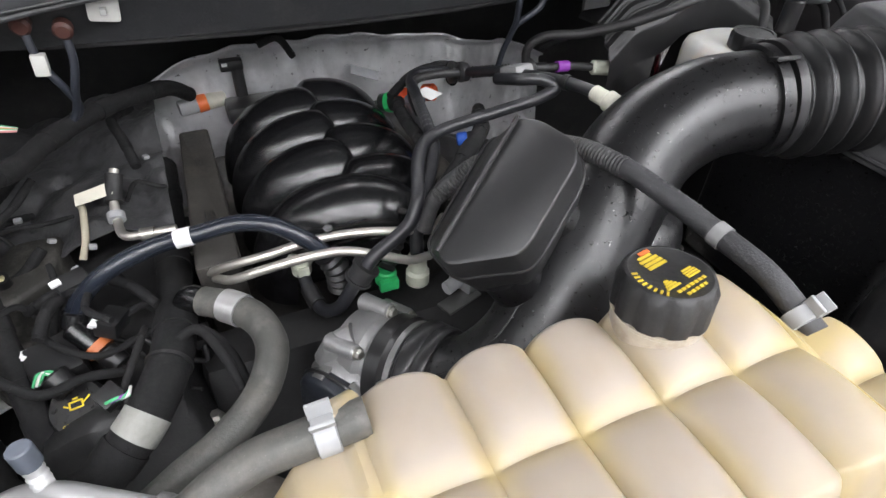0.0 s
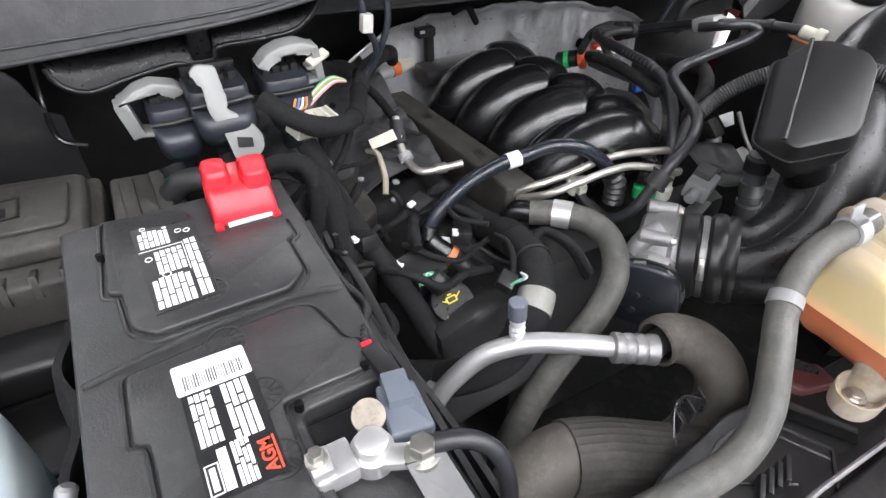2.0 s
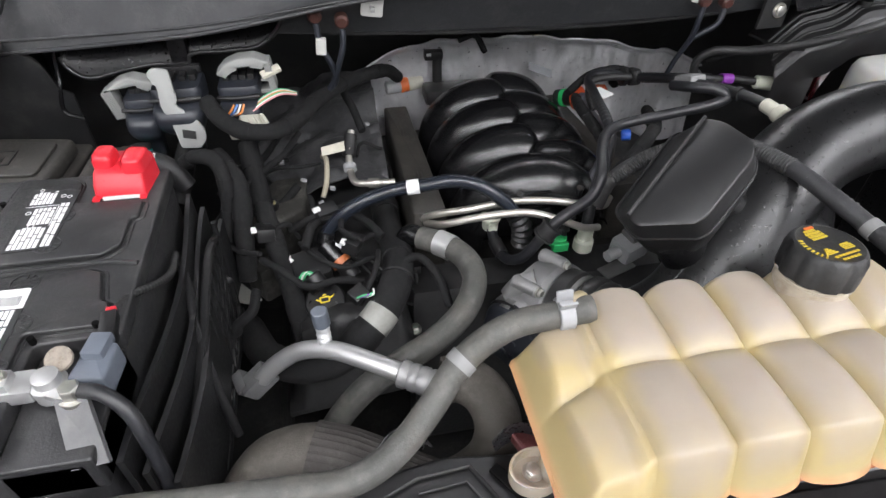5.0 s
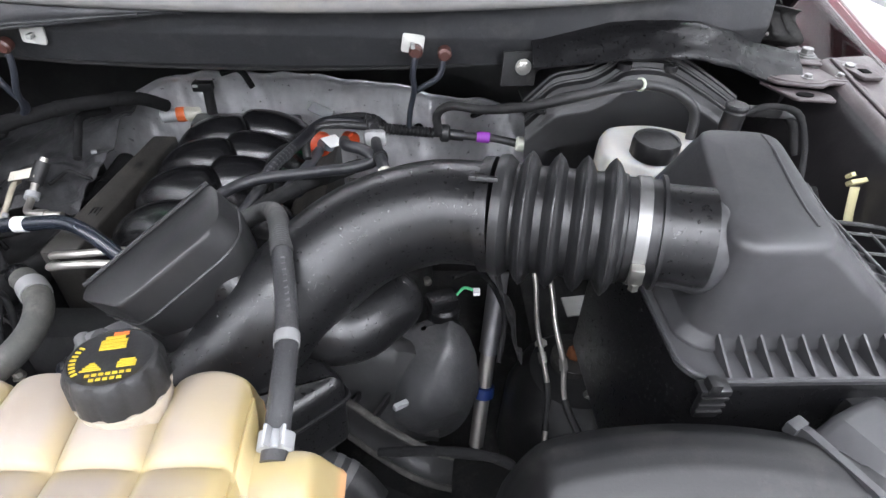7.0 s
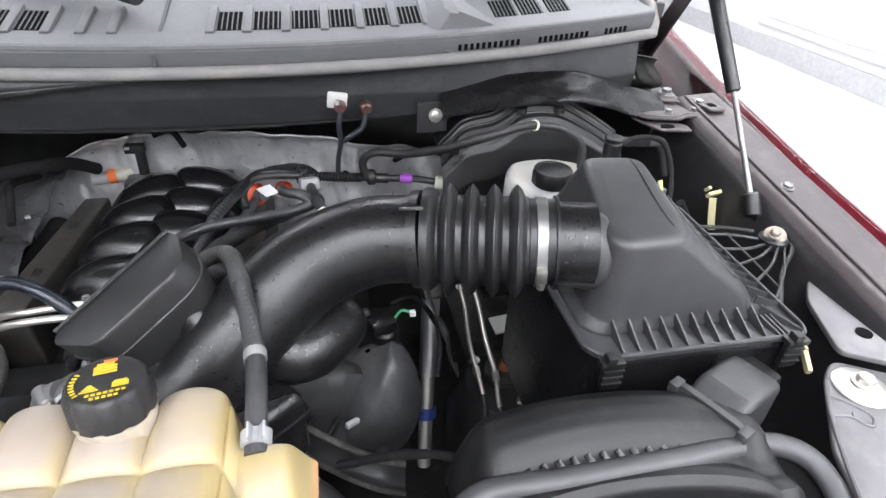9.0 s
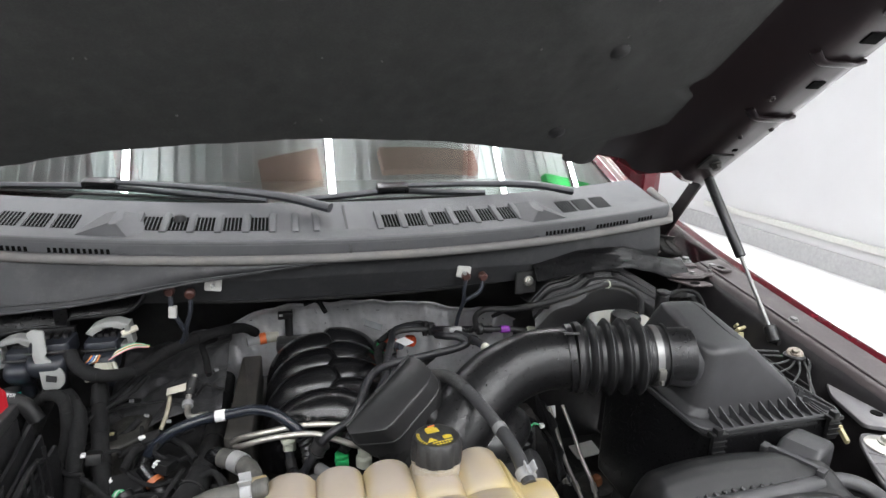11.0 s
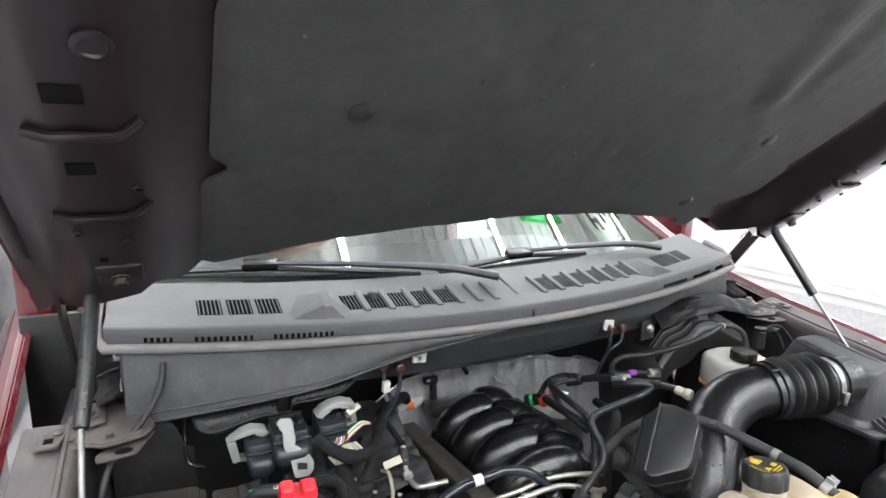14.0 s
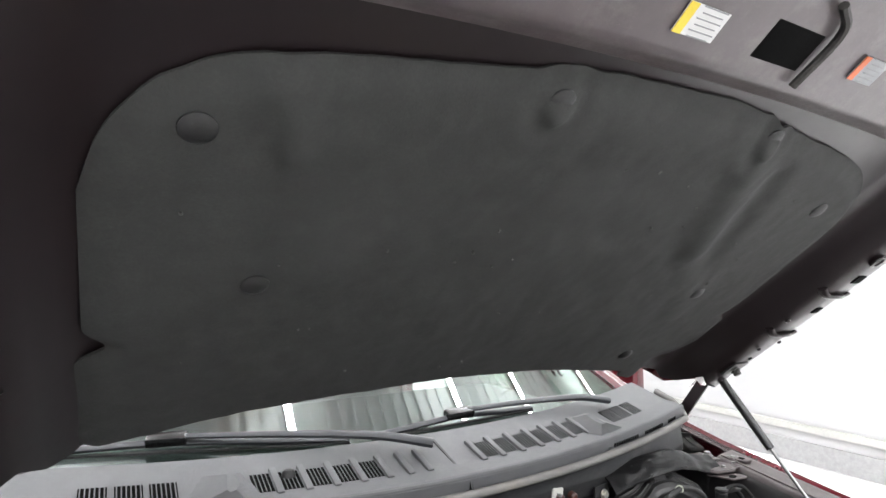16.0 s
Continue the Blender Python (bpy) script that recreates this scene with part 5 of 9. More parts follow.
    part("hose_neck", cyl(B(), (0.1455, 0.207, 1.015), (0.145, 0.222, 1.022), 0.0095, seg=16), M["tank"], t)
    tilt = Matrix.Translation((0.043, 0.251, 1.044)) @ pose(0, 0, 0, -4, 2, 12) @ Matrix.Scale(0.77, 4)
    part("filler_neck", lathe(B(), [(0.036, -0.03), (0.0365, 0), (0.0385, 0.002), (0.0385, 0.0045), (0.034, 0.005)], tilt, 36), M["foot"], t)
    b = B()
    seg = 60
    rings = []
    for r, h, rib in ((0.035, 0.004, 0), (0.0392, 0.006, 1), (0.039, 0.031, 1), (0.0365, 0.037, 0.6), (0.0345, 0.0405, 0), (0.032, 0.0415, 0), (0.0305, 0.0405, 0), (0.002, 0.0405, 0)):
        rings.append([tilt @ V((r - (0.0022 * rib if i % 6 in (0, 1) else 0)) * math.cos(2 * math.pi * i / seg), (r - (0.0022 * rib if i % 6 in (0, 1) else 0)) * math.sin(2 * math.pi * i / seg), h) for i in range(seg)])
    loft(b, rings)
    cap = part("cap", b, M["plastic_matte"], t, "ribbed black screw cap with yellow warning print")
    # printed signs on the cap, too small to read
    b = B()
    turn = tilt.to_quaternion().to_matrix()

    def ink(x, y, w, h, rot=0):
        box(b, tilt @ V(x, y, 0.0410), (w * 0.68, h * 0.66, 0.0006), rot=(turn @ Euler((0, 0, radians(rot))).to_matrix()))
    for k in range(4):
        ink(-0.001, 0.0235 - 0.0042 * k, 0.023 - (0.006 if k == 0 else 0), 0.0036)
    for k in range(4):
        ink(-0.013, -0.0055 - 0.0024 * k, 0.005 + 0.0042 * k, 0.0021)
        ink(0.013, -0.0050 - 0.0024 * k, 0.013 + 0.003 * (k > 0), 0.0018)
    for k in range(7):
        ink(-0.014 + 0.0050 * k, -0.0185, 0.0040, 0.0030)
    for k in range(5):
        ink(-0.010 + 0.0050 * k, -0.0240, 0.0038, 0.0030)
    for k in range(8):
        a = math.radians(150 + 9 * k)
        ink(0.0285 * math.cos(a), 0.0285 * math.sin(a), 0.0052, 0.0022, 150 + 9 * k)
    part("print", b, M["cap_print"], cap, "yellow warning symbols")
    b = B()
    box(b, tilt @ V(0.003, 0.0275, 0.0411), (0.009, 0.0028, 0.0006), rot=turn)
    part("print", b, M["orange"], cap, "orange symbol")
    return t


tank()


# ---- air intake ----
TUBE = [(-0.052, 0.402, 0.853), (-0.02, 0.364, 0.868), (0.03, 0.354, 0.905), (0.08, 0.377, 0.955), (0.135, 0.413, 1.003), (0.19, 0.441, 1.038), (0.255, 0.446, 1.061), (0.312, 0.43, 1.070)]


def hose_clamp(p, axis, r, parent, width=0.012, screw=0.0):
    """A worm-drive clamp: a slotted band and its screw housing."""
    ax = Vector(axis).normalized()
    p = Vector(p)
    c = part("hose_clamp", turned(B(), p - ax * width / 2, p + ax * width / 2, [(r, 0), (r + 0.0015, 0.04), (r + 0.0015, 0.96), (r, 1)], 40), M["clamp_steel"], parent, "steel worm-drive hose clamp")
    fr = frame_of(ax)
    d = fr @ V(math.cos(screw), math.sin(screw), 0)
    tn = ax.cross(d)
    b = B()
    box(b, p + d * (r + 0.005), (0.009, 0.018, width), rot=Matrix((d, tn, ax)).transposed(), bevel=0.002)
    cyl(b, p + d * (r + 0.006) + tn * 0.008, p + d * (r + 0.006) + tn * 0.016, 0.0045, seg=6)
    part("screw", b, M["bolt"], c)
    return c


def intake():
    t = thing("air_intake_tube", "satin black plastic air intake tube with rubber bellows", "intake tube", (0.15, 0.42, 0.85))
    part("tube", sweep(B(), spline(TUBE, 12), lambda d, s: 0.0475 + 0.004 * math.sin(math.pi * min(1, s * 1.05)), 40), M["plastic_satin"], t)
    line = spline(TUBE, 12)
    part("mould_seam", sweep(B(), [p + V(-0.035, 0.0, 0.0365) for p in line[8:40]], 0.0009, 6), M["plastic_satin"], t)
    b = B()
    sweep(b, line[-3:], 0.0525, 40)
    part("collar", b, M["plastic_satin"], t)
    # rubber cuff at the throttle
    a0, a1 = V(-0.073, 0.432, 0.849), V(-0.036, 0.382, 0.861)
    part("rubber_cuff", turned(B(), a0, a1, [(0.049, 0), (0.0525, 0.05), (0.0525, 0.3), (0.0485, 0.36), (0.0485, 0.5), (0.0535, 0.56), (0.0545, 0.66), (0.0535, 0.76), (0.051, 0.80), (0.0525, 0.86), (0.0525, 0.95), (0.0505, 1)], 44), M["bellows"], t, "black rubber cuff")
    hose_clamp(a0.lerp(a1, 0.43), a1 - a0, 0.0488, t, 0.007, 2.7)
    a, c = V(0.312, 0.43, 1.070), V(0.43, 0.396, 1.078)
    prof = [(0.049, 0), (0.0545, 0.004), (0.0552, 0.03), (0.0552, 0.07), (0.053, 0.09), (0.0500, 0.12)]
    for i in range(4):
        k = 0.13 + 0.190 * i
        prof += [(0.0475, k), (0.0478, k + 0.022), (0.0500, k + 0.032), (0.0545, k + 0.050), (0.0572, k + 0.068), (0.0580, k + 0.078), (0.0594, k + 0.084), (0.0598, k + 0.092), (0.0594, k + 0.100), (0.0580, k + 0.106), (0.0572, k + 0.116), (0.0545, k + 0.134), (0.0500, k + 0.152), (0.0478, k + 0.162), (0.0475, k + 0.184)]
    prof += [(0.0455, 0.895), (0.0455, 1.10), (0.0495, 1.105), (0.0495, 1.13), (0.042, 1.135)]
    part("bellows", turned(B(), a, c, prof, 48), M["bellows"], t, "ribbed black rubber bellows")
    d = (c - a).normalized()
    hose_clamp(c - d * 0.001, d, 0.0458, t, 0.011, 3.3)
    part("outlet_pipe", cyl(B(), c, c + d * 0.055, 0.0425, seg=36), M["plastic_satin"], t)
    b = B()
    box(b, (0.295, 0.413, 1.119), (0.024, 0.012, 0.004), rot=(-22, 0, -8), bevel=0.001)
    part("catch", b, M["plastic_satin"], t)
    # moulded letters, unreadable
    for i in range(11):
        p = V(0.115 + 0.0042 * i, 0.372 + 0.0034 * i, 1.0215 + 0.0028 * i)
        part("moulded_mark", box(B(), p, (0.0026, 0.006, 0.0014), rot=(38, -22, 38)), M["plastic_satin"], t)
    # side-branch silencer: a fat closed elbow under the tube
    ut = [(0.108, 0.440, 0.970), (0.128, 0.414, 0.959), (0.156, 0.396, 0.957), (0.181, 0.399, 0.957), (0.207, 0.424, 0.958), (0.232, 0.452, 0.960)]
    s = part("branch_silencer", sweep(B(), spline(ut, 10), lambda d, s: 0.0335 * (0.45 + 0.55 * math.sqrt(max(0.0, 1 - (1 - min(1.0, (1 - s) / 0.2)) ** 2))), 32), M["plastic_satin"], t, "curved black branch silencer")
    b = B()
    plate(b, [(0.152, 0.414, 0.990), (0.162, 0.408, 0.991), (0.197, 0.444, 0.993), (0.188, 0.452, 0.992)], 0.002)
    part("seam_tab", b, M["plastic_satin"], s)
    return t


intake()


def airbox():
    t = thing("air_filter_box", "black plastic air filter housing with ribbed clipped lid", "air filter box", (0.6, 0.42, 0.78), shift=(0, 0, 0.012))
    base = rpoly([(0.462, 0.318), (0.482, 0.300), (0.711, 0.300), (0.719, 0.312), (0.722, 0.58), (0.46, 0.58)], 0.012)
    low = rpoly([(0.470, 0.350), (0.488, 0.333), (0.676, 0.333), (0.690, 0.345), (0.700, 0.565), (0.472, 0.565)], 0.014)
    mid = rpoly([(0.479, 0.354), (0.497, 0.337), (0.664, 0.337), (0.678, 0.350), (0.686, 0.555), (0.488, 0.555)], 0.026)
    top = rpoly([(0.485, 0.360), (0.500, 0.341), (0.562, 0.341), (0.577, 0.355), (0.594, 0.512), (0.517, 0.52)], 0.024)

    def zt(x, y):
        return 1.088 + 0.012 * smooth01((y - 0.35) / 0.16)
    b = B()
    rings = [[V(x, y, 0.981) for x, y in low], [V(x, y, 0.986) for x, y in low], [V(x, y, 0.992) for x, y in mid]]
    n = 18
    for i in range(1, n):
        k = i / n
        w = k - 0.10 * math.sin(2 * math.pi * k) * (1 - k)
        rings.append([V(m[0] + (q[0] - m[0]) * w, m[1] + (q[1] - m[1]) * w, 0.992 + (zt(*q) - 0.004 - 0.992) * (k + 0.14 * math.sin(math.pi * k) * k)) for m, q in zip(mid, top)])
    cx, cy = 0.54, 0.43
    for k, dz in ((1.0, -0.004), (0.985, -0.0005), (0.955, 0.0024), (0.91, 0.0042), (0.85, 0.0053), (0.77, 0.006), (0.6, 0.0065)):
        rings.append([V(cx + (x - cx) * k, cy + (y - cy) * k, zt(x, y) + dz) for x, y in top])
    loft(b, rings)
    tree = BVHTree.FromBMesh(b)

    def on_lid(x, y, up=0.0):
        hit = tree.ray_cast(V(x, y, 1.3), V(0, 0, -1))[0]
        return V(x, y, (hit.z if hit else 0.99) + up)
    lid = part("lid", b, M["airbox"], t, "satin black lid", smooth=65)
    part("inlet_collar", turned(B(), (0.436, 0.395, 1.064), (0.492, 0.391, 1.052), [(0.0415, 0), (0.042, 0.05), (0.042, 0.75), (0.0425, 0.85), (0.0430, 0.95), (0.041, 1)], 48), M["airbox"], lid)
    loop = spline([(0.634, 0.475, 0), (0.650, 0.43, 0), (0.660, 0.385, 0), (0.657, 0.362, 0), (0.640, 0.352, 0), (0.625, 0.362, 0), (0.612, 0.40, 0), (0.603, 0.45, 0)], 8)
    part("moulded_bead", sweep(B(), [on_lid(p.x, p.y, 0.0003) for p in loop], 0.0021, 8), M["airbox"], lid)
    ridge = spline([(0.575, 0.50, 0), (0.566, 0.43, 0), (0.560, 0.365, 0)], 10)
    part("ridge", sweep(B(), [on_lid(p.x, p.y, -0.0006) for p in ridge], 0.0016, 8), M["airbox"], lid)
    rim = part("lid_rim", prism(B(), base, 0.976, 0.981, edge=0.001), M["airbox"], t)

    def rib(p, q, h):
        d = (V(*q) - V(*p)).normalized()
        s = V(-d.y, d.x, 0) * 0.0011
        rb = B()
        loft(rb, [[V(*p, 0.980) + s * k, V(*q, 0.980) + s * k, V(*q, 0.980 + h) + s * k, V(*p, 0.9835) + s * k] for k in (-1, 1)])
        part("rib", rb, M["airbox"], rim)
    for i in range(10):
        x = 0.500 + 0.0185 * i
        rib((x, 0.301), (x, 0.338), 0.019)
    for i in range(12):
        y = 0.352 + 0.0185 * i
        rib((0.721, y), (0.684, y), 0.019)
    for i in range(3):
        rib((0.684 + 0.006 * i, 0.302), (0.676 + 0.006 * i, 0.330), 0.010)
    rib((0.716, 0.306), (0.682, 0.340), 0.016)
    b = B()
    sweep(b, [V(x, y, 0.984) for x, y in base] + [V(*base[0], 0.984)], 0.0025, 6)
    part("rim_edge", b, M["airbox"], rim)
    part("tray", prism(B(), [(0.60 + (x - 0.60) * 0.92, 0.44 + (y - 0.44) * 0.98) for x, y in base], 0.72, 0.9755, edge=0.012), M["module"], t, "deep black lower tray")
    for x in (0.487, 0.700):
        b = B()
        box(b, (x, 0.297, 0.962), (0.022, 0.008, 0.040), bevel=0.003)
        box(b, (x - 0.006, 0.293, 0.984), (0.026, 0.014, 0.007), bevel=0.002)
        box(b, (x - 0.009, 0.291, 0.990), (0.010, 0.012, 0.012), bevel=0.002)
        c = part("clip", b, M["plastic"], t)
        for k in range(3):
            part("clip_rib", box(B(), (x, 0.2925, 0.970 - 0.009 * k), (0.023, 0.003, 0.003), bevel=0.0008), M["plastic"], c)
    # fanned mounting ear with its grommet bolt
    tip = V(0.797, 0.468, 0.993)
    e = part("mounting_ear", lathe(B(), [(0.017, -0.012), (0.019, -0.01), (0.019, 0.0), (0.016, 0.003)], Matrix.Translation(tip), 20), M["plastic"], t, "fan-ribbed mounting ear")
    hub = [(-0.016, 0.006), (-0.014, -0.006), (-0.010, -0.012), (-0.004, -0.016), (0.004, -0.018)]
    for k, y0 in enumerate((0.505, 0.468, 0.432, 0.396, 0.360)):
        end = tip + V(hub[k][0], hub[k][1], -0.004)
        bend = V(0.722, y0, 0.982).lerp(end, 0.55) + V(0, -0.006 if k else 0.004, 0)
        part("rib", hose(B(), [V(0.722, y0, 0.982), bend, end], 0.0021, 6), M["plastic"], e)
    part("rim_rib", hose(B(), [V(0.722, 0.352, 0.982), V(0.768, 0.408, 0.984), V(0.808, 0.444, 0.988), V(0.816, 0.462, 0.990), V(0.808, 0.482, 0.992)], 0.0030, 8), M["plastic"], e)
    part("rim_rib", hose(B(), [V(0.722, 0.525, 0.982), V(0.752, 0.512, 0.986), V(0.782, 0.488, 0.992)], 0.0030, 8), M["plastic"], e)
    part("cross_rib", hose(B(), [V(0.742, 0.380, 0.982), V(0.744, 0.43, 0.984), V(0.748, 0.50, 0.985)], 0.0018, 6), M["plastic"], e)
    b = B()
    lathe(b, [(0.0135, 0.0), (0.0145, 0.002), (0.0135, 0.004), (0.009, 0.005)], Matrix.Translation(tip + V(0, 0, 0.003)) @ pose(0, 0, 0, 20, -20, 0), 28)
    bolt(b, tip + V(-0.002, -0.002, 0.007), (-0.3, -0.3, 1), 0.0065, 0.008)
    part("bolt", b, M["tab_tan"], e, "yellow zinc bolt with a wide washer")
    return t


airbox()


def snorkel():
    t = thing("intake_snorkel", "wide black plastic fresh air scoop with slotted top", "air duct", (0.48, 0.16, 0.88))
    def f(u, v):
        # u across, v from the rear edge over the top to the mouth
        x = 0.305 + 0.315 * u
        rear = 0.248 + 0.032 * math.sin(math.pi * min(1, u * 1.2)) ** 0.5
        prof = [(0.0, -0.10), (0.0, -0.05), (0.002, -0.02), (0.010, -0.005), (0.022, 0.002), (0.036, 0.003), (0.050, 0.0), (0.062, -0.006), (0.072, -0.012), (0.084, -0.014), (0.092, -0.010), (0.102, -0.008), (0.110, -0.014), (0.114, -0.03), (0.108, -0.05), (0.09, -0.055)]
        k = v * (len(prof) - 1)
        i = min(int(k), len(prof) - 2)
        tt = k - i
        dy = prof[i][0] + (prof[i + 1][0] - prof[i][0]) * tt
        dz = prof[i][1] + (prof[i + 1][1] - prof[i][1]) * tt
        e = smooth01(u / 0.12) * smooth01((1 - u) / 0.12)
        return (x, rear - dy, 0.90 + (0.985 + dz + 0.004 * u - 0.90) * (0.25 + 0.75 * e ** 0.6))
    sc = part("scoop", surface(B(), f, 60, 60, 0.003), M["scoop"], t)
    for i in range(15):
        b = B()
        x = 0.340 + 0.0142 * i
        rear = 0.248 + 0.032 * math.sin(math.pi * min(1, (x - 0.305) / 0.315 * 1.2)) ** 0.5
        box(b, (x, rear - 0.077, 0.9712 + 0.004 * (x - 0.305) / 0.315), (0.007, 0.016, 0.004), rot=(18, 0, 25), bevel=0.0012)
        part("slot", b, M["plastic_gloss"], sc)
    # square elbow from the scoop up to the filter box
    ax, wd = V(0.906, 0.423, 0), V(-0.423, 0.906, 0)

    def ring(at, w, z0, z1):
        p = V(0.553, 0.230, 0) + ax * at
        return [p + wd * y + V(0, 0, z) for y, z in rpoly([(-w, z0), (w, z0), (w, z1), (-w, z1)], 0.010, 4)]
    b = B()
    loft(b, [ring(*q) for q in ((-0.03, 0.029, 0.925, 0.980), (0.004, 0.030, 0.925, 0.986), (0.012, 0.028, 0.925, 0.988), (0.026, 0.0275, 0.925, 1.000), (0.060, 0.027, 0.925, 0.998), (0.082, 0.0265, 0.925, 0.993), (0.092, 0.024, 0.93, 0.984), (0.096, 0.018, 0.94, 0.970))])
    nk = part("neck", b, M["airbox"], t)
    b = B()
    loft(b, [ring(*q) for q in ((-0.003, 0.0355, 0.915, 0.993), (0.004, 0.0355, 0.915, 0.993))])
    part("neck_flange", b, M["airbox"], nk)
    for k in (-1, 1):
        p = V(0.553, 0.230, 0.986) + wd * 0.036 * k
        part("flange_tab", box(B(), p, (0.016, 0.010, 0.012), rot=(0, 0, 25), bevel=0.002), M["airbox"], nk)
    part("neck_root", box(B(), (0.640, 0.300, 0.945), (0.05, 0.08, 0.044), rot=(0, 0, 20), bevel=0.008), M["plastic"], nk)
    lip = [(0.285, 0.07, 0.905), (0.284, 0.13, 0.945), (0.292, 0.165, 0.966), (0.315, 0.186, 0.973), (0.40, 0.189, 0.974), (0.50, 0.191, 0.974), (0.60, 0.191, 0.974), (0.628, 0.172, 0.968), (0.632, 0.12, 0.95), (0.632, 0.06, 0.915)]
    part("mouth_lip", sweep(B(), spline(lip, 8), 0.011, 14, 0.8), M["airbox"], t, "thick rounded lip round the scoop mouth")
    # closed black block fills the mouth, its colour stands for shade inside
    part("mouth", loft(B(), [[V(*p) - V(0, 0, 0.006) for p in lip[1:9]], [V(0.466 + (p[0] - 0.466) * 0.85, p[1] * 0.9 - 0.01, p[2] - 0.06) for p in lip[1:9]]]), M["hole"], t, "near-black block painted as the shaded mouth of the scoop")
    return t


snorkel()


# ---- resonator ----
def resonator():
    t = thing("intake_resonator", "faceted satin black resonator box on the intake tube", "resonator", (0.0, 0.38, 0.95))
    # frame: a along the ridge, w across to the lower side, n out of the top face
    o = V(-0.047, 0.388, 1.023)
    a = V(0.74, 0.49, 0.467).normalized()
    w = V(0.51, -0.855, 0.08)
    w = (w - a * w.dot(a)).normalized()
    n = w.cross(a)

    def at(p, q, h):
        return o + a * p + w * q + n * h
    top = rpoly([(0.001, 0.0), (-0.006, 0.014), (0.022, 0.060), (0.034, 0.064), (0.110, 0.066), (0.128, 0.056), (0.139, 0.020), (0.136, 0.0)], 0.008, 5)
    mid = rpoly([(0.010, -0.026), (-0.007, 0.012), (0.022, 0.063), (0.034, 0.067), (0.110, 0.069), (0.130, 0.059), (0.141, 0.020), (0.126, -0.028)], 0.010, 5)
    low = rpoly([(0.022, -0.014), (0.000, 0.016), (0.018, 0.054), (0.036, 0.060), (0.106, 0.062), (0.124, 0.051), (0.132, 0.018), (0.112, -0.016)], 0.012, 5)
    base = rpoly([(0.026, 0.000), (0.010, 0.022), (0.020, 0.044), (0.040, 0.050), (0.098, 0.052), (0.114, 0.042), (0.120, 0.016), (0.104, -0.004)], 0.012, 5)
    rings = []
    for poly, h in ((base, -0.082), (low, -0.062), (mid, -0.032), (mid, -0.028)):
        rings.append([at(p, q, h) for p, q in poly])
    for k, h in ((0.45, -0.0165), (0.9, -0.0045), (1.0, -0.0012)):
        rings.append([at(m[0] + (q[0] - m[0]) * k, m[1] + (q[1] - m[1]) * k, h) for m, q in zip(mid, top)])
    cp, cq = 0.066, 0.032
    rings.append([at(cp + (p - cp) * 0.97, cq + (q - cq) * 0.96, 0.0) for p, q in top])
    sh = part("shell", loft(B(), rings), M["resonator"], t, smooth=50)

    part("weld_seam", sweep(B(), [at(0.001 + 0.0135 * i, 0.0015, 0.0012) for i in range(11)], 0.0022, 8), M["resonator"], sh)
    part("weld_seam", sweep(B(), [at(p, q, -0.026) for p, q in mid] + [at(*mid[0], -0.026)], 0.0014, 6), M["resonator"], sh)
    part("neck", sweep(B(), spline([at(0.088, 0.042, -0.055), at(0.094, 0.058, -0.085), at(0.100, 0.066, -0.11)], 6), 0.024, 24), M["plastic_satin"], t)
    part("neck", sweep(B(), spline([at(0.030, 0.030, -0.055), at(0.030, 0.040, -0.085), at(0.034, 0.046, -0.12)], 6), 0.026, 24), M["plastic_satin"], t)


resonator()


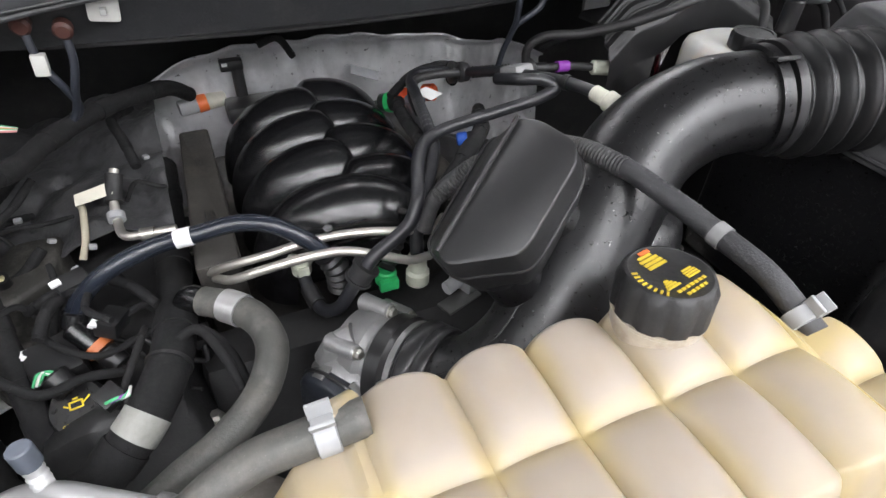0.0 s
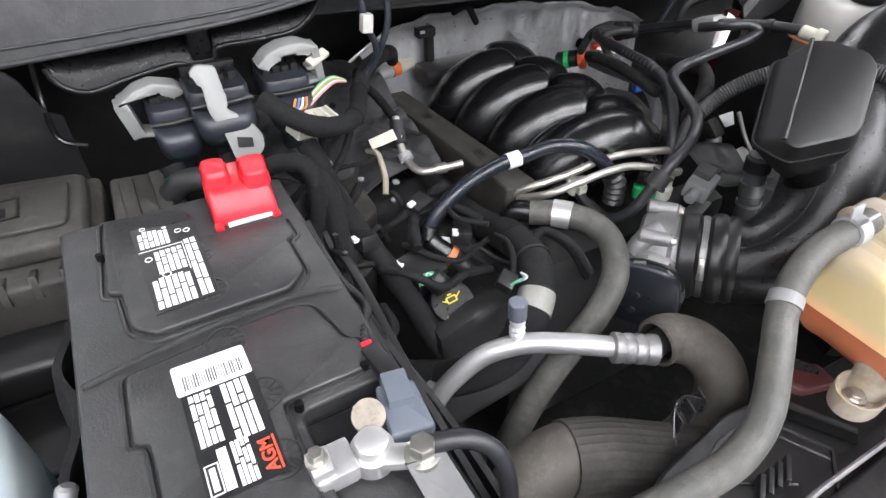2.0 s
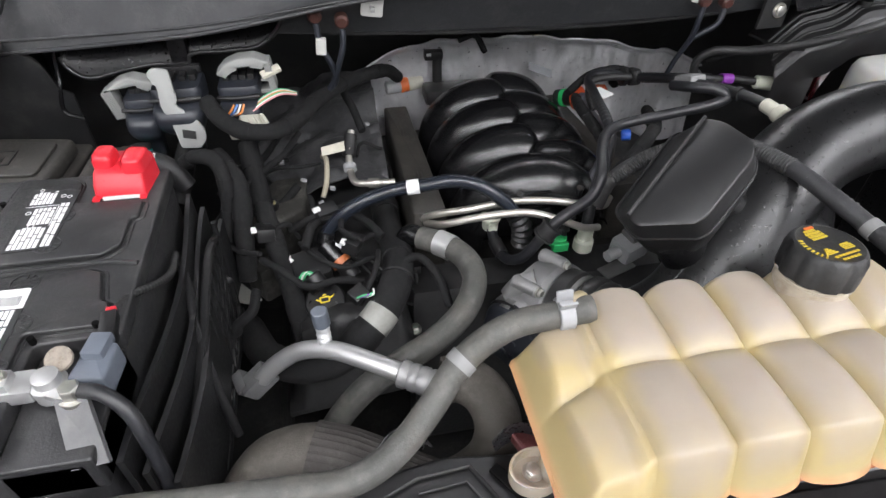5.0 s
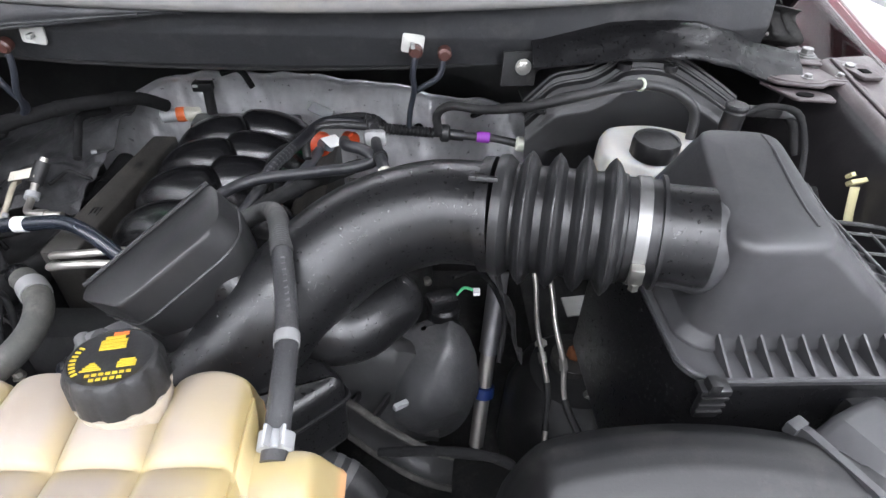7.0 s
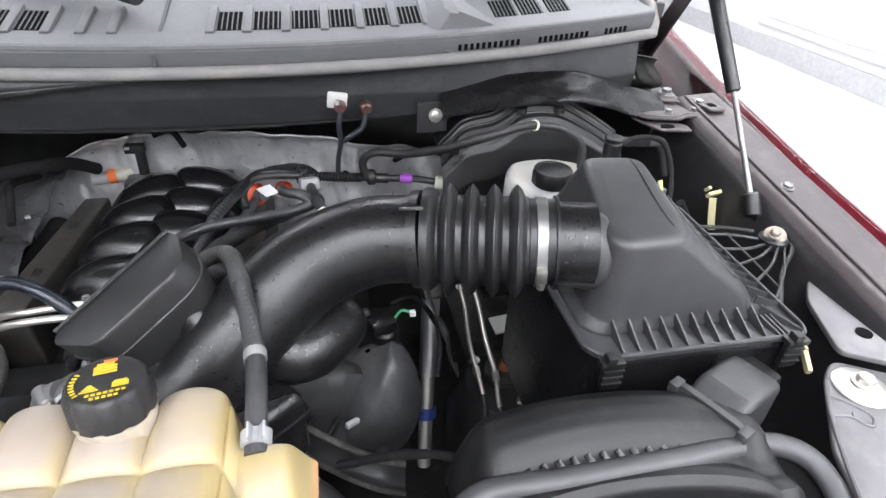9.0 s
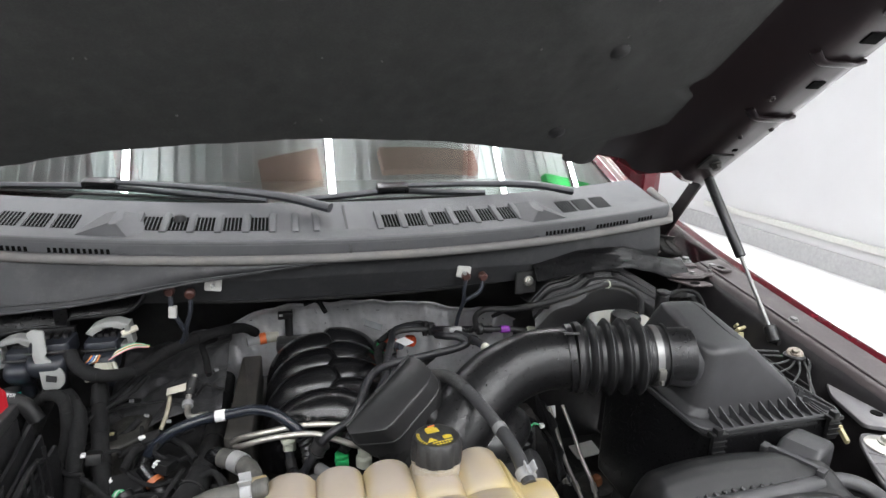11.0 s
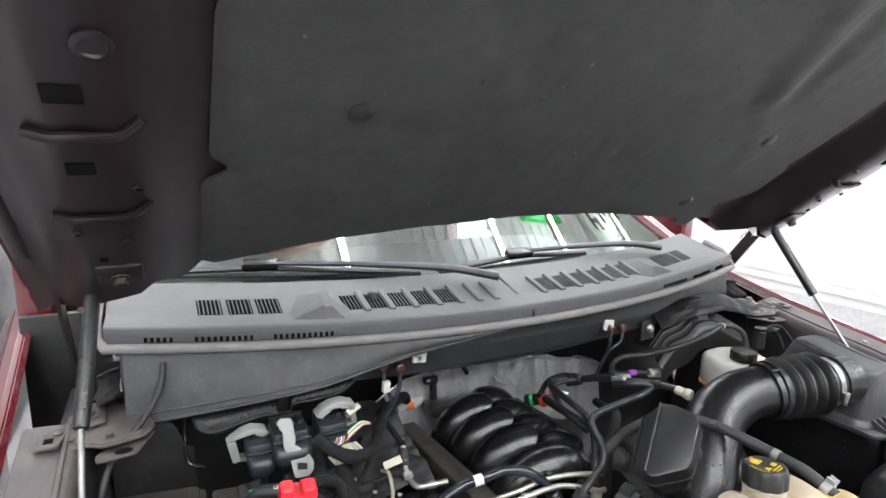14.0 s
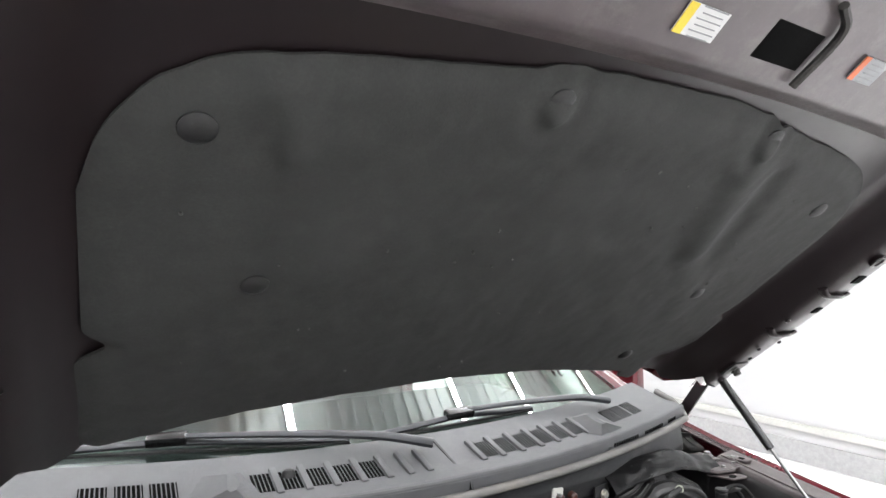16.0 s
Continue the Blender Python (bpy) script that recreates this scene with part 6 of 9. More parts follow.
# ---- throttle body ----
def throttle():
    t = thing("throttle_body", "cast aluminium throttle body with black actuator", "throttle body", (-0.09, 0.45, 0.79))
    c = V(-0.082, 0.447, 0.846)
    ax = V(0.56, -0.82, 0.14).normalized()
    part("bore", turned(B(), c - ax * 0.030, c + ax * 0.022, [(0.040, 0), (0.046, 0.08), (0.048, 0.3), (0.051, 0.42), (0.0515, 0.7), (0.046, 0.8), (0.045, 1)], 40), M["alu"], t)
    fr = frame_of(ax)
    for k, a in enumerate((0.35, 1.15, 2.25, 4.0)):
        d = fr @ V(math.cos(a), math.sin(a), 0)
        bs = part("boss", cyl(B(), c + d * 0.053 - ax * 0.028, c + d * 0.053 + ax * 0.010, 0.0095, 0.008, seg=16, edge=0.003), M["alu"], t)
        b = B()
        bolt(b, c + d * 0.053 + ax * 0.009, ax, 0.005, 0.006)
        part("bolt", b, M["bolt"], bs)
    # web that reaches up to the left boss
    part("web", sweep(B(), spline([c + V(-0.02, 0.0, 0.040), c + V(-0.040, 0.004, 0.030), c + V(-0.052, 0.006, 0.014)], 6), lambda d, s: 0.015 - 0.004 * s, 14), M["alu"], t)
    part("side_flange", turned(B(), c + V(-0.030, -0.012, -0.020), c + V(-0.042, -0.020, -0.022), [(0.040, 0), (0.0465, 0.1), (0.0475, 0.6), (0.044, 1)], 36), M["alu"], t, "cast flange towards the actuator")
    n = V(-0.83, -0.55, -0.05).normalized()
    fr2 = Matrix.Translation(c + V(-0.043, -0.021, -0.024)) @ frame_of(n).to_4x4()
    b = B()
    outline = rpoly([(-0.034, -0.052), (0.034, -0.052), (0.044, -0.01), (0.036, 0.034), (0.016, 0.046), (-0.016, 0.046), (-0.036, 0.034), (-0.044, -0.01)], 0.014, 5)
    prism(b, outline, 0.0, 0.020, fr2, edge=0.005)
    act = part("actuator", b, M["slate"], t, "black ribbed actuator cover")
    part("rib", sweep(B(), [fr2 @ V(x * 1.02, y * 1.02, 0.008) for x, y in outline] + [fr2 @ V(outline[0][0] * 1.02, outline[0][1] * 1.02, 0.008)], 0.0022, 6), M["plastic"], act)
    for k in range(7):
        p = fr2 @ V(-0.022 + 0.015 * (k % 4), -0.026 + 0.026 * (k // 4), 0.0195)
        part("boss", cyl(B(), p, p + n * 0.0022, 0.0055 if k % 2 else 0.0038, 0.004, seg=14), M["slate"], act)
    for a in (-60, -25, 15, 60, 110):
        p = fr2 @ V(0.0425 * math.cos(radians(a)), 0.046 * math.sin(radians(a)), 0.006)
        part("cover_clip", box(B(), p, (0.005, 0.014, 0.017), rot=frame_of(n) @ Euler((0, 0, radians(a))).to_matrix(), bevel=0.001), M["clamp_steel"], act, "bright spring clip")


throttle()


# ---- battery ----
def text_mesh(body, size, m, depth=0.0004, bold=0.0):
    cu = bpy.data.curves.new("lettering", "FONT")
    cu.body, cu.size, cu.align_x, cu.align_y, cu.extrude, cu.offset = body, size, "CENTER", "CENTER", depth, bold
    ob = bpy.data.objects.new("lettering", cu)
    me = bpy.data.meshes.new_from_object(ob)
    bm = bmesh.new()
    bm.from_mesh(me)
    bmesh.ops.transform(bm, matrix=m, verts=bm.verts)
    bpy.data.objects.remove(ob)
    bpy.data.curves.remove(cu)
    bpy.data.meshes.remove(me)
    return bm


def print_rows(b, x0, x1, y0, y1, z, n, rnd, gap=0.45):
    """Unreadable print: broken bars in n columns that run along y."""
    w = (x1 - x0) / n
    for i in range(n):
        x = x0 + (i + 0.5) * w
        y = y0
        while y < y1 - 0.002:
            ln = min(rnd.uniform(0.006, 0.022), y1 - y)
            box(b, (x, y + ln / 2, z), (w * (1 - gap), ln, 0.0003))
            y += ln + 0.0016


def battery():
    t = thing("car_battery", "black car battery with printed labels and red terminal cover", "battery", (-0.605, 0.405, 0.82), shift=(0.012, -0.006, 0.006))
    rnd = random.Random(4)
    X0, X1, Y0, Y1 = -0.692, -0.520, 0.235, 0.578
    part("case", prism(B(), rpoly([(X0, Y0), (X1, Y0), (X1, Y1), (X0, Y1)], 0.008), 0.81, 0.985, edge=0.004), M["battery"], t)
    # lid in two stepped plates
    lid = part("lid", prism(B(), rpoly([(X0 - 0.002, Y0 - 0.002), (-0.582, Y0 - 0.002), (-0.582, 0.335), (X1 + 0.002, 0.335), (X1 + 0.002, Y1 + 0.002), (X0 - 0.002, Y1 + 0.002)], 0.005), 0.985, 1.003, edge=0.003), M["battery"], t)
    part("corner_step", prism(B(), rpoly([(-0.582, Y0), (X1, Y0), (X1, 0.334), (-0.582, 0.334)], 0.003), 0.95, 0.988, edge=0.002), M["battery"], t)
    for a in ([(-0.662, 0.572), (-0.610, 0.566), (-0.600, 0.556), (-0.600, 0.520), (-0.533, 0.515), (-0.533, 0.490), (-0.540, 0.486), (-0.540, 0.447), (-0.555, 0.433), (-0.645, 0.433), (-0.657, 0.445), (-0.659, 0.483), (-0.668, 0.486)],
              [(-0.666, 0.405), (-0.562, 0.415), (-0.548, 0.408), (-0.540, 0.372), (-0.532, 0.368), (-0.532, 0.343), (-0.590, 0.343), (-0.590, 0.262), (-0.666, 0.262), (-0.666, 0.31), (-0.660, 0.312), (-0.660, 0.352), (-0.668, 0.355)]):
        part("raised_panel", prism(B(), rpoly(a, 0.004), 1.0025, 1.0085, edge=0.002), M["battery"], lid)
        cx = sum(p[0] for p in a) / len(a)
        cy = sum(p[1] for p in a) / len(a)
        out = [(cx + (x - cx) * 1.06, cy + (y - cy) * 1.06) for x, y in rpoly(a, 0.006)]
        part("bead", sweep(B(), [V(x, y, 1.0035) for x, y in out] + [V(*out[0], 1.0035)], 0.0016, 6), M["battery"], lid)
    part("lid_joint", sweep(B(), spline([V(-0.690, 0.412, 1.004), V(-0.62, 0.424, 1.004), V(-0.55, 0.426, 1.004), V(-0.521, 0.420, 1.004)], 8), 0.0022, 8), M["battery"], lid)
    for x, y in ((-0.611, 0.534), (-0.605, 0.499), (-0.605, 0.455), (-0.607, 0.404), (-0.598, 0.354), (-0.601, 0.309)):
        b = B()
        lathe(b, [(0.0125, 0), (0.0125, 0.0012), (0.0110, 0.0014), (0.0110, 0.0002), (0.003, 0.0002)], Matrix.Translation((x, y, 1.0078)), 28)
        plug = part("vent_plug", b, M["battery"], lid)
        for k in range(9):
            a = math.radians(-150 + 30 * k)
            part("vent_rib", box(B(), (x + 0.0075 * math.cos(a), y + 0.0075 * math.sin(a), 1.0084), (0.0065, 0.0012, 0.0012), rot=(0, 0, math.degrees(a))), M["battery"], plug)
    for x, y in ((-0.582, 0.337), (-0.537, 0.345), (-0.537, 0.562), (-0.668, 0.530)):
        # small black studs painted as shaded notches in the lid
        part("lid_notch", cyl(B(), (x, y, 1.0025), (x, y, 1.0092), 0.0028, seg=12), M["hole"], lid)
    z = 1.0092

    def printed(x0, x1, y0, y1, n, owner, gap=0.22):
        b = B()
        print_rows(b, x0, x1, y0, y1, z, n, rnd, gap)
        part("print", b, M["label_white"], owner)
    # rear label
    l1 = part("label", prism(B(), [(-0.6445, 0.549), (-0.598, 0.541), (-0.600, 0.449), (-0.641, 0.447)], 1.0084, z), M["label_black"], lid, "black label with white print")
    printed(-0.641, -0.619, 0.521, 0.543, 6, l1)
    printed(-0.633, -0.613, 0.487, 0.514, 5, l1)
    printed(-0.611, -0.602, 0.452, 0.520, 2, l1)
    printed(-0.639, -0.613, 0.451, 0.483, 6, l1)
    for y0, y1, x in ((0.484, 0.516, -0.6118),):
        part("print", box(B(), (x, (y0 + y1) / 2, z), (0.0008, y1 - y0, 0.0003)), M["label_white"], l1)
        part("print", box(B(), (-0.627, 0.5175, z), (0.031, 0.0008, 0.0003)), M["label_white"], l1)
    for x, y, r in ((-0.612, 0.533, 0.0026), (-0.606, 0.531, 0.0026), (-0.636, 0.5465, 0.0022), (-0.637, 0.507, 0.0028), (-0.628, 0.485, 0.0032)):
        b = lathe(B(), [(r, 0), (r, 0.0004), (r * 0.7, 0.0004), (r * 0.7, 0)], Matrix.Translation((x, y, z - 0.0001)), 16, cap=False)
        part("symbol", b, M["label_white"], l1)
    # front label
    l2 = part("label", prism(B(), [(-0.640, 0.301), (-0.599, 0.300), (-0.598, 0.372), (-0.640, 0.373)], 1.0084, z), M["label_black"], lid, "black label with white and red print")
    h2 = part("label_header", prism(B(), rpoly([(-0.6415, 0.3735), (-0.5985, 0.3725), (-0.599, 0.396), (-0.642, 0.397)], 0.002), 1.0084, z), M["label_white"], lid, "white bar-code header")
    for i in range(23):
        part("bar", box(B(), (-0.6365 + 0.0015 * i, 0.3815, z), (rnd.choice((0.0005, 0.0009)), 0.011, 0.0003)), M["clamp_dark"], h2)
    printed(-0.637, -0.624, 0.334, 0.371, 4, l2)
    printed(-0.619, -0.603, 0.330, 0.371, 4, l2)
    printed(-0.623, -0.613, 0.303, 0.331, 4, l2)
    part("print", box(B(), (-0.6277, 0.317, z), (0.0052, 0.026, 0.0003)), M["label_white"], l2)
    for cx, cy, w, h in ((-0.6378, 0.3135, 0.0008, 0.019), (-0.6312, 0.3135, 0.0008, 0.019), (-0.6345, 0.3226, 0.0074, 0.0008), (-0.6345, 0.3044, 0.0074, 0.0008), (-0.6345, 0.3135, 0.0032, 0.014)):
        part("print", box(B(), (cx, cy, z), (w, h, 0.0003)), M["label_white"], l2)
    b = text_mesh("AGM", 0.0098, Matrix.Translation((-0.6058, 0.3142, z)) @ pose(0, 0, 0, 0, 0, 90), bold=0.0002)
    part("lettering", b, M["print_red"], l2, "red letters AGM")
    part("print", box(B(), (-0.6012, 0.3142, z), (0.0012, 0.022, 0.0003)), M["print_red"], l2)
    # red cover over the plus terminal: a flared skirt, a sloped shoulder and two lobes
    sk = rpoly([(-0.585, 0.531), (-0.533, 0.527), (-0.527, 0.577), (-0.583, 0.583)], 0.006)
    cx, cy = -0.557, 0.556
    b = B()
    loft(b, [[V(cx + (x - cx) * k, cy + (y - cy) * k2 + dy, z) for x, y in sk] for k, k2, dy, z in ((1.0, 1.0, 0, 0.990), (0.99, 0.99, 0.0, 1.004), (0.97, 0.94, 0.002, 1.014), (0.93, 0.80, 0.007, 1.024), (0.86, 0.70, 0.009, 1.028))])
    cov = part("terminal_cover", b, M["red_plastic"], t, "red plastic terminal cover", smooth=50)
    for pts, z1 in (([(-0.583, 0.550), (-0.563, 0.547), (-0.560, 0.576), (-0.581, 0.579)], 1.041), ([(-0.554, 0.542), (-0.533, 0.540), (-0.529, 0.572), (-0.552, 0.575)], 1.038)):
        px, py = sum(p[0] for p in pts) / 4, sum(p[1] for p in pts) / 4
        poly = rpoly(pts, 0.008, 5)
        b = B()
        loft(b, [[V(px + (x - px) * k, py + (y - py) * k, z) for x, y in poly] for k, z in ((1.08, 1.024), (1.0, 1.036), (0.96, z1 - 0.006), (0.86, z1 - 0.0015), (0.70, z1))])
        part("cover_lobe", b, M["red_plastic"], cov, smooth=60)
    for c, sz in (((-0.536, 0.527, 1.000), (0.007, 0.007, 0.012)), ((-0.582, 0.529, 0.998), (0.007, 0.010, 0.016))):
        part("cover_latch", box(B(), c, sz, bevel=0.002), M["red_plastic"], cov)
    b = B()
    box(b, (-0.557, 0.528, 1.0045), (0.036, 0.003, 0.003))
    part("cover_edge", b, M["label_white"], t)
    # clamp on the minus post
    b = B()
    lathe(b, [(0.0125, 0), (0.0125, 0.012), (0.0095, 0.013), (0.009, 0.02), (0.0075, 0.021)], Matrix.Translation((-0.556, 0.292, 0.995)), 24)
    box(b, (-0.578, 0.294, 1.003), (0.024, 0.022, 0.014), bevel=0.003)
    box(b, (-0.585, 0.293, 1.012), (0.012, 0.016, 0.01), bevel=0.002)
    box(b, (-0.545, 0.282, 1.004), (0.03, 0.014, 0.008), rot=(0, 0, -25), bevel=0.003)
    cl = part("terminal_clamp", b, M["alu_bright"], t, "cast metal clamp on the negative post")
    b = B()
    bolt(b, (-0.586, 0.294, 1.016), (0, 0, 1), 0.0045, 0.009)
    part("nut", b, M["bolt"], cl)
    b = B()
    bolt(b, (-0.534, 0.275, 1.006), (0, 0, 1), 0.0075, 0.014)
    part("nut", b, M["bolt"], cl)
    b = B()
    lathe(b, [(0.0098, 0), (0.0098, 0.003)], Matrix.Translation((-0.551, 0.308, 1.012)) @ pose(0, 0, 0, 25, 0, 0), 20)
    part("disc", b, M["tab_tan"], cl, "stained tan round tab")
    b = B()
    plate(b, [(-0.545, 0.275, 1.008), (-0.523, 0.273, 1.008), (-0.512, 0.240, 0.975), (-0.536, 0.238, 0.975)], 0.005)
    part("strap", b, M["clamp_dark"], cl, "grey sleeved ground strap")
    b = B()
    prism(b, rpoly([(-0.545, 0.292), (-0.518, 0.287), (-0.515, 0.322), (-0.538, 0.328)], 0.003), 0.985, 1.008, edge=0.003)
    box(b, (-0.528, 0.318, 1.010), (0.016, 0.022, 0.010), rot=(0, 0, -10), bevel=0.002)
    part("current_sensor", b, M["grey_conn"], t, "blue-grey current sensor")
    b = B()
    hose(b, [(-0.530, 0.276, 1.013), (-0.512, 0.268, 1.016), (-0.497, 0.259, 1.005), (-0.490, 0.25, 0.975), (-0.490, 0.245, 0.92), (-0.49, 0.24, 0.84)], 0.0055)
    part("ground_cable", b, M["hose_black"], t)
    b = B()
    box(b, (-0.527, 0.342, 1.004), (0.013, 0.03, 0.014), rot=(0, 0, 8), bevel=0.003)
    cn = part("sensor_plug", b, M["plastic"], t)
    b = B()
    box(b, (-0.529, 0.360, 1.007), (0.008, 0.004, 0.004), bevel=0.001)
    part("lock", b, M["red_plastic"], cn)
    b = B()
    corrugated(b, [(-0.529, 0.36, 1.004), (-0.520, 0.385, 0.998), (-0.508, 0.41, 0.985), (-0.505, 0.44, 0.97), (-0.51, 0.48, 0.96)], 0.004, 0.004)
    part("sensor_cable", b, M["rubber"], t)


battery()


def battery_tray():
    t = thing("battery_tray", "black plastic tray and padded wrap round the battery", "battery tray", (-0.6, 0.4, 0.78), shift=(0.012, -0.006, 0.006))
    part("tray", prism(B(), rpoly([(-0.712, 0.215), (-0.503, 0.215), (-0.503, 0.60), (-0.712, 0.60)], 0.01), 0.78, 0.815, edge=0.004), M["plastic"], t)
    # quilted wrap along the outer side
    def f(u, v):
        y = 0.22 + 0.30 * u
        z = 0.83 + 0.135 * v
        x = -0.712 - 0.010 * math.sin(math.pi * v) - 0.005 * math.sin(y * 70) - 0.003 * noise.noise(V(y * 30, z * 30, 5))
        return (x, y, z)
    part("wrap", surface(B(), f, 50, 14, 0.006, (1, 0, 0)), M["tape"], t, "dark woven battery wrap")
    part("wrap_rod", cyl(B(), (-0.722, 0.36, 0.955), (-0.710, 0.372, 0.975), 0.006, seg=12, edge=0.002), M["zinc"], t)
    for k, x in enumerate((-0.508, -0.497, -0.484)):
        def g(u, v):
            y = 0.24 + 0.34 * u
            return (x + 0.004 * math.sin(y * 18 + k), y, 0.82 + (0.965 - 0.02 * k - 0.82 + 0.012 * math.sin(y * 11)) * v)
        part("side_wall", surface(B(), g, 30, 6, 0.005, (1, 0, 0)), M["plastic"], t)


battery_tray()


def brake_reservoir():
    t = thing("brake_fluid_reservoir", "milky white brake fluid reservoir with black cap", "fluid reservoir", (0.56, 0.7, 0.9))
    b = B()
    poly = rpoly([(0.480, 0.655), (0.555, 0.592), (0.620, 0.615), (0.632, 0.70), (0.570, 0.735), (0.495, 0.728)], 0.03, 6)
    cx, cy = 0.556, 0.67
    loft(b, [[V(cx + (x - cx) * k, cy + (y - cy) * k, z) for x, y in poly] for k, z in ((0.80, 0.90), (0.84, 0.935), (0.95, 0.945), (1.0, 0.952), (1.0, 0.99), (0.985, 1.002), (0.93, 1.011), (0.8, 1.016))])
    part("body", b, M["reservoir"], t)
    b = B()
    loft(b, [[V(cx + (x - cx) * k, cy + (y - cy) * k, z) for x, y in poly] for k, z in ((0.985, 0.936), (1.012, 0.938), (1.012, 0.943), (0.985, 0.945))])
    part("band", b, M["tank_low"], t, "amber fluid line")
    seg = 48
    b = B()
    m = Matrix.Translation((0.541, 0.638, 1.016))
    loft(b, [[m @ V((r - (0.0012 * rib if i % 4 < 2 else 0)) * math.cos(2 * math.pi * i / seg), (r - (0.0012 * rib if i % 4 < 2 else 0)) * math.sin(2 * math.pi * i / seg), h) for i in range(seg)]
             for r, h, rib in ((0.028, 0, 0), (0.030, 0.002, 1), (0.030, 0.020, 1), (0.028, 0.0235, 0), (0.025, 0.0235, 0), (0.0245, 0.022, 0))])
    part("cap", b, M["plastic"], t, "ribbed black cap")


brake_reservoir()


# ---- hoses and pipes ----
def hose_thing(name, pts, r, material, label, category="hose", kind="plain", seg=14, group="hoses"):
    t = thing(name, label, category, pts[0], group=group)
    b = B()
    if kind == "ribbed":
        corrugated(b, pts, r, 0.006, 0.09, seg)
    else:
        sweep(b, spline(pts, 10), r, seg)
    tube = part("tube", b, material, t)
    if category == "wiring":
        for k in range(5):
            part("tape_wrap", band(B(), pts, 0.12 + 0.18 * k + 0.03 * math.sin(7 * k + len(pts)), 0.022 + 0.006 * (k % 3), r * 1.05 + 0.0004, seg), material, tube)
    return t


def spring_clamp(parent, p, axis, r):
    """A flat spring clamp with two pinch ears."""
    p, ax = Vector(p), Vector(axis).normalized()
    c = part("spring_clamp", turned(B(), p - ax * 0.006, p + ax * 0.006, [(r, 0), (r + 0.0014, 0.05), (r + 0.0014, 0.95), (r, 1)], 28), M["clamp_grey"], parent, "grey coated spring clamp")
    fr = frame_of(ax)
    for a in (1.15, 1.75):
        d = fr @ V(math.cos(a), math.sin(a), 0)
        b = B()
        box(b, p + d * (r + 0.0045), (0.0022, 0.011, 0.013), rot=Matrix((d.cross(ax), d, ax)).transposed(), bevel=0.0008)
        part("ear", b, M["clamp_grey"], c)
    return c


# grey coolant hose at the engine's front
HB = [(-0.229, 0.538, 0.897), (-0.206, 0.517, 0.901), (-0.184, 0.488, 0.901), (-0.178, 0.456, 0.895), (-0.196, 0.422, 0.881), (-0.233, 0.399, 0.863), (-0.28, 0.384, 0.846), (-0.325, 0.372, 0.82), (-0.365, 0.36, 0.77), (-0.39, 0.35, 0.70)]
t = hose_thing("coolant_hose", HB, 0.0150, M["hose"], "matte grey rubber coolant hose bent downwards")
part("crimp", band(B(), HB, 0.085, 0.026, 0.0165), M["alu_bright"], t, "crimped silver ferrule")
part("elbow", sweep(B(), spline([(-0.229, 0.538, 0.897), (-0.240, 0.548, 0.896), (-0.247, 0.553, 0.885), (-0.248, 0.555, 0.84)], 6), 0.0135, 14), M["plastic_gloss"], t, "black elbow")

# breather hose across the front
PV = [(-0.349, 0.574, 0.888), (-0.335, 0.576, 0.906), (-0.303, 0.577, 0.931), (-0.258, 0.582, 0.943), (-0.220, 0.578, 0.949), (-0.179, 0.573, 0.955), (-0.149, 0.560, 0.953), (-0.120, 0.549, 0.934), (-0.100, 0.540, 0.912)]
t = hose_thing("breather_hose", PV, 0.0088, M["slate_gloss"], "glossy dark blue-black breather hose with white tape")
part("tape_band", band(B(), PV, 0.475, 0.019, 0.0096), M["label_white"], t, "white tape band")
b = corrugated(B(), [(-0.103, 0.541, 0.915), (-0.095, 0.536, 0.898), (-0.093, 0.534, 0.868)], 0.0145, 0.009, 0.10, 18)
part("end_boot", b, M["plastic"], t, "black ribbed end connector")
b = B()
cyl(b, (-0.345, 0.575, 0.893), (-0.352, 0.568, 0.878), 0.0115, seg=16, edge=0.002)
cyl(b, (-0.352, 0.568, 0.880), (-0.333, 0.548, 0.862), 0.0125, seg=18, edge=0.002)
part("quick_connector", b, M["plastic_gloss"], t)
b = cyl(B(), (-0.336, 0.551, 0.865), (-0.331, 0.546, 0.860), 0.0138, seg=18)
part("lock_ring", b, M["orange_dull"], t, "brown-orange lock ring")
b = cyl(B(), (-0.3305, 0.546, 0.860), (-0.318, 0.533, 0.846), 0.0115, seg=18, edge=0.002)
part("stub", b, M["plastic"], t)
b = B()
box(b, (-0.334, 0.556, 0.877), (0.012, 0.014, 0.003), rot=(35, 30, 0))
part("white_tab", b, M["label_white"], t)

# fuel pipes
toward = V(-0.45, -0.25, 1.40)
for pts in ([(-0.222, 0.588, 0.889), (-0.200, 0.577, 0.903), (-0.155, 0.577, 0.909), (-0.099, 0.580, 0.912), (-0.052, 0.575, 0.912), (-0.003, 0.563, 0.909), (0.03, 0.565, 0.90), (0.06, 0.60, 0.885)],
            [(-0.215, 0.580, 0.886), (-0.195, 0.556, 0.902), (-0.157, 0.556, 0.909), (-0.112, 0.554, 0.913), (-0.074, 0.550, 0.912), (-0.035, 0.534, 0.905), (-0.01, 0.53, 0.895), (0.02, 0.545, 0.88)]):
    pts = [V(*p) + (toward - V(*p)) * (0.032 if i > 1 else 0.012 * i) for i, p in enumerate(pts)]
    t = hose_thing("fuel_pipe", pts, 0.0048, M["steel"], "bare steel fuel pipe", "pipe")

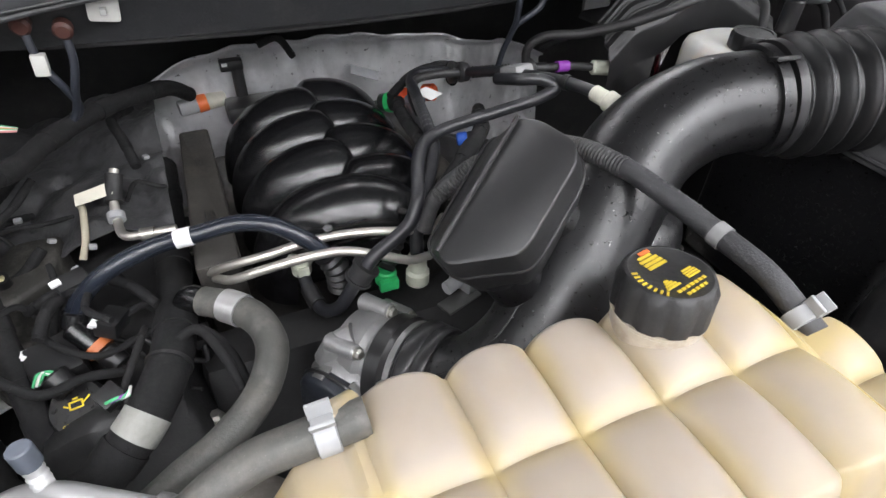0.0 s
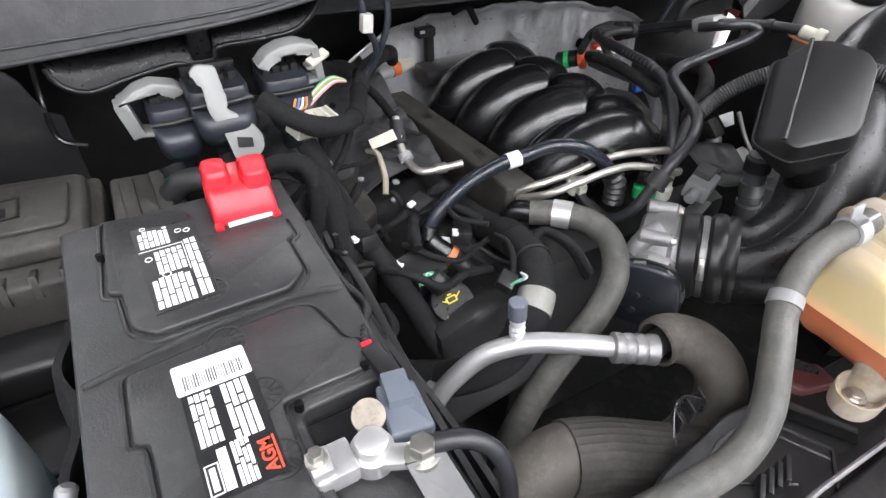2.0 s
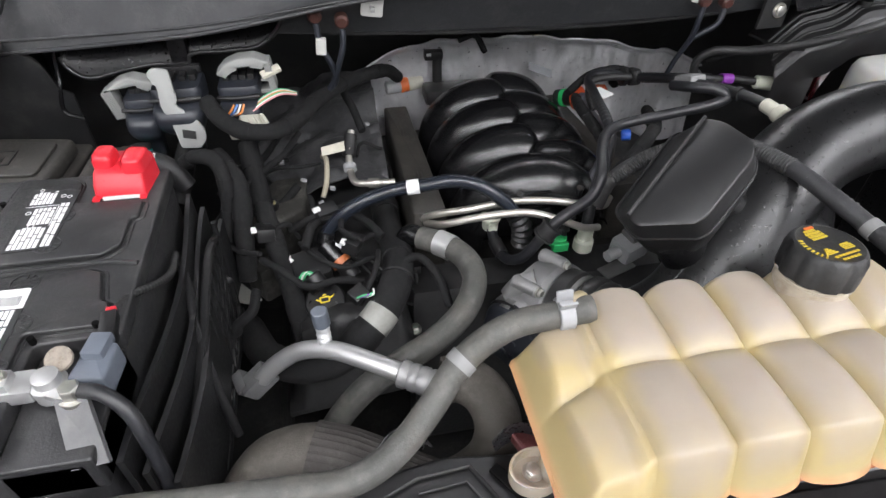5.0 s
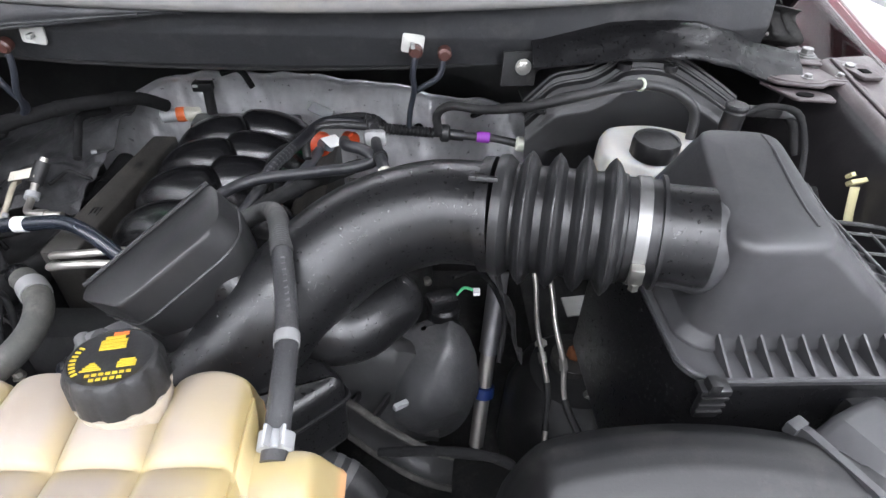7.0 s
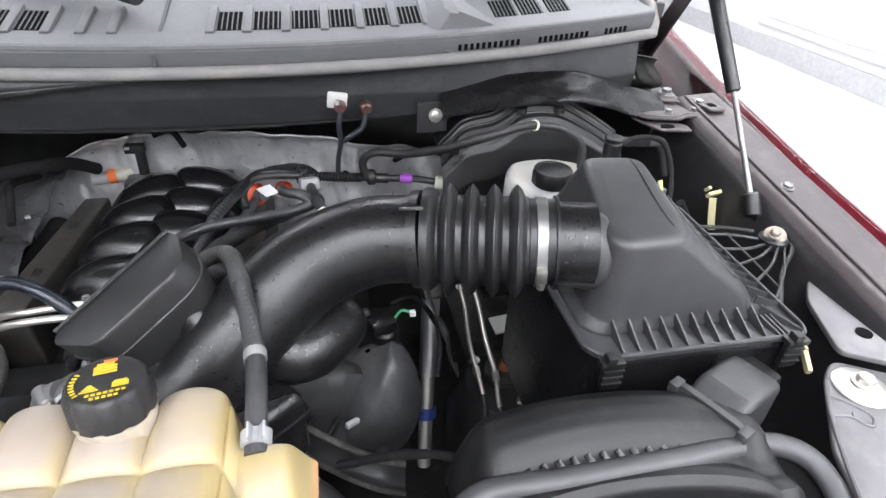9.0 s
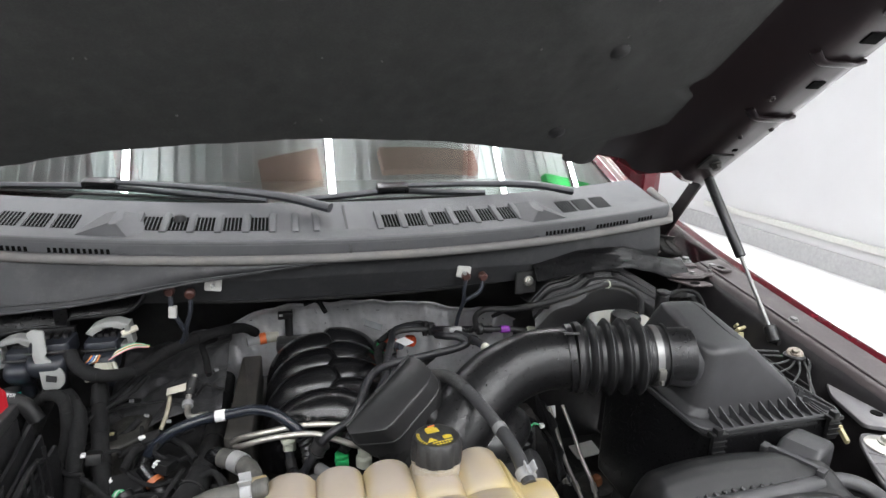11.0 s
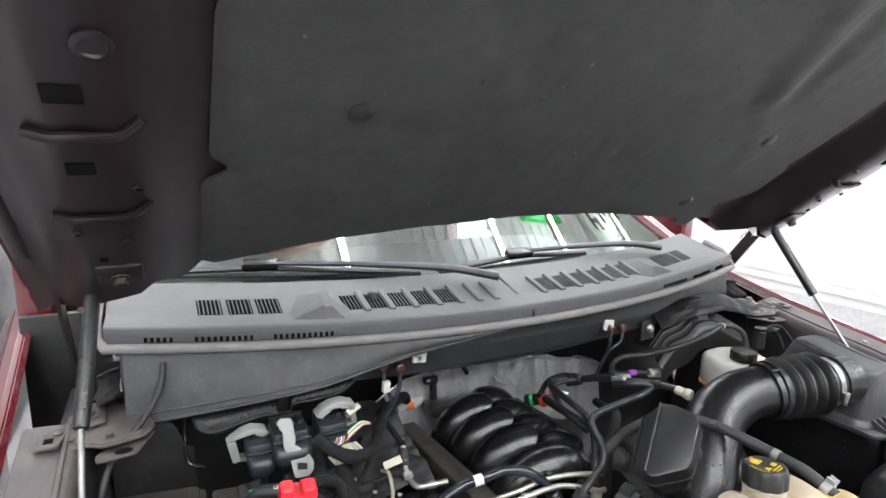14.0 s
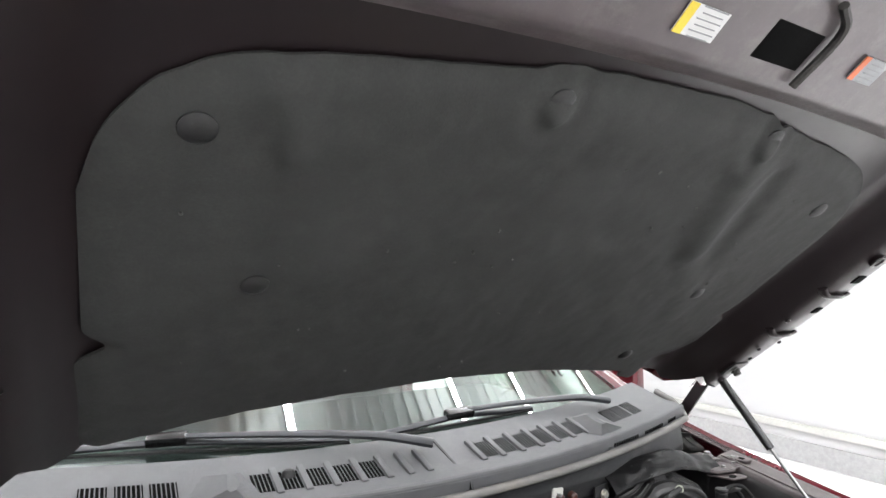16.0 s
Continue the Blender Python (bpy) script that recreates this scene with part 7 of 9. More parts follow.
# lower line from the white connector up past the manifold
V1 = [(-0.127, 0.570, 0.880), (-0.126, 0.548, 0.868), (-0.119, 0.515, 0.864), (-0.106, 0.496, 0.880), (-0.088, 0.488, 0.915), (-0.069, 0.486, 0.944), (-0.026, 0.498, 0.966), (-0.013, 0.510, 0.984), (0.003, 0.550, 0.994), (0.024, 0.586, 0.996), (0.049, 0.602, 0.998), (0.120, 0.602, 1.009), (0.174, 0.595, 1.022), (0.191, 0.596, 1.030), (0.180, 0.607, 1.036), (0.158, 0.622, 1.034), (0.150, 0.66, 1.02)]
t = hose_thing("vacuum_hose", V1, 0.0070, M["hose_black"], "black vacuum hose running beside the manifold")
jt = part("joint", band(B(), V1, 0.245, 0.020, 0.0125), M["rubber"], t, "thick rubber joint")
for k in range(2):
    part("joint_rib", band(B(), V1, 0.231 + 0.028 * k, 0.004, 0.0142), M["rubber"], jt)
b = cyl(B(), (-0.127, 0.572, 0.872), (-0.127, 0.571, 0.888), 0.0110, seg=18, edge=0.002)
cyl(b, (-0.127, 0.572, 0.887), (-0.127, 0.572, 0.895), 0.0140, seg=18, edge=0.002)
box(b, (-0.127, 0.560, 0.884), (0.013, 0.008, 0.012), bevel=0.002)
part("connector", b, M["ivory"], t, "pale ivory quick connector")
part("rubber_end", band(B(), V1, 0.06, 0.030, 0.0092), M["plastic"], t)

# grey tube from the orange-disc sensor down to the green connector
V2 = [(0.090, 0.800, 0.927), (0.085, 0.760, 0.932), (0.079, 0.715, 0.939), (0.070, 0.665, 0.946), (0.040, 0.610, 0.938), (0.008, 0.577, 0.922), (-0.022, 0.550, 0.903), (-0.040, 0.535, 0.880)]
t = hose_thing("vacuum_hose", V2, 0.0078, M["hose_grey"], "smooth grey vacuum tube with a green connector")
part("ribbed_end", corrugated(B(), [(-0.020, 0.552, 0.905), (-0.030, 0.543, 0.893), (-0.041, 0.534, 0.878)], 0.0102, 0.009, 0.12, 16), M["plastic"], t)
b = cyl(B(), (-0.043, 0.532, 0.862), (-0.042, 0.533, 0.880), 0.0120, seg=16, edge=0.002)
box(b, (-0.043, 0.520, 0.869), (0.022, 0.008, 0.014), bevel=0.002)
part("connector", b, M["green"], t, "bright green connector")

# printed black hose from the tee down to the tall ivory connector
V3 = [(0.174, 0.822, 0.960), (0.135, 0.824, 0.966), (0.104, 0.815, 0.970), (0.090, 0.796, 0.970), (0.080, 0.755, 0.973), (0.066, 0.700, 0.979), (0.054, 0.648, 0.983), (0.046, 0.612, 0.976), (0.030, 0.580, 0.962), (0.002, 0.544, 0.938), (-0.006, 0.531, 0.908), (-0.006, 0.528, 0.885)]
t = hose_thing("vacuum_hose", V3, 0.0074, M["hose_black"], "black printed hose with a tall ivory connector")
for k in range(9):
    part("print", band(B(), V3, 0.42 + 0.022 * k, 0.004, 0.0076, 10), M["clamp_dark"], t)
b = cyl(B(), (-0.006, 0.528, 0.852), (-0.006, 0.528, 0.873), 0.0135, seg=18, edge=0.003)
cyl(b, (-0.006, 0.528, 0.872), (-0.006, 0.528, 0.895), 0.0105, seg=18, edge=0.002)
part("connector", b, M["ivory"], t, "pale ivory quick connector")
tee = part("grommet", turned(B(), (0.160, 0.823, 0.961), (0.186, 0.822, 0.959), [(0.008, 0), (0.016, 0.1), (0.016, 0.35), (0.011, 0.45), (0.011, 0.6), (0.015, 0.7), (0.015, 0.95), (0.008, 1)], 20), M["rubber"], t, "thick black rubber tee")

# tube with the clear union that ends in an ivory connector over the intake tube
VU = [(0.174, 0.815, 0.962), (0.182, 0.760, 0.985), (0.187, 0.700, 1.008), (0.190, 0.655, 1.021), (0.197, 0.600, 1.036), (0.206, 0.550, 1.043), (0.211, 0.528, 1.042)]
t = hose_thing("vacuum_hose", VU, 0.0068, M["hose_black"], "black hose with a clear union and an ivory end")
part("union", box(B(), (0.187, 0.676, 1.016), (0.028, 0.036, 0.020), rot=(-22, 0, 8), bevel=0.005), M["clamp_mid"], t, "translucent grey union block")
part("collar", band(B(), VU, 0.80, 0.010, 0.0088), M["plastic"], t)
b = cyl(B(), (0.206, 0.548, 1.043), (0.212, 0.522, 1.041), 0.0088, seg=18, edge=0.002)
cyl(b, (0.2105, 0.530, 1.042), (0.2135, 0.517, 1.040), 0.0112, seg=18, edge=0.002)
part("connector", b, M["ivory_dull"], t, "pale ivory quick connector")

# purple-banded line behind the manifold
PL = [(0.083, 0.745, 0.945), (0.080, 0.765, 0.962), (0.094, 0.790, 0.972), (0.125, 0.800, 0.972), (0.19, 0.802, 0.966), (0.27, 0.800, 0.960), (0.32, 0.797, 0.957), (0.358, 0.795, 0.955), (0.405, 0.785, 0.950), (0.46, 0.79, 0.943)]
t = hose_thing("fuel_vapour_line", PL, 0.0062, M["rubber"], "black vapour line with purple and ivory couplings", "line")
part("purple_band", band(B(), PL, 0.72, 0.024, 0.0085), M["purple"], t, "purple coupling band")
part("coupling", band(B(), PL, 0.62, 0.030, 0.0085), M["plastic"], t)
part("coupling", cyl(B(), (0.393, 0.787, 0.951), (0.430, 0.780, 0.947), 0.0115, seg=16, edge=0.003), M["ivory"], t, "pale ivory quick connector")
part("ribbed_sleeve", corrugated(B(), [(0.19, 0.802, 0.966), (0.23, 0.801, 0.963), (0.268, 0.800, 0.960)], 0.0088, 0.0055, 0.12), M["plastic"], t)
for p in ((0.285, 0.80, 0.96), (0.175, 0.802, 0.968)):
    part("grommet", turned(B(), V(*p) - V(0.008, 0, 0), V(*p) + V(0.008, 0, 0), [(0.01, 0), (0.0135, 0.2), (0.0135, 0.8), (0.01, 1)], 20), M["rubber"], t)

VL = [(0.275, 0.793, 0.965), (0.272, 0.790, 0.995), (0.287, 0.780, 1.013), (0.336, 0.745, 1.025), (0.392, 0.70, 1.052), (0.445, 0.675, 1.078), (0.500, 0.681, 1.089), (0.533, 0.694, 1.085), (0.570, 0.690, 1.078), (0.600, 0.683, 1.056), (0.603, 0.675, 1.02)]
t = hose_thing("brake_vacuum_hose", VL, 0.0065, M["rubber"], "thin black vacuum hose arching to the brake booster")
part("cable_tie", band(B(), VL, 0.735, 0.004, 0.0085), M["ivory"], t)

# overflow hose over the intake tube
RH = [(0.002, 0.530, 0.925), (0.018, 0.535, 0.962), (0.055, 0.527, 0.995), (0.090, 0.497, 1.026), (0.112, 0.446, 1.050), (0.126, 0.392, 1.056), (0.137, 0.343, 1.052), (0.145, 0.298, 1.047), (0.148, 0.26, 1.044), (0.149, 0.214, 1.030)]
t = hose_thing("overflow_hose", RH, 0.0088, M["hose_dark"], "grey rubber overflow hose with braided sleeve")
part("braided_sleeve", corrugated(B(), RH[1:6], 0.0100, 0.0035, 0.05, 20), M["braid"], t, "black braided sleeve")
part("tape_band", band(B(), RH, 0.80, 0.012, 0.0098), M["clamp_mid"], t, "pale tape band")
spring_clamp(t, (0.149, 0.226, 1.034), (0.01, -0.95, -0.28), 0.0104)
b = B()
for i in range(9):
    box(b, (0.1300 + 0.0016 * i, 0.378 - 0.0064 * i, 1.0640 - 0.0007 * i), (0.003, 0.0042, 0.0006), rot=(-10, 0, 12))
part("print", b, M["clamp_dark"], t, "faint grey print")

# upper hose at the tank's left
TH = [(-0.142, 0.2575, 1.045), (-0.176, 0.258, 1.042), (-0.203, 0.258, 1.038), (-0.228, 0.252, 1.030), (-0.250, 0.242, 1.018), (-0.274, 0.222, 1.000), (-0.305, 0.200, 0.984), (-0.335, 0.191, 0.974), (-0.385, 0.190, 0.978), (-0.44, 0.196, 0.972), (-0.52, 0.205, 0.96), (-0.60, 0.20, 0.93)]
t = hose_thing("tank_hose", TH, 0.0108, M["hose"], "grey rubber hose from the coolant tank")
spring_clamp(t, (-0.164, 0.2575, 1.044), (-1, 0.05, -0.1), 0.0113)
part("tape_band", band(B(), TH, 0.222, 0.011, 0.0119), M["clamp_mid"], t, "silver band")

# air conditioning pipe
AC = [(-0.432, 0.403, 0.832), (-0.415, 0.402, 0.852), (-0.385, 0.397, 0.876), (-0.350, 0.381, 0.890), (-0.312, 0.356, 0.894), (-0.270, 0.330, 0.891)]
t = hose_thing("ac_pipe", AC, 0.0100, M["alu_bright"], "bright aluminium air conditioning pipe", "pipe", group="")
b = B()
box(b, (-0.437, 0.405, 0.826), (0.036, 0.022, 0.024), rot=(0, -35, 20), bevel=0.003)
box(b, (-0.452, 0.41, 0.815), (0.014, 0.028, 0.03), rot=(0, -35, 20), bevel=0.002)
part("fitting", b, M["alu"], t, "cast aluminium block fitting")
d = V(0.86, -0.5, -0.05).normalized()
p = V(-0.284, 0.338, 0.892)
part("ferrule", turned(B(), p, p + d * 0.042, [(0.012, 0), (0.0145, 0.04), (0.0145, 0.2), (0.0130, 0.26), (0.0145, 0.32), (0.0145, 0.45), (0.0130, 0.5), (0.0145, 0.56), (0.0145, 0.7), (0.0132, 0.75), (0.0148, 0.82), (0.0148, 1)], 24), M["alu"], t, "crimped aluminium ferrule")
b = turned(B(), (-0.356, 0.388, 0.893), (-0.356, 0.392, 0.920), [(0.0055, 0), (0.0075, 0.1), (0.0062, 0.2), (0.0078, 0.3), (0.0062, 0.42), (0.0078, 0.52), (0.0062, 0.64), (0.0075, 0.75), (0.006, 1)], 18)
sv = part("service_port", b, M["alu_white"], t, "ribbed white service port")
part("dust_cap", cyl(B(), (-0.356, 0.392, 0.918), (-0.357, 0.394, 0.938), 0.0088, seg=12, edge=0.001), M["grey_conn"], sv, "dark grey dust cap")
AH = [(-0.252, 0.320, 0.889), (-0.228, 0.322, 0.890), (-0.205, 0.305, 0.886), (-0.196, 0.280, 0.872), (-0.203, 0.263, 0.845), (-0.225, 0.262, 0.81), (-0.27, 0.27, 0.77)]
t = hose_thing("ac_hose", AH, 0.0125, M["rubber"], "dark rubber air conditioning hose in a foam sleeve")
fs = part("foam_sleeve", sweep(B(), spline([(-0.242, 0.322, 0.891), (-0.226, 0.321, 0.891)] + AH[2:], 10), 0.0235, 24, cap=False), M["sleeve"], t, "worn brown-grey foam sleeve")
part("inner_wall", sweep(B(), spline([(-0.242, 0.322, 0.891), (-0.226, 0.321, 0.891), (-0.205, 0.305, 0.886), (-0.198, 0.288, 0.878)], 8), 0.0195, 24, cap=False), M["sleeve_dark"], fs)
part("cut_end", lathe(B(), [(0.0192, 0), (0.0214, -0.0012), (0.0236, 0)], Matrix.Translation((-0.242, 0.322, 0.891)) @ frame_of(V(1, -0.06, 0)).to_4x4(), 24, False), M["sleeve"], fs)
LH = [(-0.462, 0.25, 0.76), (-0.440, 0.268, 0.822), (-0.412, 0.284, 0.850), (-0.378, 0.285, 0.856), (-0.345, 0.274, 0.850), (-0.30, 0.250, 0.842), (-0.26, 0.232, 0.83), (-0.22, 0.22, 0.81)]
t = hose_thing("radiator_hose", LH, 0.030, M["sleeve"], "thick dusty radiator hose with a ribbed fabric sleeve", seg=24)
bb = B()
line = spline(LH[3:], 12)
rings = []
seg = 60
tans = [(line[min(i + 1, len(line) - 1)] - line[max(i - 1, 0)]).normalized() for i in range(len(line))]
xx = V(0, 0, 1).cross(tans[0]).normalized()
for i, p in enumerate(line):
    if i:
        xx = tans[i - 1].rotation_difference(tans[i]) @ xx
    yy = tans[i].cross(xx)
    rings.append([p + xx * ((0.032 + 0.0012 * (k % 2)) * math.cos(2 * math.pi * k / seg)) + yy * ((0.032 + 0.0012 * (k % 2)) * math.sin(2 * math.pi * k / seg)) for k in range(seg)])
loft(bb, rings)
part("ribbed_sleeve", bb, M["sleeve_dark"], t, "dark lengthwise ribbed sleeve")

# heater hoses by the firewall
HH = [(-0.478, 0.705, 1.022), (-0.462, 0.678, 1.012), (-0.438, 0.665, 1.000), (-0.404, 0.668, 0.993), (-0.372, 0.708, 0.984), (-0.348, 0.758, 0.983), (-0.290, 0.853, 0.972), (-0.225, 0.925, 0.953), (-0.20, 0.97, 0.92)]
t = hose_thing("wiring_loom", HH, 0.0108, M["tape"], "thick black taped wiring loom", "wiring", group="looms")
HN = [(-0.262, 0.90, 0.845), (-0.262, 0.75, 0.842), (-0.262, 0.64, 0.846), (-0.262, 0.585, 0.858), (-0.261, 0.535, 0.875), (-0.266, 0.487, 0.884), (-0.284, 0.447, 0.878), (-0.311, 0.423, 0.862), (-0.345, 0.408, 0.842), (-0.385, 0.418, 0.822), (-0.43, 0.455, 0.80), (-0.465, 0.53, 0.78)]
t = hose_thing("wiring_loom", HN, 0.0195, M["tape"], "thick cloth-taped wiring loom with a pale tape band", "wiring", group="looms", seg=18)
part("tape_band", band(B(), HN, 0.655, 0.026, 0.0204), M["tape_pale"], t, "pale silvery tape band")
part("cable_tie", band(B(), HN, 0.575, 0.004, 0.0212), M["plastic"], t)
for pts, r in (([(-0.488, 0.672, 0.90), (-0.462, 0.672, 0.921), (-0.425, 0.706, 0.932), (-0.400, 0.762, 0.938), (-0.37, 0.80, 0.95)], 0.0042),
               ([(-0.49, 0.62, 0.89), (-0.44, 0.65, 0.93), (-0.395, 0.70, 0.94), (-0.372, 0.73, 0.955)], 0.0042),
               ([(-0.52, 0.66, 0.96), (-0.49, 0.635, 0.985), (-0.468, 0.62, 0.985), (-0.462, 0.61, 0.95), (-0.47, 0.60, 0.90), (-0.48, 0.58, 0.85)], 0.009),
               ([(-0.475, 0.655, 0.975), (-0.45, 0.62, 0.95), (-0.45, 0.585, 0.90), (-0.455, 0.56, 0.84)], 0.012),
               ([(-0.44, 0.70, 0.96), (-0.425, 0.62, 0.90), (-0.40, 0.53, 0.85), (-0.385, 0.47, 0.80)], 0.013),
               ([(-0.395, 0.61, 0.875), (-0.37, 0.60, 0.895), (-0.335, 0.615, 0.897), (-0.30, 0.60, 0.89), (-0.275, 0.57, 0.88)], 0.005),
               ([(-0.375, 0.575, 0.86), (-0.365, 0.59, 0.885), (-0.355, 0.60, 0.895), (-0.34, 0.605, 0.895)], 0.0035),
               ([(-0.265, 0.49, 0.895), (-0.24, 0.50, 0.90), (-0.222, 0.47, 0.895), (-0.212, 0.44, 0.87)], 0.0042),
               ([(-0.262, 0.51, 0.89), (-0.235, 0.505, 0.892), (-0.215, 0.48, 0.88), (-0.205, 0.45, 0.85)], 0.0035),
               ([(-0.315, 0.46, 0.87), (-0.298, 0.475, 0.895), (-0.288, 0.50, 0.90), (-0.285, 0.53, 0.89)], 0.0028),
               ([(-0.50, 0.48, 0.955), (-0.485, 0.44, 0.945), (-0.478, 0.40, 0.93), (-0.46, 0.35, 0.885), (-0.45, 0.33, 0.84)], 0.0042),
               ([(-0.28, 0.80, 0.91), (-0.29, 0.84, 0.93), (-0.30, 0.88, 0.94), (-0.28, 0.93, 0.93)], 0.006),
               ([(0.06, 0.80, 0.95), (0.11, 0.83, 0.965), (0.17, 0.84, 0.965), (0.20, 0.83, 0.95)], 0.006),
               ([(-0.09, 0.96, 0.985), (-0.06, 0.965, 0.99), (-0.04, 0.96, 0.96)], 0.005),
               ([(0.02, 0.55, 0.94), (0.06, 0.56, 0.985), (0.10, 0.60, 0.99), (0.13, 0.66, 0.97), (0.16, 0.72, 0.95)], 0.009),
               ([(0.05, 0.62, 0.955), (0.045, 0.68, 0.965), (0.052, 0.74, 0.96), (0.07, 0.79, 0.945)], 0.008),
               ([(0.29, 0.58, 0.86), (0.33, 0.60, 0.85), (0.36, 0.56, 0.82), (0.35, 0.50, 0.78)], 0.0035),
               ([(0.20, 0.36, 0.80), (0.28, 0.34, 0.83), (0.34, 0.33, 0.82), (0.36, 0.32, 0.76)], 0.005)):
    hose_thing("engine_wire", pts, r, M["tape"], "thin black taped engine wire", "wiring", group="looms", seg=10)

# orange-banded connectors at the back of the manifold
def injector_plug(p, q, label):
    p, q = V(*p), V(*q)
    t = thing("sensor_plug", label, "connector", p)
    part("sleeve", turned(B(), p, p.lerp(q, 0.42), [(0.008, 0), (0.0125, 0.06), (0.0125, 0.9), (0.0105, 1)], 20), M["clamp_grey"], t, "pale grey sleeve")
    part("ring", turned(B(), p.lerp(q, 0.40), p.lerp(q, 0.60), [(0.0135, 0), (0.0138, 0.1), (0.0138, 0.9), (0.0135, 1)], 20), M["orange"], t, "orange ring")
    part("shell", turned(B(), p.lerp(q, 0.58), q, [(0.0105, 0), (0.0132, 0.1), (0.0132, 0.9), (0.011, 1)], 20), M["ivory_dull"], t)


injector_plug((-0.222, 0.985, 0.892), (-0.150, 0.995, 0.897), "pale connector with an orange ring behind the manifold")
b = B()
t = thing("sensor_plug", "dark connector with a large orange disc and white tag", "connector", (0.07, 0.78, 0.945))
ax = V(0.55, -0.75, 0.3).normalized()
c = V(0.090, 0.823, 0.927)
part("disc", turned(B(), c - ax * 0.006, c + ax * 0.006, [(0.015, 0), (0.0195, 0.2), (0.0195, 0.8), (0.014, 1)], 24), M["orange_red"], t, "orange-red disc")
part("body", cyl(B(), c - ax * 0.045, c - ax * 0.006, 0.014, seg=16, edge=0.003), M["plastic"], t)
part("ring", cyl(B(), c - ax * 0.030, c - ax * 0.022, 0.0152, seg=16), M["green"], t, "green ring")
part("plug", cyl(B(), c + ax * 0.006, c + ax * 0.032, 0.009, seg=14), M["grey_conn"], t)
b = B()
plate(b, [c + ax * 0.03 + V(-0.012, 0, 0.012), c + ax * 0.03 + V(0.010, 0.006, 0.016), c + ax * 0.055 + V(0.012, 0.0, 0.006), c + ax * 0.055 + V(-0.008, -0.006, 0.002)], 0.0012)
part("tag", b, M["label_white"], t, "white cable tag")
b = cyl(B(), (0.128, 0.845, 0.925), (0.143, 0.83, 0.93), 0.013, seg=18, edge=0.003)
solo("fuel_cap_plug", b, M["orange_red"], "small orange-red plug behind the fuel hose", "plug")
b = cyl(B(), (0.140, 0.742, 0.896), (0.154, 0.736, 0.899), 0.0095, seg=16, edge=0.002)
solo("pipe_plug", b, M["blue"], "small bright blue plug", "plug")

# tagged pipe on the left
TG = [(-0.298, 0.758, 0.935), (-0.305, 0.735, 0.915), (-0.306, 0.706, 0.897), (-0.300, 0.682, 0.893), (-0.275, 0.672, 0.896), (-0.245, 0.668, 0.897)]
t = hose_thing("coolant_pipe", TG, 0.0052, M["steel"], "thin steel pipe with a pale paper tag", "pipe")
part("hose_end", band(B(), TG, 0.16, 0.04, 0.0098), M["rubber"], t)
part("collar", band(B(), TG, 0.40, 0.012, 0.0095), M["clamp_grey"], t)
part("collar", band(B(), TG, 0.80, 0.018, 0.0072), M["steel"], t)
b = B()
plate(b, [(-0.345, 0.745, 0.918), (-0.303, 0.742, 0.929), (-0.303, 0.728, 0.921), (-0.345, 0.732, 0.911)], 0.0012)
part("paper_tag", b, M["paper"], t, "cream paper tag")
hose_thing("coolant_pipe", [(-0.345, 0.75, 0.90), (-0.34, 0.73, 0.905), (-0.343, 0.70, 0.885), (-0.35, 0.685, 0.87)], 0.0040, M["paper_dull"], "short cream pipe end", "pipe")


# ---- small things round the throttle and on the left bank ----
drain = [(0.092, 0.470, 0.925), (0.094, 0.466, 0.890), (0.096, 0.460, 0.850), (0.094, 0.455, 0.800)]
t = hose_thing("breather_hose", drain, 0.0145, M["hose_grey"], "grey rubber breather hose below the resonator")
part("crimp", band(B(), drain, 0.40, 0.022, 0.0160), M["clamp_steel"], t, "bright steel crimp")
part("crimp", band(B(), drain, 0.58, 0.006, 0.0165), M["clamp_steel"], t)
part("cuff", band(B(), drain, 0.12, 0.020, 0.0170), M["rubber"], t)
t = thing("purge_solenoid", "grey metal and plastic purge solenoid beside the throttle", "solenoid", (0.055, 0.51, 0.84))
part("body", box(B(), (0.055, 0.512, 0.862), (0.042, 0.034, 0.030), rot=(8, -6, 20), bevel=0.004), M["clamp_grey"], t)
part("cap", box(B(), (0.060, 0.516, 0.881), (0.026, 0.024, 0.012), rot=(8, -6, 20), bevel=0.003), M["clamp_dark"], t)
part("stub", cyl(B(), (0.036, 0.505, 0.862), (0.016, 0.498, 0.860), 0.008, seg=14, edge=0.001), M["clamp_grey"], t)
part("bracket", box(B(), (0.030, 0.490, 0.846), (0.050, 0.022, 0.003), rot=(0, 0, 20), bevel=0.001), M["clamp_steel"], t)
part("plug", box(B(), (0.084, 0.520, 0.868), (0.022, 0.020, 0.018), rot=(0, 0, 20), bevel=0.003), M["plastic"], t)
rnd = random.Random(31)
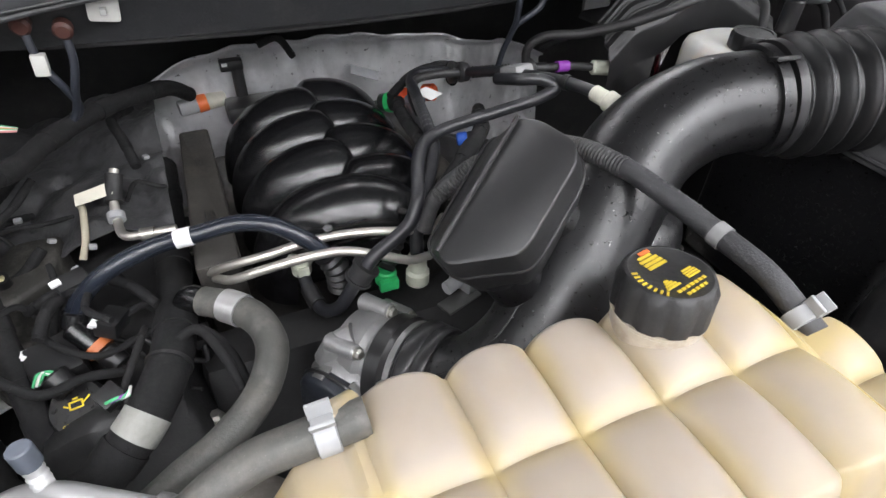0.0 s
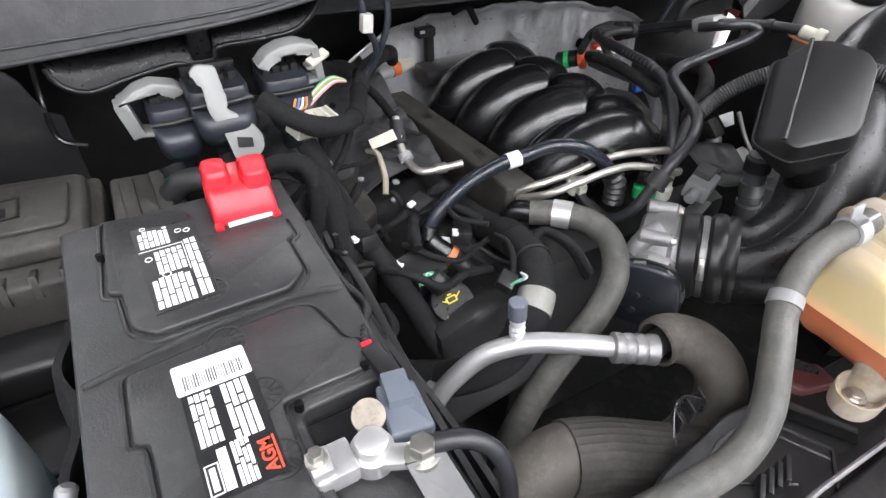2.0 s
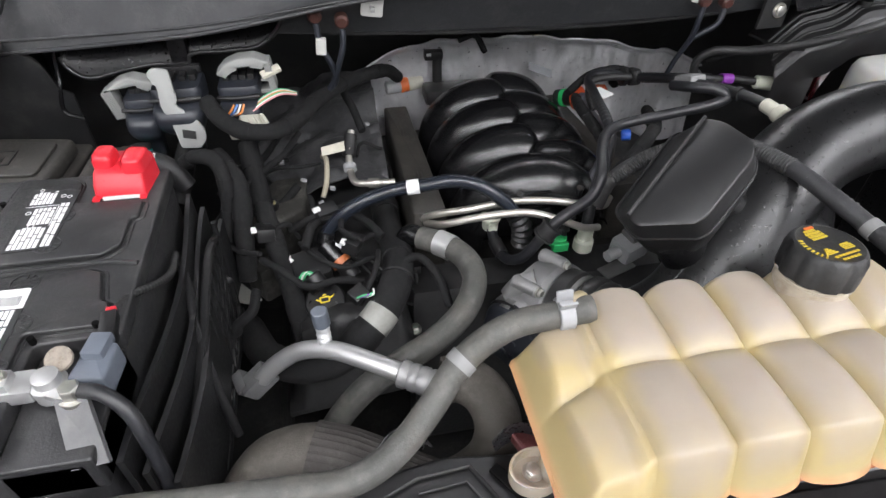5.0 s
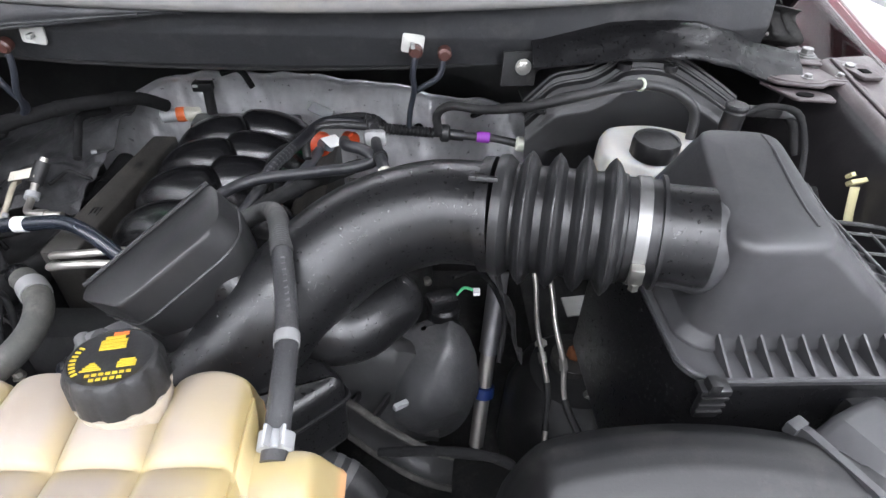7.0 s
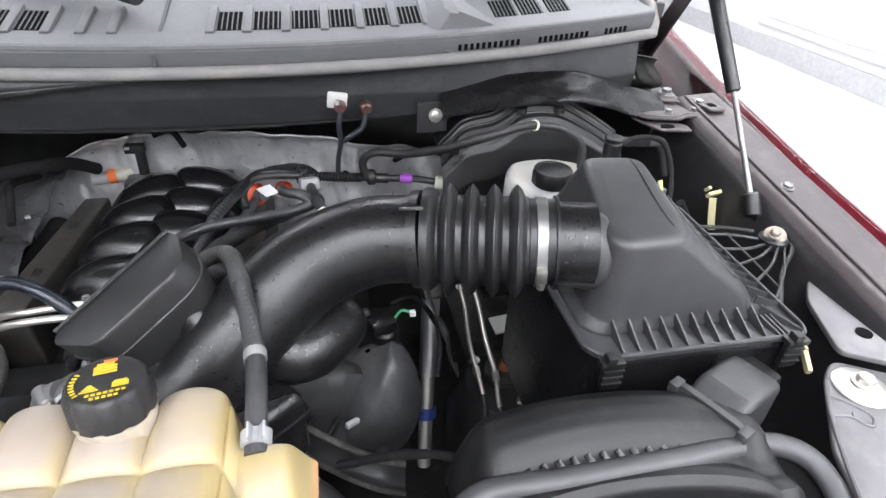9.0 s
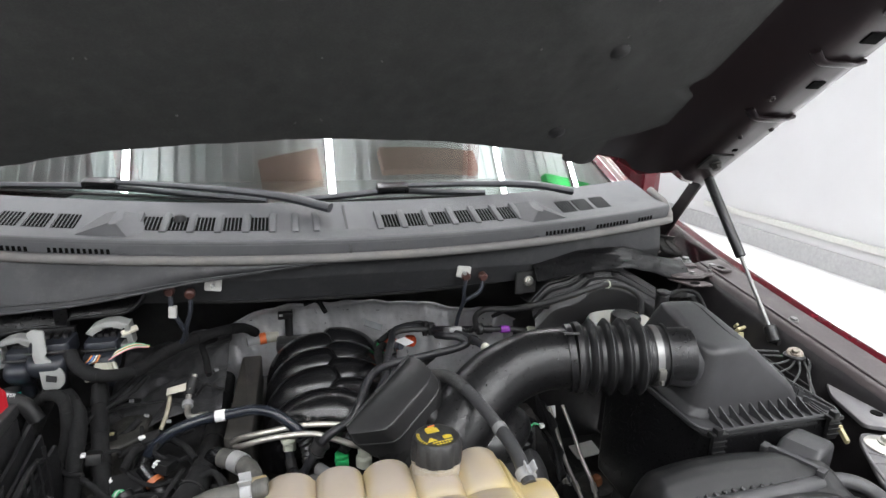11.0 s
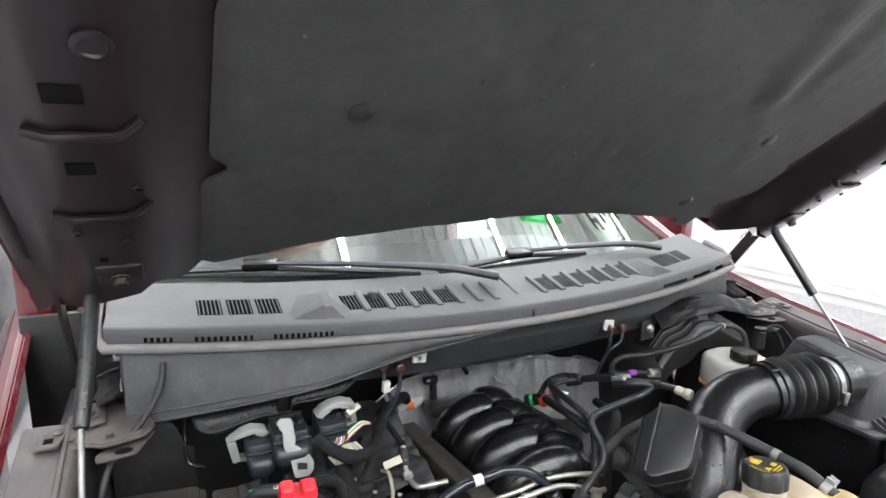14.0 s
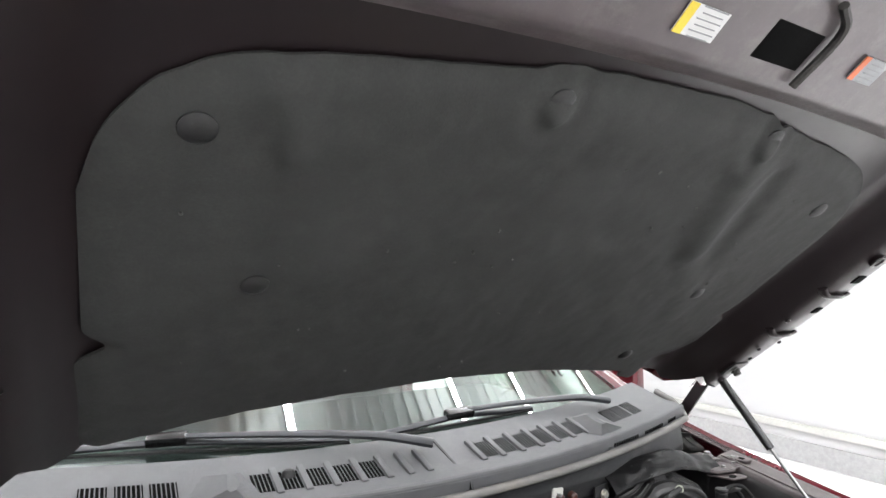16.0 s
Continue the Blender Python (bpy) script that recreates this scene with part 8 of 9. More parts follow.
for k in range(16):
    x, y, z = rnd.uniform(-0.47, -0.29), rnd.uniform(0.50, 0.74), rnd.uniform(0.855, 0.915)
    pts = [V(x, y, z)]
    a = rnd.uniform(0, 6.28)
    for i in range(4):
        a += rnd.uniform(-0.9, 0.9)
        pts.append(pts[-1] + V(0.034 * math.cos(a), 0.034 * math.sin(a), rnd.uniform(-0.020, 0.014)))
    pts = [V(min(-0.24, max(-0.485, p.x)), min(0.77, max(0.47, p.y)), max(0.835, p.z)) for p in pts]
    r = rnd.choice((0.0022, 0.003, 0.004, 0.0055))
    t = hose_thing("engine_wire", pts, r, M["tape"] if k % 3 else M["rubber"], "thin black wire among the engine wiring", "wiring", group="looms")
    if k % 3 == 0:
        d = (pts[-1] - pts[-2]).normalized()
        part("plug", box(B(), pts[-1] + d * 0.010, (0.016, 0.014, 0.024), rot=frame_of(d), bevel=0.002), M["plastic"], t, "small black plug")
for k, (x, y, z) in enumerate(((-0.345, 0.605, 0.902), (-0.315, 0.555, 0.885), (-0.425, 0.585, 0.895))):
    t = thing("wire_plug", "small black sensor plug with a white lock", "connector", (x, y, z), group="sensor plugs")
    part("shell", box(B(), (x, y, z), (0.030, 0.022, 0.018), rot=(10, 8 * k, 25 + 40 * k), bevel=0.003), M["plastic"], t)
    part("lock", box(B(), (x - 0.012, y - 0.006, z + 0.010), (0.010, 0.007, 0.004), rot=(10, 0, 25 + 40 * k), bevel=0.001), M["label_white"], t)
    part("tail", hose(B(), [V(x + 0.012, y + 0.006, z), V(x + 0.028, y + 0.020, z - 0.006), V(x + 0.040, y + 0.020, z - 0.030)], 0.0035, 8), M["tape"], t)


# ---- left side: control module plugs ----
def module_plug(name_x, boot, lever, label, shift, size):
    t = thing("module_plug", label, "connector", (name_x, 0.745, 0.98 + 0.02), group="module plugs", shift=shift)
    t.scale = (size, size, size)
    x0, x1, z0, z1 = boot
    cx = (x0 + x1) / 2
    outline = rpoly([(x0, 0.708), (x1, 0.708), (x1, 0.775), (x0, 0.775)], 0.014)
    b = B()
    loft(b, [[V(x, y, z) for x, y in outline] for z in (z1 - 0.03, z1 - 0.004)] + [[V(cx + (x - cx) * 0.94, 0.742 + (y - 0.742) * 0.94, z1) for x, y in outline]])
    part("body", b, M["slate"], t, smooth=35)
    # rounded boot that narrows to its loom
    b = B()
    ring = rpoly([(x0 + 0.002, 0.694), (x1 - 0.002, 0.694), (x1 - 0.002, 0.755), (x0 + 0.002, 0.755)], 0.018, 6)
    loft(b, [[V(cx + (x - cx) * k, 0.728 + (y - 0.728) * k - dy, z) for x, y in ring] for k, z, dy in ((0.98, z1 - 0.020, 0), (1.05, z1 - 0.024, 0.004), (1.08, z1 - 0.032, 0.008), (1.06, z1 - 0.042, 0.009), (0.98, z1 - 0.052, 0.007), (0.84, z1 - 0.061, 0.003), (0.66, z1 - 0.068, 0.0), (0.52, z1 - 0.074, -0.002), (0.46, z0 - 0.03, -0.005))])
    part("boot", b, M["slate"], t, "rounded blue-black rubber boot", smooth=60)
    for k in range(4):
        part("latch_block", box(B(), (x0 + 0.012 + (x1 - x0 - 0.024) * k / 3, 0.746, z1 + 0.003), (0.009, 0.02, 0.008 + 0.003 * (k % 2)), bevel=0.001), M["plastic"], t)
    part("rear_rail", box(B(), (cx, 0.765, z1 + 0.006), (x1 - x0 - 0.006, 0.01, 0.012), bevel=0.002), M["plastic"], t)
    part("front_rail", sweep(B(), [V(x0, 0.704, z1 - 0.012), V(cx, 0.701, z1 - 0.012), V(x1, 0.704, z1 - 0.012)], 0.003, 8), M["plastic"], t)
    lever(t)


def lever_l(t):
    b = B()
    m = Matrix(((1, 0, 0, 0), (0, 0, 1, 0), (0, 1, 0, 0), (0, 0, 0, 1)))
    prism(b, rpoly([(-0.642, 1.030), (-0.618, 1.046), (-0.598, 1.051), (-0.570, 1.043), (-0.562, 1.034), (-0.572, 1.028), (-0.590, 1.038), (-0.618, 1.034)], 0.004), 0.735, 0.765, m, edge=0.003)
    box(b, (-0.633, 0.75, 1.008), (0.016, 0.03, 0.046), rot=(0, -12, 0), bevel=0.002)
    box(b, (-0.619, 0.75, 0.987), (0.024, 0.026, 0.007), rot=(0, 10, 0), bevel=0.002)
    lv = part("lever", b, M["lever"], t, "light grey locking lever")
    for k in range(5):
        bb = B()
        box(bb, (-0.6335 + 0.002 * k - 0.004, 0.7345, 1.008), (0.0012, 0.0015, 0.042), rot=(0, -12, 0))
        part("grip_rib", bb, M["lever"], lv)


def lever_m(t):
    b = B()
    m = Matrix.Translation((0, 0, 0)) @ Matrix(((1, 0, 0, 0), (0, 0.30, 1, 0), (0, 1, 0, 0), (0, 0, 0, 1)))
    m[1][3] = -0.30 * 1.02
    prism(b, rpoly([(-0.551, 1.056), (-0.541, 1.064), (-0.521, 1.060), (-0.519, 1.035), (-0.521, 1.014), (-0.499, 0.998), (-0.489, 0.980), (-0.490, 0.966), (-0.500, 0.956), (-0.526, 0.958), (-0.530, 0.985), (-0.541, 1.015), (-0.540, 1.040)], 0.005), 0.692, 0.698, m, edge=0.002)
    lv = part("lever", b, M["lever"], t, "light grey locking lever")
    b = B()
    prism(b, [(-0.519, 0.984), (-0.502, 0.980), (-0.503, 0.970), (-0.520, 0.973)], 0.690, 0.6915, m)
    part("hole", b, M["plastic"], lv, "square hole in the lever")


def lever_r(t):
    b = B()
    m = Matrix(((1, 0, 0, 0), (0, 0, 1, 0), (0, 1, 0, 0), (0, 0, 0, 1)))
    prism(b, rpoly([(-0.484, 1.052), (-0.470, 1.066), (-0.450, 1.074), (-0.426, 1.075), (-0.406, 1.066), (-0.412, 1.058), (-0.430, 1.062), (-0.452, 1.060), (-0.466, 1.054), (-0.474, 1.046)], 0.004), 0.730, 0.760, m, edge=0.003)
    box(b, (-0.4065, 0.745, 1.044), (0.010, 0.03, 0.046), rot=(0, -6, 0), bevel=0.002)
    box(b, (-0.416, 0.745, 1.021), (0.024, 0.026, 0.006), rot=(0, -6, 0), bevel=0.002)
    box(b, (-0.414, 0.74, 1.04), (0.014, 0.02, 0.004), bevel=0.001)
    lv = part("lever", b, M["lever"], t, "light grey locking lever")
    for k in range(4):
        bb = B()
        box(bb, (-0.4105 + 0.0028 * k, 0.7295, 1.044), (0.0011, 0.0015, 0.042), rot=(0, -6, 0))
        part("grip_rib", bb, M["lever"], lv)


module_plug(-0.585, (-0.612, -0.560, 0.955, 1.026), lever_l, "blue-black module plug with an arched grey lever", (0.018, 0.02, -0.006), 0.86)
module_plug(-0.522, (-0.556, -0.488, 0.95, 1.030), lever_m, "blue-black module plug with a flat hooked lever", (0.004, 0.01, 0.006), 0.92)
module_plug(-0.455, (-0.484, -0.424, 0.97, 1.040), lever_r, "blue-black module plug with a bracket lever", (0.012, 0.02, -0.010), 0.90)


def control_module():
    t = thing("engine_control_module", "glossy black sealed engine control module", "control module", (-0.53, 0.820, 0.988))
    lip = spline([(-0.668, 0.802, 1.070), (-0.662, 0.798, 1.040), (-0.640, 0.794, 1.026), (-0.593, 0.792, 1.034), (-0.543, 0.790, 1.041), (-0.530, 0.788, 1.037), (-0.506, 0.788, 1.041), (-0.502, 0.787, 1.052), (-0.457, 0.787, 1.055), (-0.412, 0.787, 1.059), (-0.392, 0.787, 1.071), (-0.378, 0.787, 1.088), (-0.372, 0.787, 1.106)], 8)

    def f(u, v):
        k = u * (len(lip) - 1)
        i = min(int(k), len(lip) - 2)
        p = lip[i].lerp(lip[i + 1], k - i)
        if v < 0.5:
            return (p.x, 0.825 - (0.825 - p.y - 0.003) * smooth01(v * 2), p.z - 0.016 * (1 - v * 2))
        w = (v - 0.5) * 2
        return (p.x, p.y + 0.004 + 0.026 * smooth01(w * 2.5), p.z + (1.150 - p.z) * w)
    case = part("case", surface(B(), f, 90, 30, 0.003, (0, 1, 0)), M["module"], t, smooth=50)
    part("case_lip", sweep(B(), lip[4:-4], 0.0030, 10, 0.8), M["plastic_satin"], case)
    part("divider", box(B(), (-0.517, 0.800, 1.058), (0.024, 0.018, 0.036), bevel=0.004), M["module"], case)
    for x, z in ((-0.60, 1.085), (-0.565, 1.088), (-0.44, 1.10)):
        part("drain_nub", cyl(B(), (x, 0.790, z), (x, 0.782, z), 0.0035, seg=10), M["plastic_satin"], case)
    part("edge_wire", sweep(B(), spline([(-0.676, 0.815, 1.063), (-0.682, 0.806, 1.018), (-0.676, 0.772, 0.990), (-0.655, 0.770, 0.980)], 6), 0.003, 8), M["plastic_gloss"], case)


control_module()
# bundle of loose coloured wires and the pale plug
t = thing("wire_bundle", "bundle of loose coloured wires", "wiring", (-0.43, 0.72, 1.0))
for k, (mm, lb) in enumerate((("wire_pink", "pink wire"), ("wire_white", "white wire"), ("wire_green", "green wire"), ("wire_orange", "orange wire"), ("wire_white", "white wire"), ("wire_green", "green wire"))):
    part("wire", hose(B(), [(-0.430, 0.712 + 0.0022 * k, 0.998), (-0.410, 0.720 + 0.0024 * k, 1.008 + 0.0008 * k), (-0.388, 0.733 + 0.0022 * k, 1.012 + 0.0006 * k), (-0.368, 0.747 + 0.0014 * k, 1.004)], 0.0012, 6), M[mm], t, lb)
for k, mm in enumerate(("wire_orange", "wire_blue", "wire_white", "wire_orange")):
    part("wire", hose(B(), [(-0.462 + 0.005 * k, 0.702, 1.002), (-0.452 + 0.005 * k, 0.694, 1.010), (-0.445 + 0.004 * k, 0.700, 1.018)], 0.0014, 6), M[mm], t)
t = thing("wire_junction", "pale cream wire junction plug", "connector", (-0.43, 0.69, 0.98))
part("shell", box(B(), (-0.424, 0.690, 0.992), (0.034, 0.026, 0.016), rot=(20, 15, 30), bevel=0.002), M["ivory_dull"], t)
part("shell", box(B(), (-0.446, 0.694, 0.985), (0.024, 0.024, 0.014), rot=(10, 10, 20), bevel=0.002), M["ivory_dull"], t)
for k in range(4):
    part("rib", box(B(), (-0.436 + 0.008 * k, 0.679 + 0.004 * k, 0.996), (0.004, 0.02, 0.012), rot=(20, 15, 30), bevel=0.001), M["ivory_dull"], t)
b = B()
box(b, (-0.398, 0.755, 1.036), (0.028, 0.012, 0.006), rot=(20, -15, 20), bevel=0.002)
solo("cable_tag", b, M["paper"], "small cream cable tag on the loom", "tag")
# UPPER hose by the battery
UP = [(-0.595, 0.675, 0.955), (-0.58, 0.668, 0.970), (-0.555, 0.655, 0.974), (-0.53, 0.645, 0.966), (-0.515, 0.64, 0.94)]
t = hose_thing("coolant_hose", UP, 0.0125, M["rubber"], "short black hose printed with the word UPPER")
bm = text_mesh("UPPER", 0.0085, Matrix.Translation((-0.552, 0.648, 0.9855)) @ pose(0, 0, 0, 32, 0, -20))
part("lettering", bm, M["label_white"], t, "white printed word")
for pts, r in (([(-0.585, 0.73, 0.955), (-0.58, 0.71, 0.93), (-0.57, 0.69, 0.91), (-0.565, 0.67, 0.87)], 0.013), ([(-0.522, 0.725, 0.95), (-0.53, 0.69, 0.93), (-0.54, 0.66, 0.90)], 0.013),
               ([(-0.60, 0.69, 0.93), (-0.615, 0.66, 0.94), (-0.63, 0.65, 0.91)], 0.008)):
    hose_thing("wiring_loom", pts, r, M["tape"], "black loom leaving a module plug", "wiring", group="looms")
b = cyl(B(), (-0.583, 0.722, 0.950), (-0.581, 0.716, 0.935), 0.0138, seg=14)
solo("tape_mark", b, M["teal_ink"], "small teal tape mark", "tape")


# ---- left side: boxes ----
def fuse_box():
    t = thing("fuse_box", "dusty black fuse box with a stepped lid", "fuse box", (-0.72, 0.66, 0.86))
    part("box", prism(B(), rpoly([(-0.86, 0.615), (-0.665, 0.60), (-0.655, 0.765), (-0.86, 0.79)], 0.01), 0.80, 0.945, edge=0.005), M["box_dusty"], t)
    lid = part("lid", prism(B(), rpoly([(-0.855, 0.642), (-0.672, 0.628), (-0.665, 0.745), (-0.855, 0.775)], 0.014), 0.945, 0.966, edge=0.007), M["box_dusty"], t)
    part("lid_panel", prism(B(), rpoly([(-0.80, 0.66), (-0.685, 0.650), (-0.680, 0.728), (-0.80, 0.745)], 0.010), 0.966, 0.971, edge=0.002), M["box_dusty"], lid)
    for k in range(4):
        part("rib", box(B(), (-0.770 + 0.024 * k, 0.614, 0.938), (0.006, 0.020, 0.022), rot=(-18, 0, 0), bevel=0.001), M["box_dusty"], lid)
    for p, s in (((-0.745, 0.710, 0.9715), (0.044, 0.0022, 0.001)), ((-0.745, 0.676, 0.9715), (0.044, 0.0022, 0.001)), ((-0.767, 0.693, 0.9715), (0.0022, 0.036, 0.001)), ((-0.723, 0.693, 0.9715), (0.0022, 0.036, 0.001)), ((-0.740, 0.688, 0.9715), (0.014, 0.014, 0.001))):
        part("moulded_mark", box(B(), p, s), M["plastic"], lid)
    rc = part("relay_cover", prism(B(), rpoly([(-0.652, 0.625), (-0.585, 0.618), (-0.580, 0.735), (-0.648, 0.745)], 0.008), 0.86, 0.950, edge=0.005), M["box_dusty"], t, "dusty ribbed relay cover")
    for k in range(2):
        part("rib", box(B(), (-0.632 + 0.03 * k, 0.68, 0.952), (0.014, 0.10, 0.008), bevel=0.003), M["box_dusty"], rc)
    # pressed shelf in front of the box
    part("shelf", prism(B(), rpoly([(-0.86, 0.555), (-0.70, 0.545), (-0.690, 0.600), (-0.86, 0.612)], 0.012), 0.865, 0.905, edge=0.010), M["plastic"], t)


fuse_box()
t = thing("washer_bottle", "milky blue washer fluid bottle, teal where the fluid stands", "washer bottle", (-0.79, 0.38, 0.861))
foot = rpoly([(-0.86, 0.21), (-0.729, 0.21), (-0.727, 0.40), (-0.748, 0.49), (-0.86, 0.53)], 0.03, 6)
mx, my = -0.80, 0.37


def bottle_ring(k, z):
    return [V(mx + (x - mx) * k, my + (y - my) * k, z) for x, y in foot]


part("fluid", loft(B(), [bottle_ring(1.0, 0.861), bottle_ring(1.0, 0.892)]), M["teal"], t, "teal fluid behind the plastic")
part("bottle", loft(B(), [bottle_ring(*q) for q in ((1.0, 0.892), (1.0, 0.935), (0.985, 0.953), (0.93, 0.966), (0.84, 0.973), (0.6, 0.977))]), M["bottle"], t, smooth=50)
part("cap", cyl(B(), (-0.800, 0.43, 0.970), (-0.800, 0.43, 0.998), 0.026, seg=24, edge=0.004), M["blue"], t, "blue cap")
b = B()
prism(b, rpoly([(-0.81, 0.20), (-0.72, 0.20), (-0.715, 0.60), (-0.81, 0.61)], 0.02), 0.62, 0.86, edge=0.01)
t = thing("inner_splash_panel", "black plastic panel beside the battery", "panel", (-0.765, 0.4, 0.62))
part("panel", b, M["plastic"], t)
for k in range(4):
    part("rib", box(B(), (-0.757, 0.30 + 0.085 * k, 0.862), (0.066, 0.008, 0.006), bevel=0.002), M["plastic"], t)


def coil_box():
    t = thing("solenoid_box", "dusty grey-brown plastic solenoid box", "solenoid", (-0.42, 0.66, 0.82))
    b = B()
    prism(b, rpoly([(-0.462, 0.655), (-0.43, 0.615), (-0.375, 0.655), (-0.372, 0.735), (-0.42, 0.735)], 0.008), 0.80, 0.878, edge=0.006)
    part("body", b, M["plastic_dusty"], t)
    part("lower", box(B(), (-0.435, 0.615, 0.80), (0.055, 0.05, 0.06), rot=(0, 0, 35), bevel=0.008), M["plastic_dusty"], t)
    b = cyl(B(), (-0.42, 0.66, 0.878), (-0.418, 0.655, 0.892), 0.008, seg=14)
    part("plug", b, M["plastic"], t)
    part("lock", box(B(), (-0.417, 0.652, 0.893), (0.007, 0.006, 0.004), bevel=0.001), M["yellow_pale"], t, "small yellow lock")


coil_box()


def oil_cap():
    t = thing("oil_filler_cap", "black oil filler cap with yellow oil-can print", "oil cap", (-0.355, 0.508, 0.83))
    tilt = Matrix.Translation((-0.356, 0.505, 0.832)) @ pose(0, 0, 0, 28, -8, 0) @ Matrix.Scale(0.80, 4)
    part("stem", lathe(B(), [(0.028, -0.05), (0.030, 0.0), (0.031, 0.003)], tilt, 28), M["plastic"], t)
    cap = part("cap", lathe(B(), [(0.030, 0.002), (0.0325, 0.005), (0.0325, 0.013), (0.030, 0.016), (0.004, 0.016)], tilt, 32), M["plastic_satin"], t)
    bm = text_mesh("SAE 5W-20", 0.0078, tilt @ Matrix.Translation((0.0, -0.0195, 0.0165)))
    part("lettering", bm, M["yellow"], cap, "yellow oil grade print")
    b = B()
    for p, s, r in (((0.0, 0.007), (0.014, 0.002), 0), ((0.0, -0.001), (0.014, 0.002), 0), ((-0.007, 0.003), (0.002, 0.009), 0), ((0.007, 0.003), (0.002, 0.009), 0), ((0.012, 0.006), (0.010, 0.0018), 35), ((-0.011, 0.004), (0.006, 0.0018), -30), ((0.0, 0.0105), (0.006, 0.002), 0)):
        box(b, tilt @ V(*p, 0.0165), (*s, 0.0006), rot=tilt.to_3x3() @ Euler((0, 0, radians(r))).to_matrix())
    part("symbol", b, M["yellow"], cap, "yellow oil-can symbol")


oil_cap()
b = B()
box(b, (-0.372, 0.548, 0.856), (0.045, 0.045, 0.03), rot=(15, -5, 15), bevel=0.004)
t = thing("ignition_coil", "black ignition coil with a wired plug", "ignition coil", (-0.37, 0.55, 0.83), group="ignition coils")
part("body", b, M["plastic"], t)
b = box(B(), (-0.395, 0.555, 0.868), (0.014, 0.012, 0.010), rot=(10, 0, 20), bevel=0.002)
part("lock", b, M["label_white"], t, "white lock tab")
for k, mm in enumerate(("wire_green", "wire_white", "wire_green")):
    part("wire", hose(B(), [(-0.388 + 0.003 * k, 0.52, 0.862), (-0.38 + 0.003 * k, 0.525, 0.872), (-0.368 + 0.003 * k, 0.522, 0.865)], 0.0015, 6), M[mm], t)
part("plug", cyl(B(), (-0.372, 0.525, 0.866), (-0.36, 0.512, 0.852), 0.013, seg=14, edge=0.002), M["plastic"], t)
t = thing("wire_plug", "small open black plug with green and violet wires", "connector", (-0.312, 0.457, 0.88))
part("shell", box(B(), (-0.316, 0.462, 0.886), (0.02, 0.018, 0.014), rot=(20, -10, 35), bevel=0.002), M["plastic"], t)
for k, mm in enumerate(("wire_green", "purple", "wire_green", "wire_white")):
    part("wire", hose(B(), [(-0.318 + 0.004 * k, 0.452, 0.890), (-0.308 + 0.003 * k, 0.450, 0.895), (-0.298, 0.452 + 0.003 * k, 0.892)], 0.0014, 6), M[mm], t)
# little white clips scattered over the left bank
for k, (p, r) in enumerate((((-0.335, 0.685, 0.885), (10, 20, 10)), ((-0.375, 0.705, 0.89), (0, 30, 40)), ((-0.352, 0.655, 0.882), (0, -20, 10)), ((-0.405, 0.735, 0.905), (20, 0, 0)), ((-0.27, 0.83, 0.905), (10, 10, 30)))):
    solo("loom_clip", box(B(), p, (0.008, 0.006, 0.005), rot=r, bevel=0.0012), M["clamp_grey"], "tiny pale loom clip", "clip", group="loom clips")


# ---- clips, studs and wires on the cowl beam ----
def beam_y(x):
    return 0.775 + 0.14 * x * x


for x, z in ((-0.254, 1.106), (0.236, 1.103)):
    t = thing("beam_clip", "square white plastic clip on the cowl beam", "clip", (x, beam_y(x), z), group="beam clips")
    part("plate", prism(B(), rpoly([(-0.015, -0.012), (0.015, -0.012), (0.015, 0.013), (-0.015, 0.013)], 0.004), 0, 0.004, Matrix.Translation((x, beam_y(x) - 0.004, z)) @ pose(0, 0, 0, 90, 8, 0), edge=0.001), M["white_plastic"], t)
    part("pin", box(B(), (x, beam_y(x) - 0.012, z), (0.006, 0.014, 0.006), bevel=0.001), M["lever"], t)
for x, z, pts in ((0.279, 1.092, [(0.279, 0.775, 1.088), (0.272, 0.77, 1.062), (0.252, 0.775, 1.045), (0.24, 0.78, 1.035)]),
                  (0.240, 1.096, [(0.240, 0.77, 1.092), (0.236, 0.768, 1.065), (0.238, 0.775, 1.04), (0.232, 0.79, 1.0), (0.23, 0.80, 0.97)]),
                  (-0.331, 1.099, [(-0.331, 0.78, 1.095), (-0.327, 0.775, 1.06), (-0.315, 0.775, 1.03), (-0.312, 0.79, 1.0), (-0.335, 0.80, 0.975)]),
                  (-0.296, 1.092, [(-0.296, 0.78, 1.09), (-0.297, 0.775, 1.06), (-0.306, 0.775, 1.03), (-0.318, 0.79, 0.995), (-0.34, 0.79, 0.97)])):
    t = thing("hanging_wire", "grey wire hanging from a brown stud on the beam", "wiring", (x, beam_y(x), z), group="hanging wires")
    part("stud", cyl(B(), (x, beam_y(x), z), (x, beam_y(x) - 0.018, z - 0.002), 0.0095, seg=16, edge=0.003), M["brown"], t, "brown plastic stud")
    part("wire", hose(B(), pts, 0.0042), M["slate"], t)
part("plug", box(B(), (-0.327, 0.772, 1.06), (0.014, 0.012, 0.022), rot=(0, 5, 0), bevel=0.002), M["white_plastic"], bpy.data.objects["hanging_wire.002"], "white plug")
t = thing("beam_bolt", "bolt in a square recess of the cowl beam", "bolt", (0.392, 0.80, 1.066))
part("recess", box(B(), (0.387, 0.7975, 1.064), (0.05, 0.006, 0.05), rot=(0, 0, 6), bevel=0.002), M["stone"], t)
b = B()
bolt(b, (0.392, 0.794, 1.068), (0, -1, 0.1), 0.0085, 0.008)
part("head", b, M["bolt"], t)


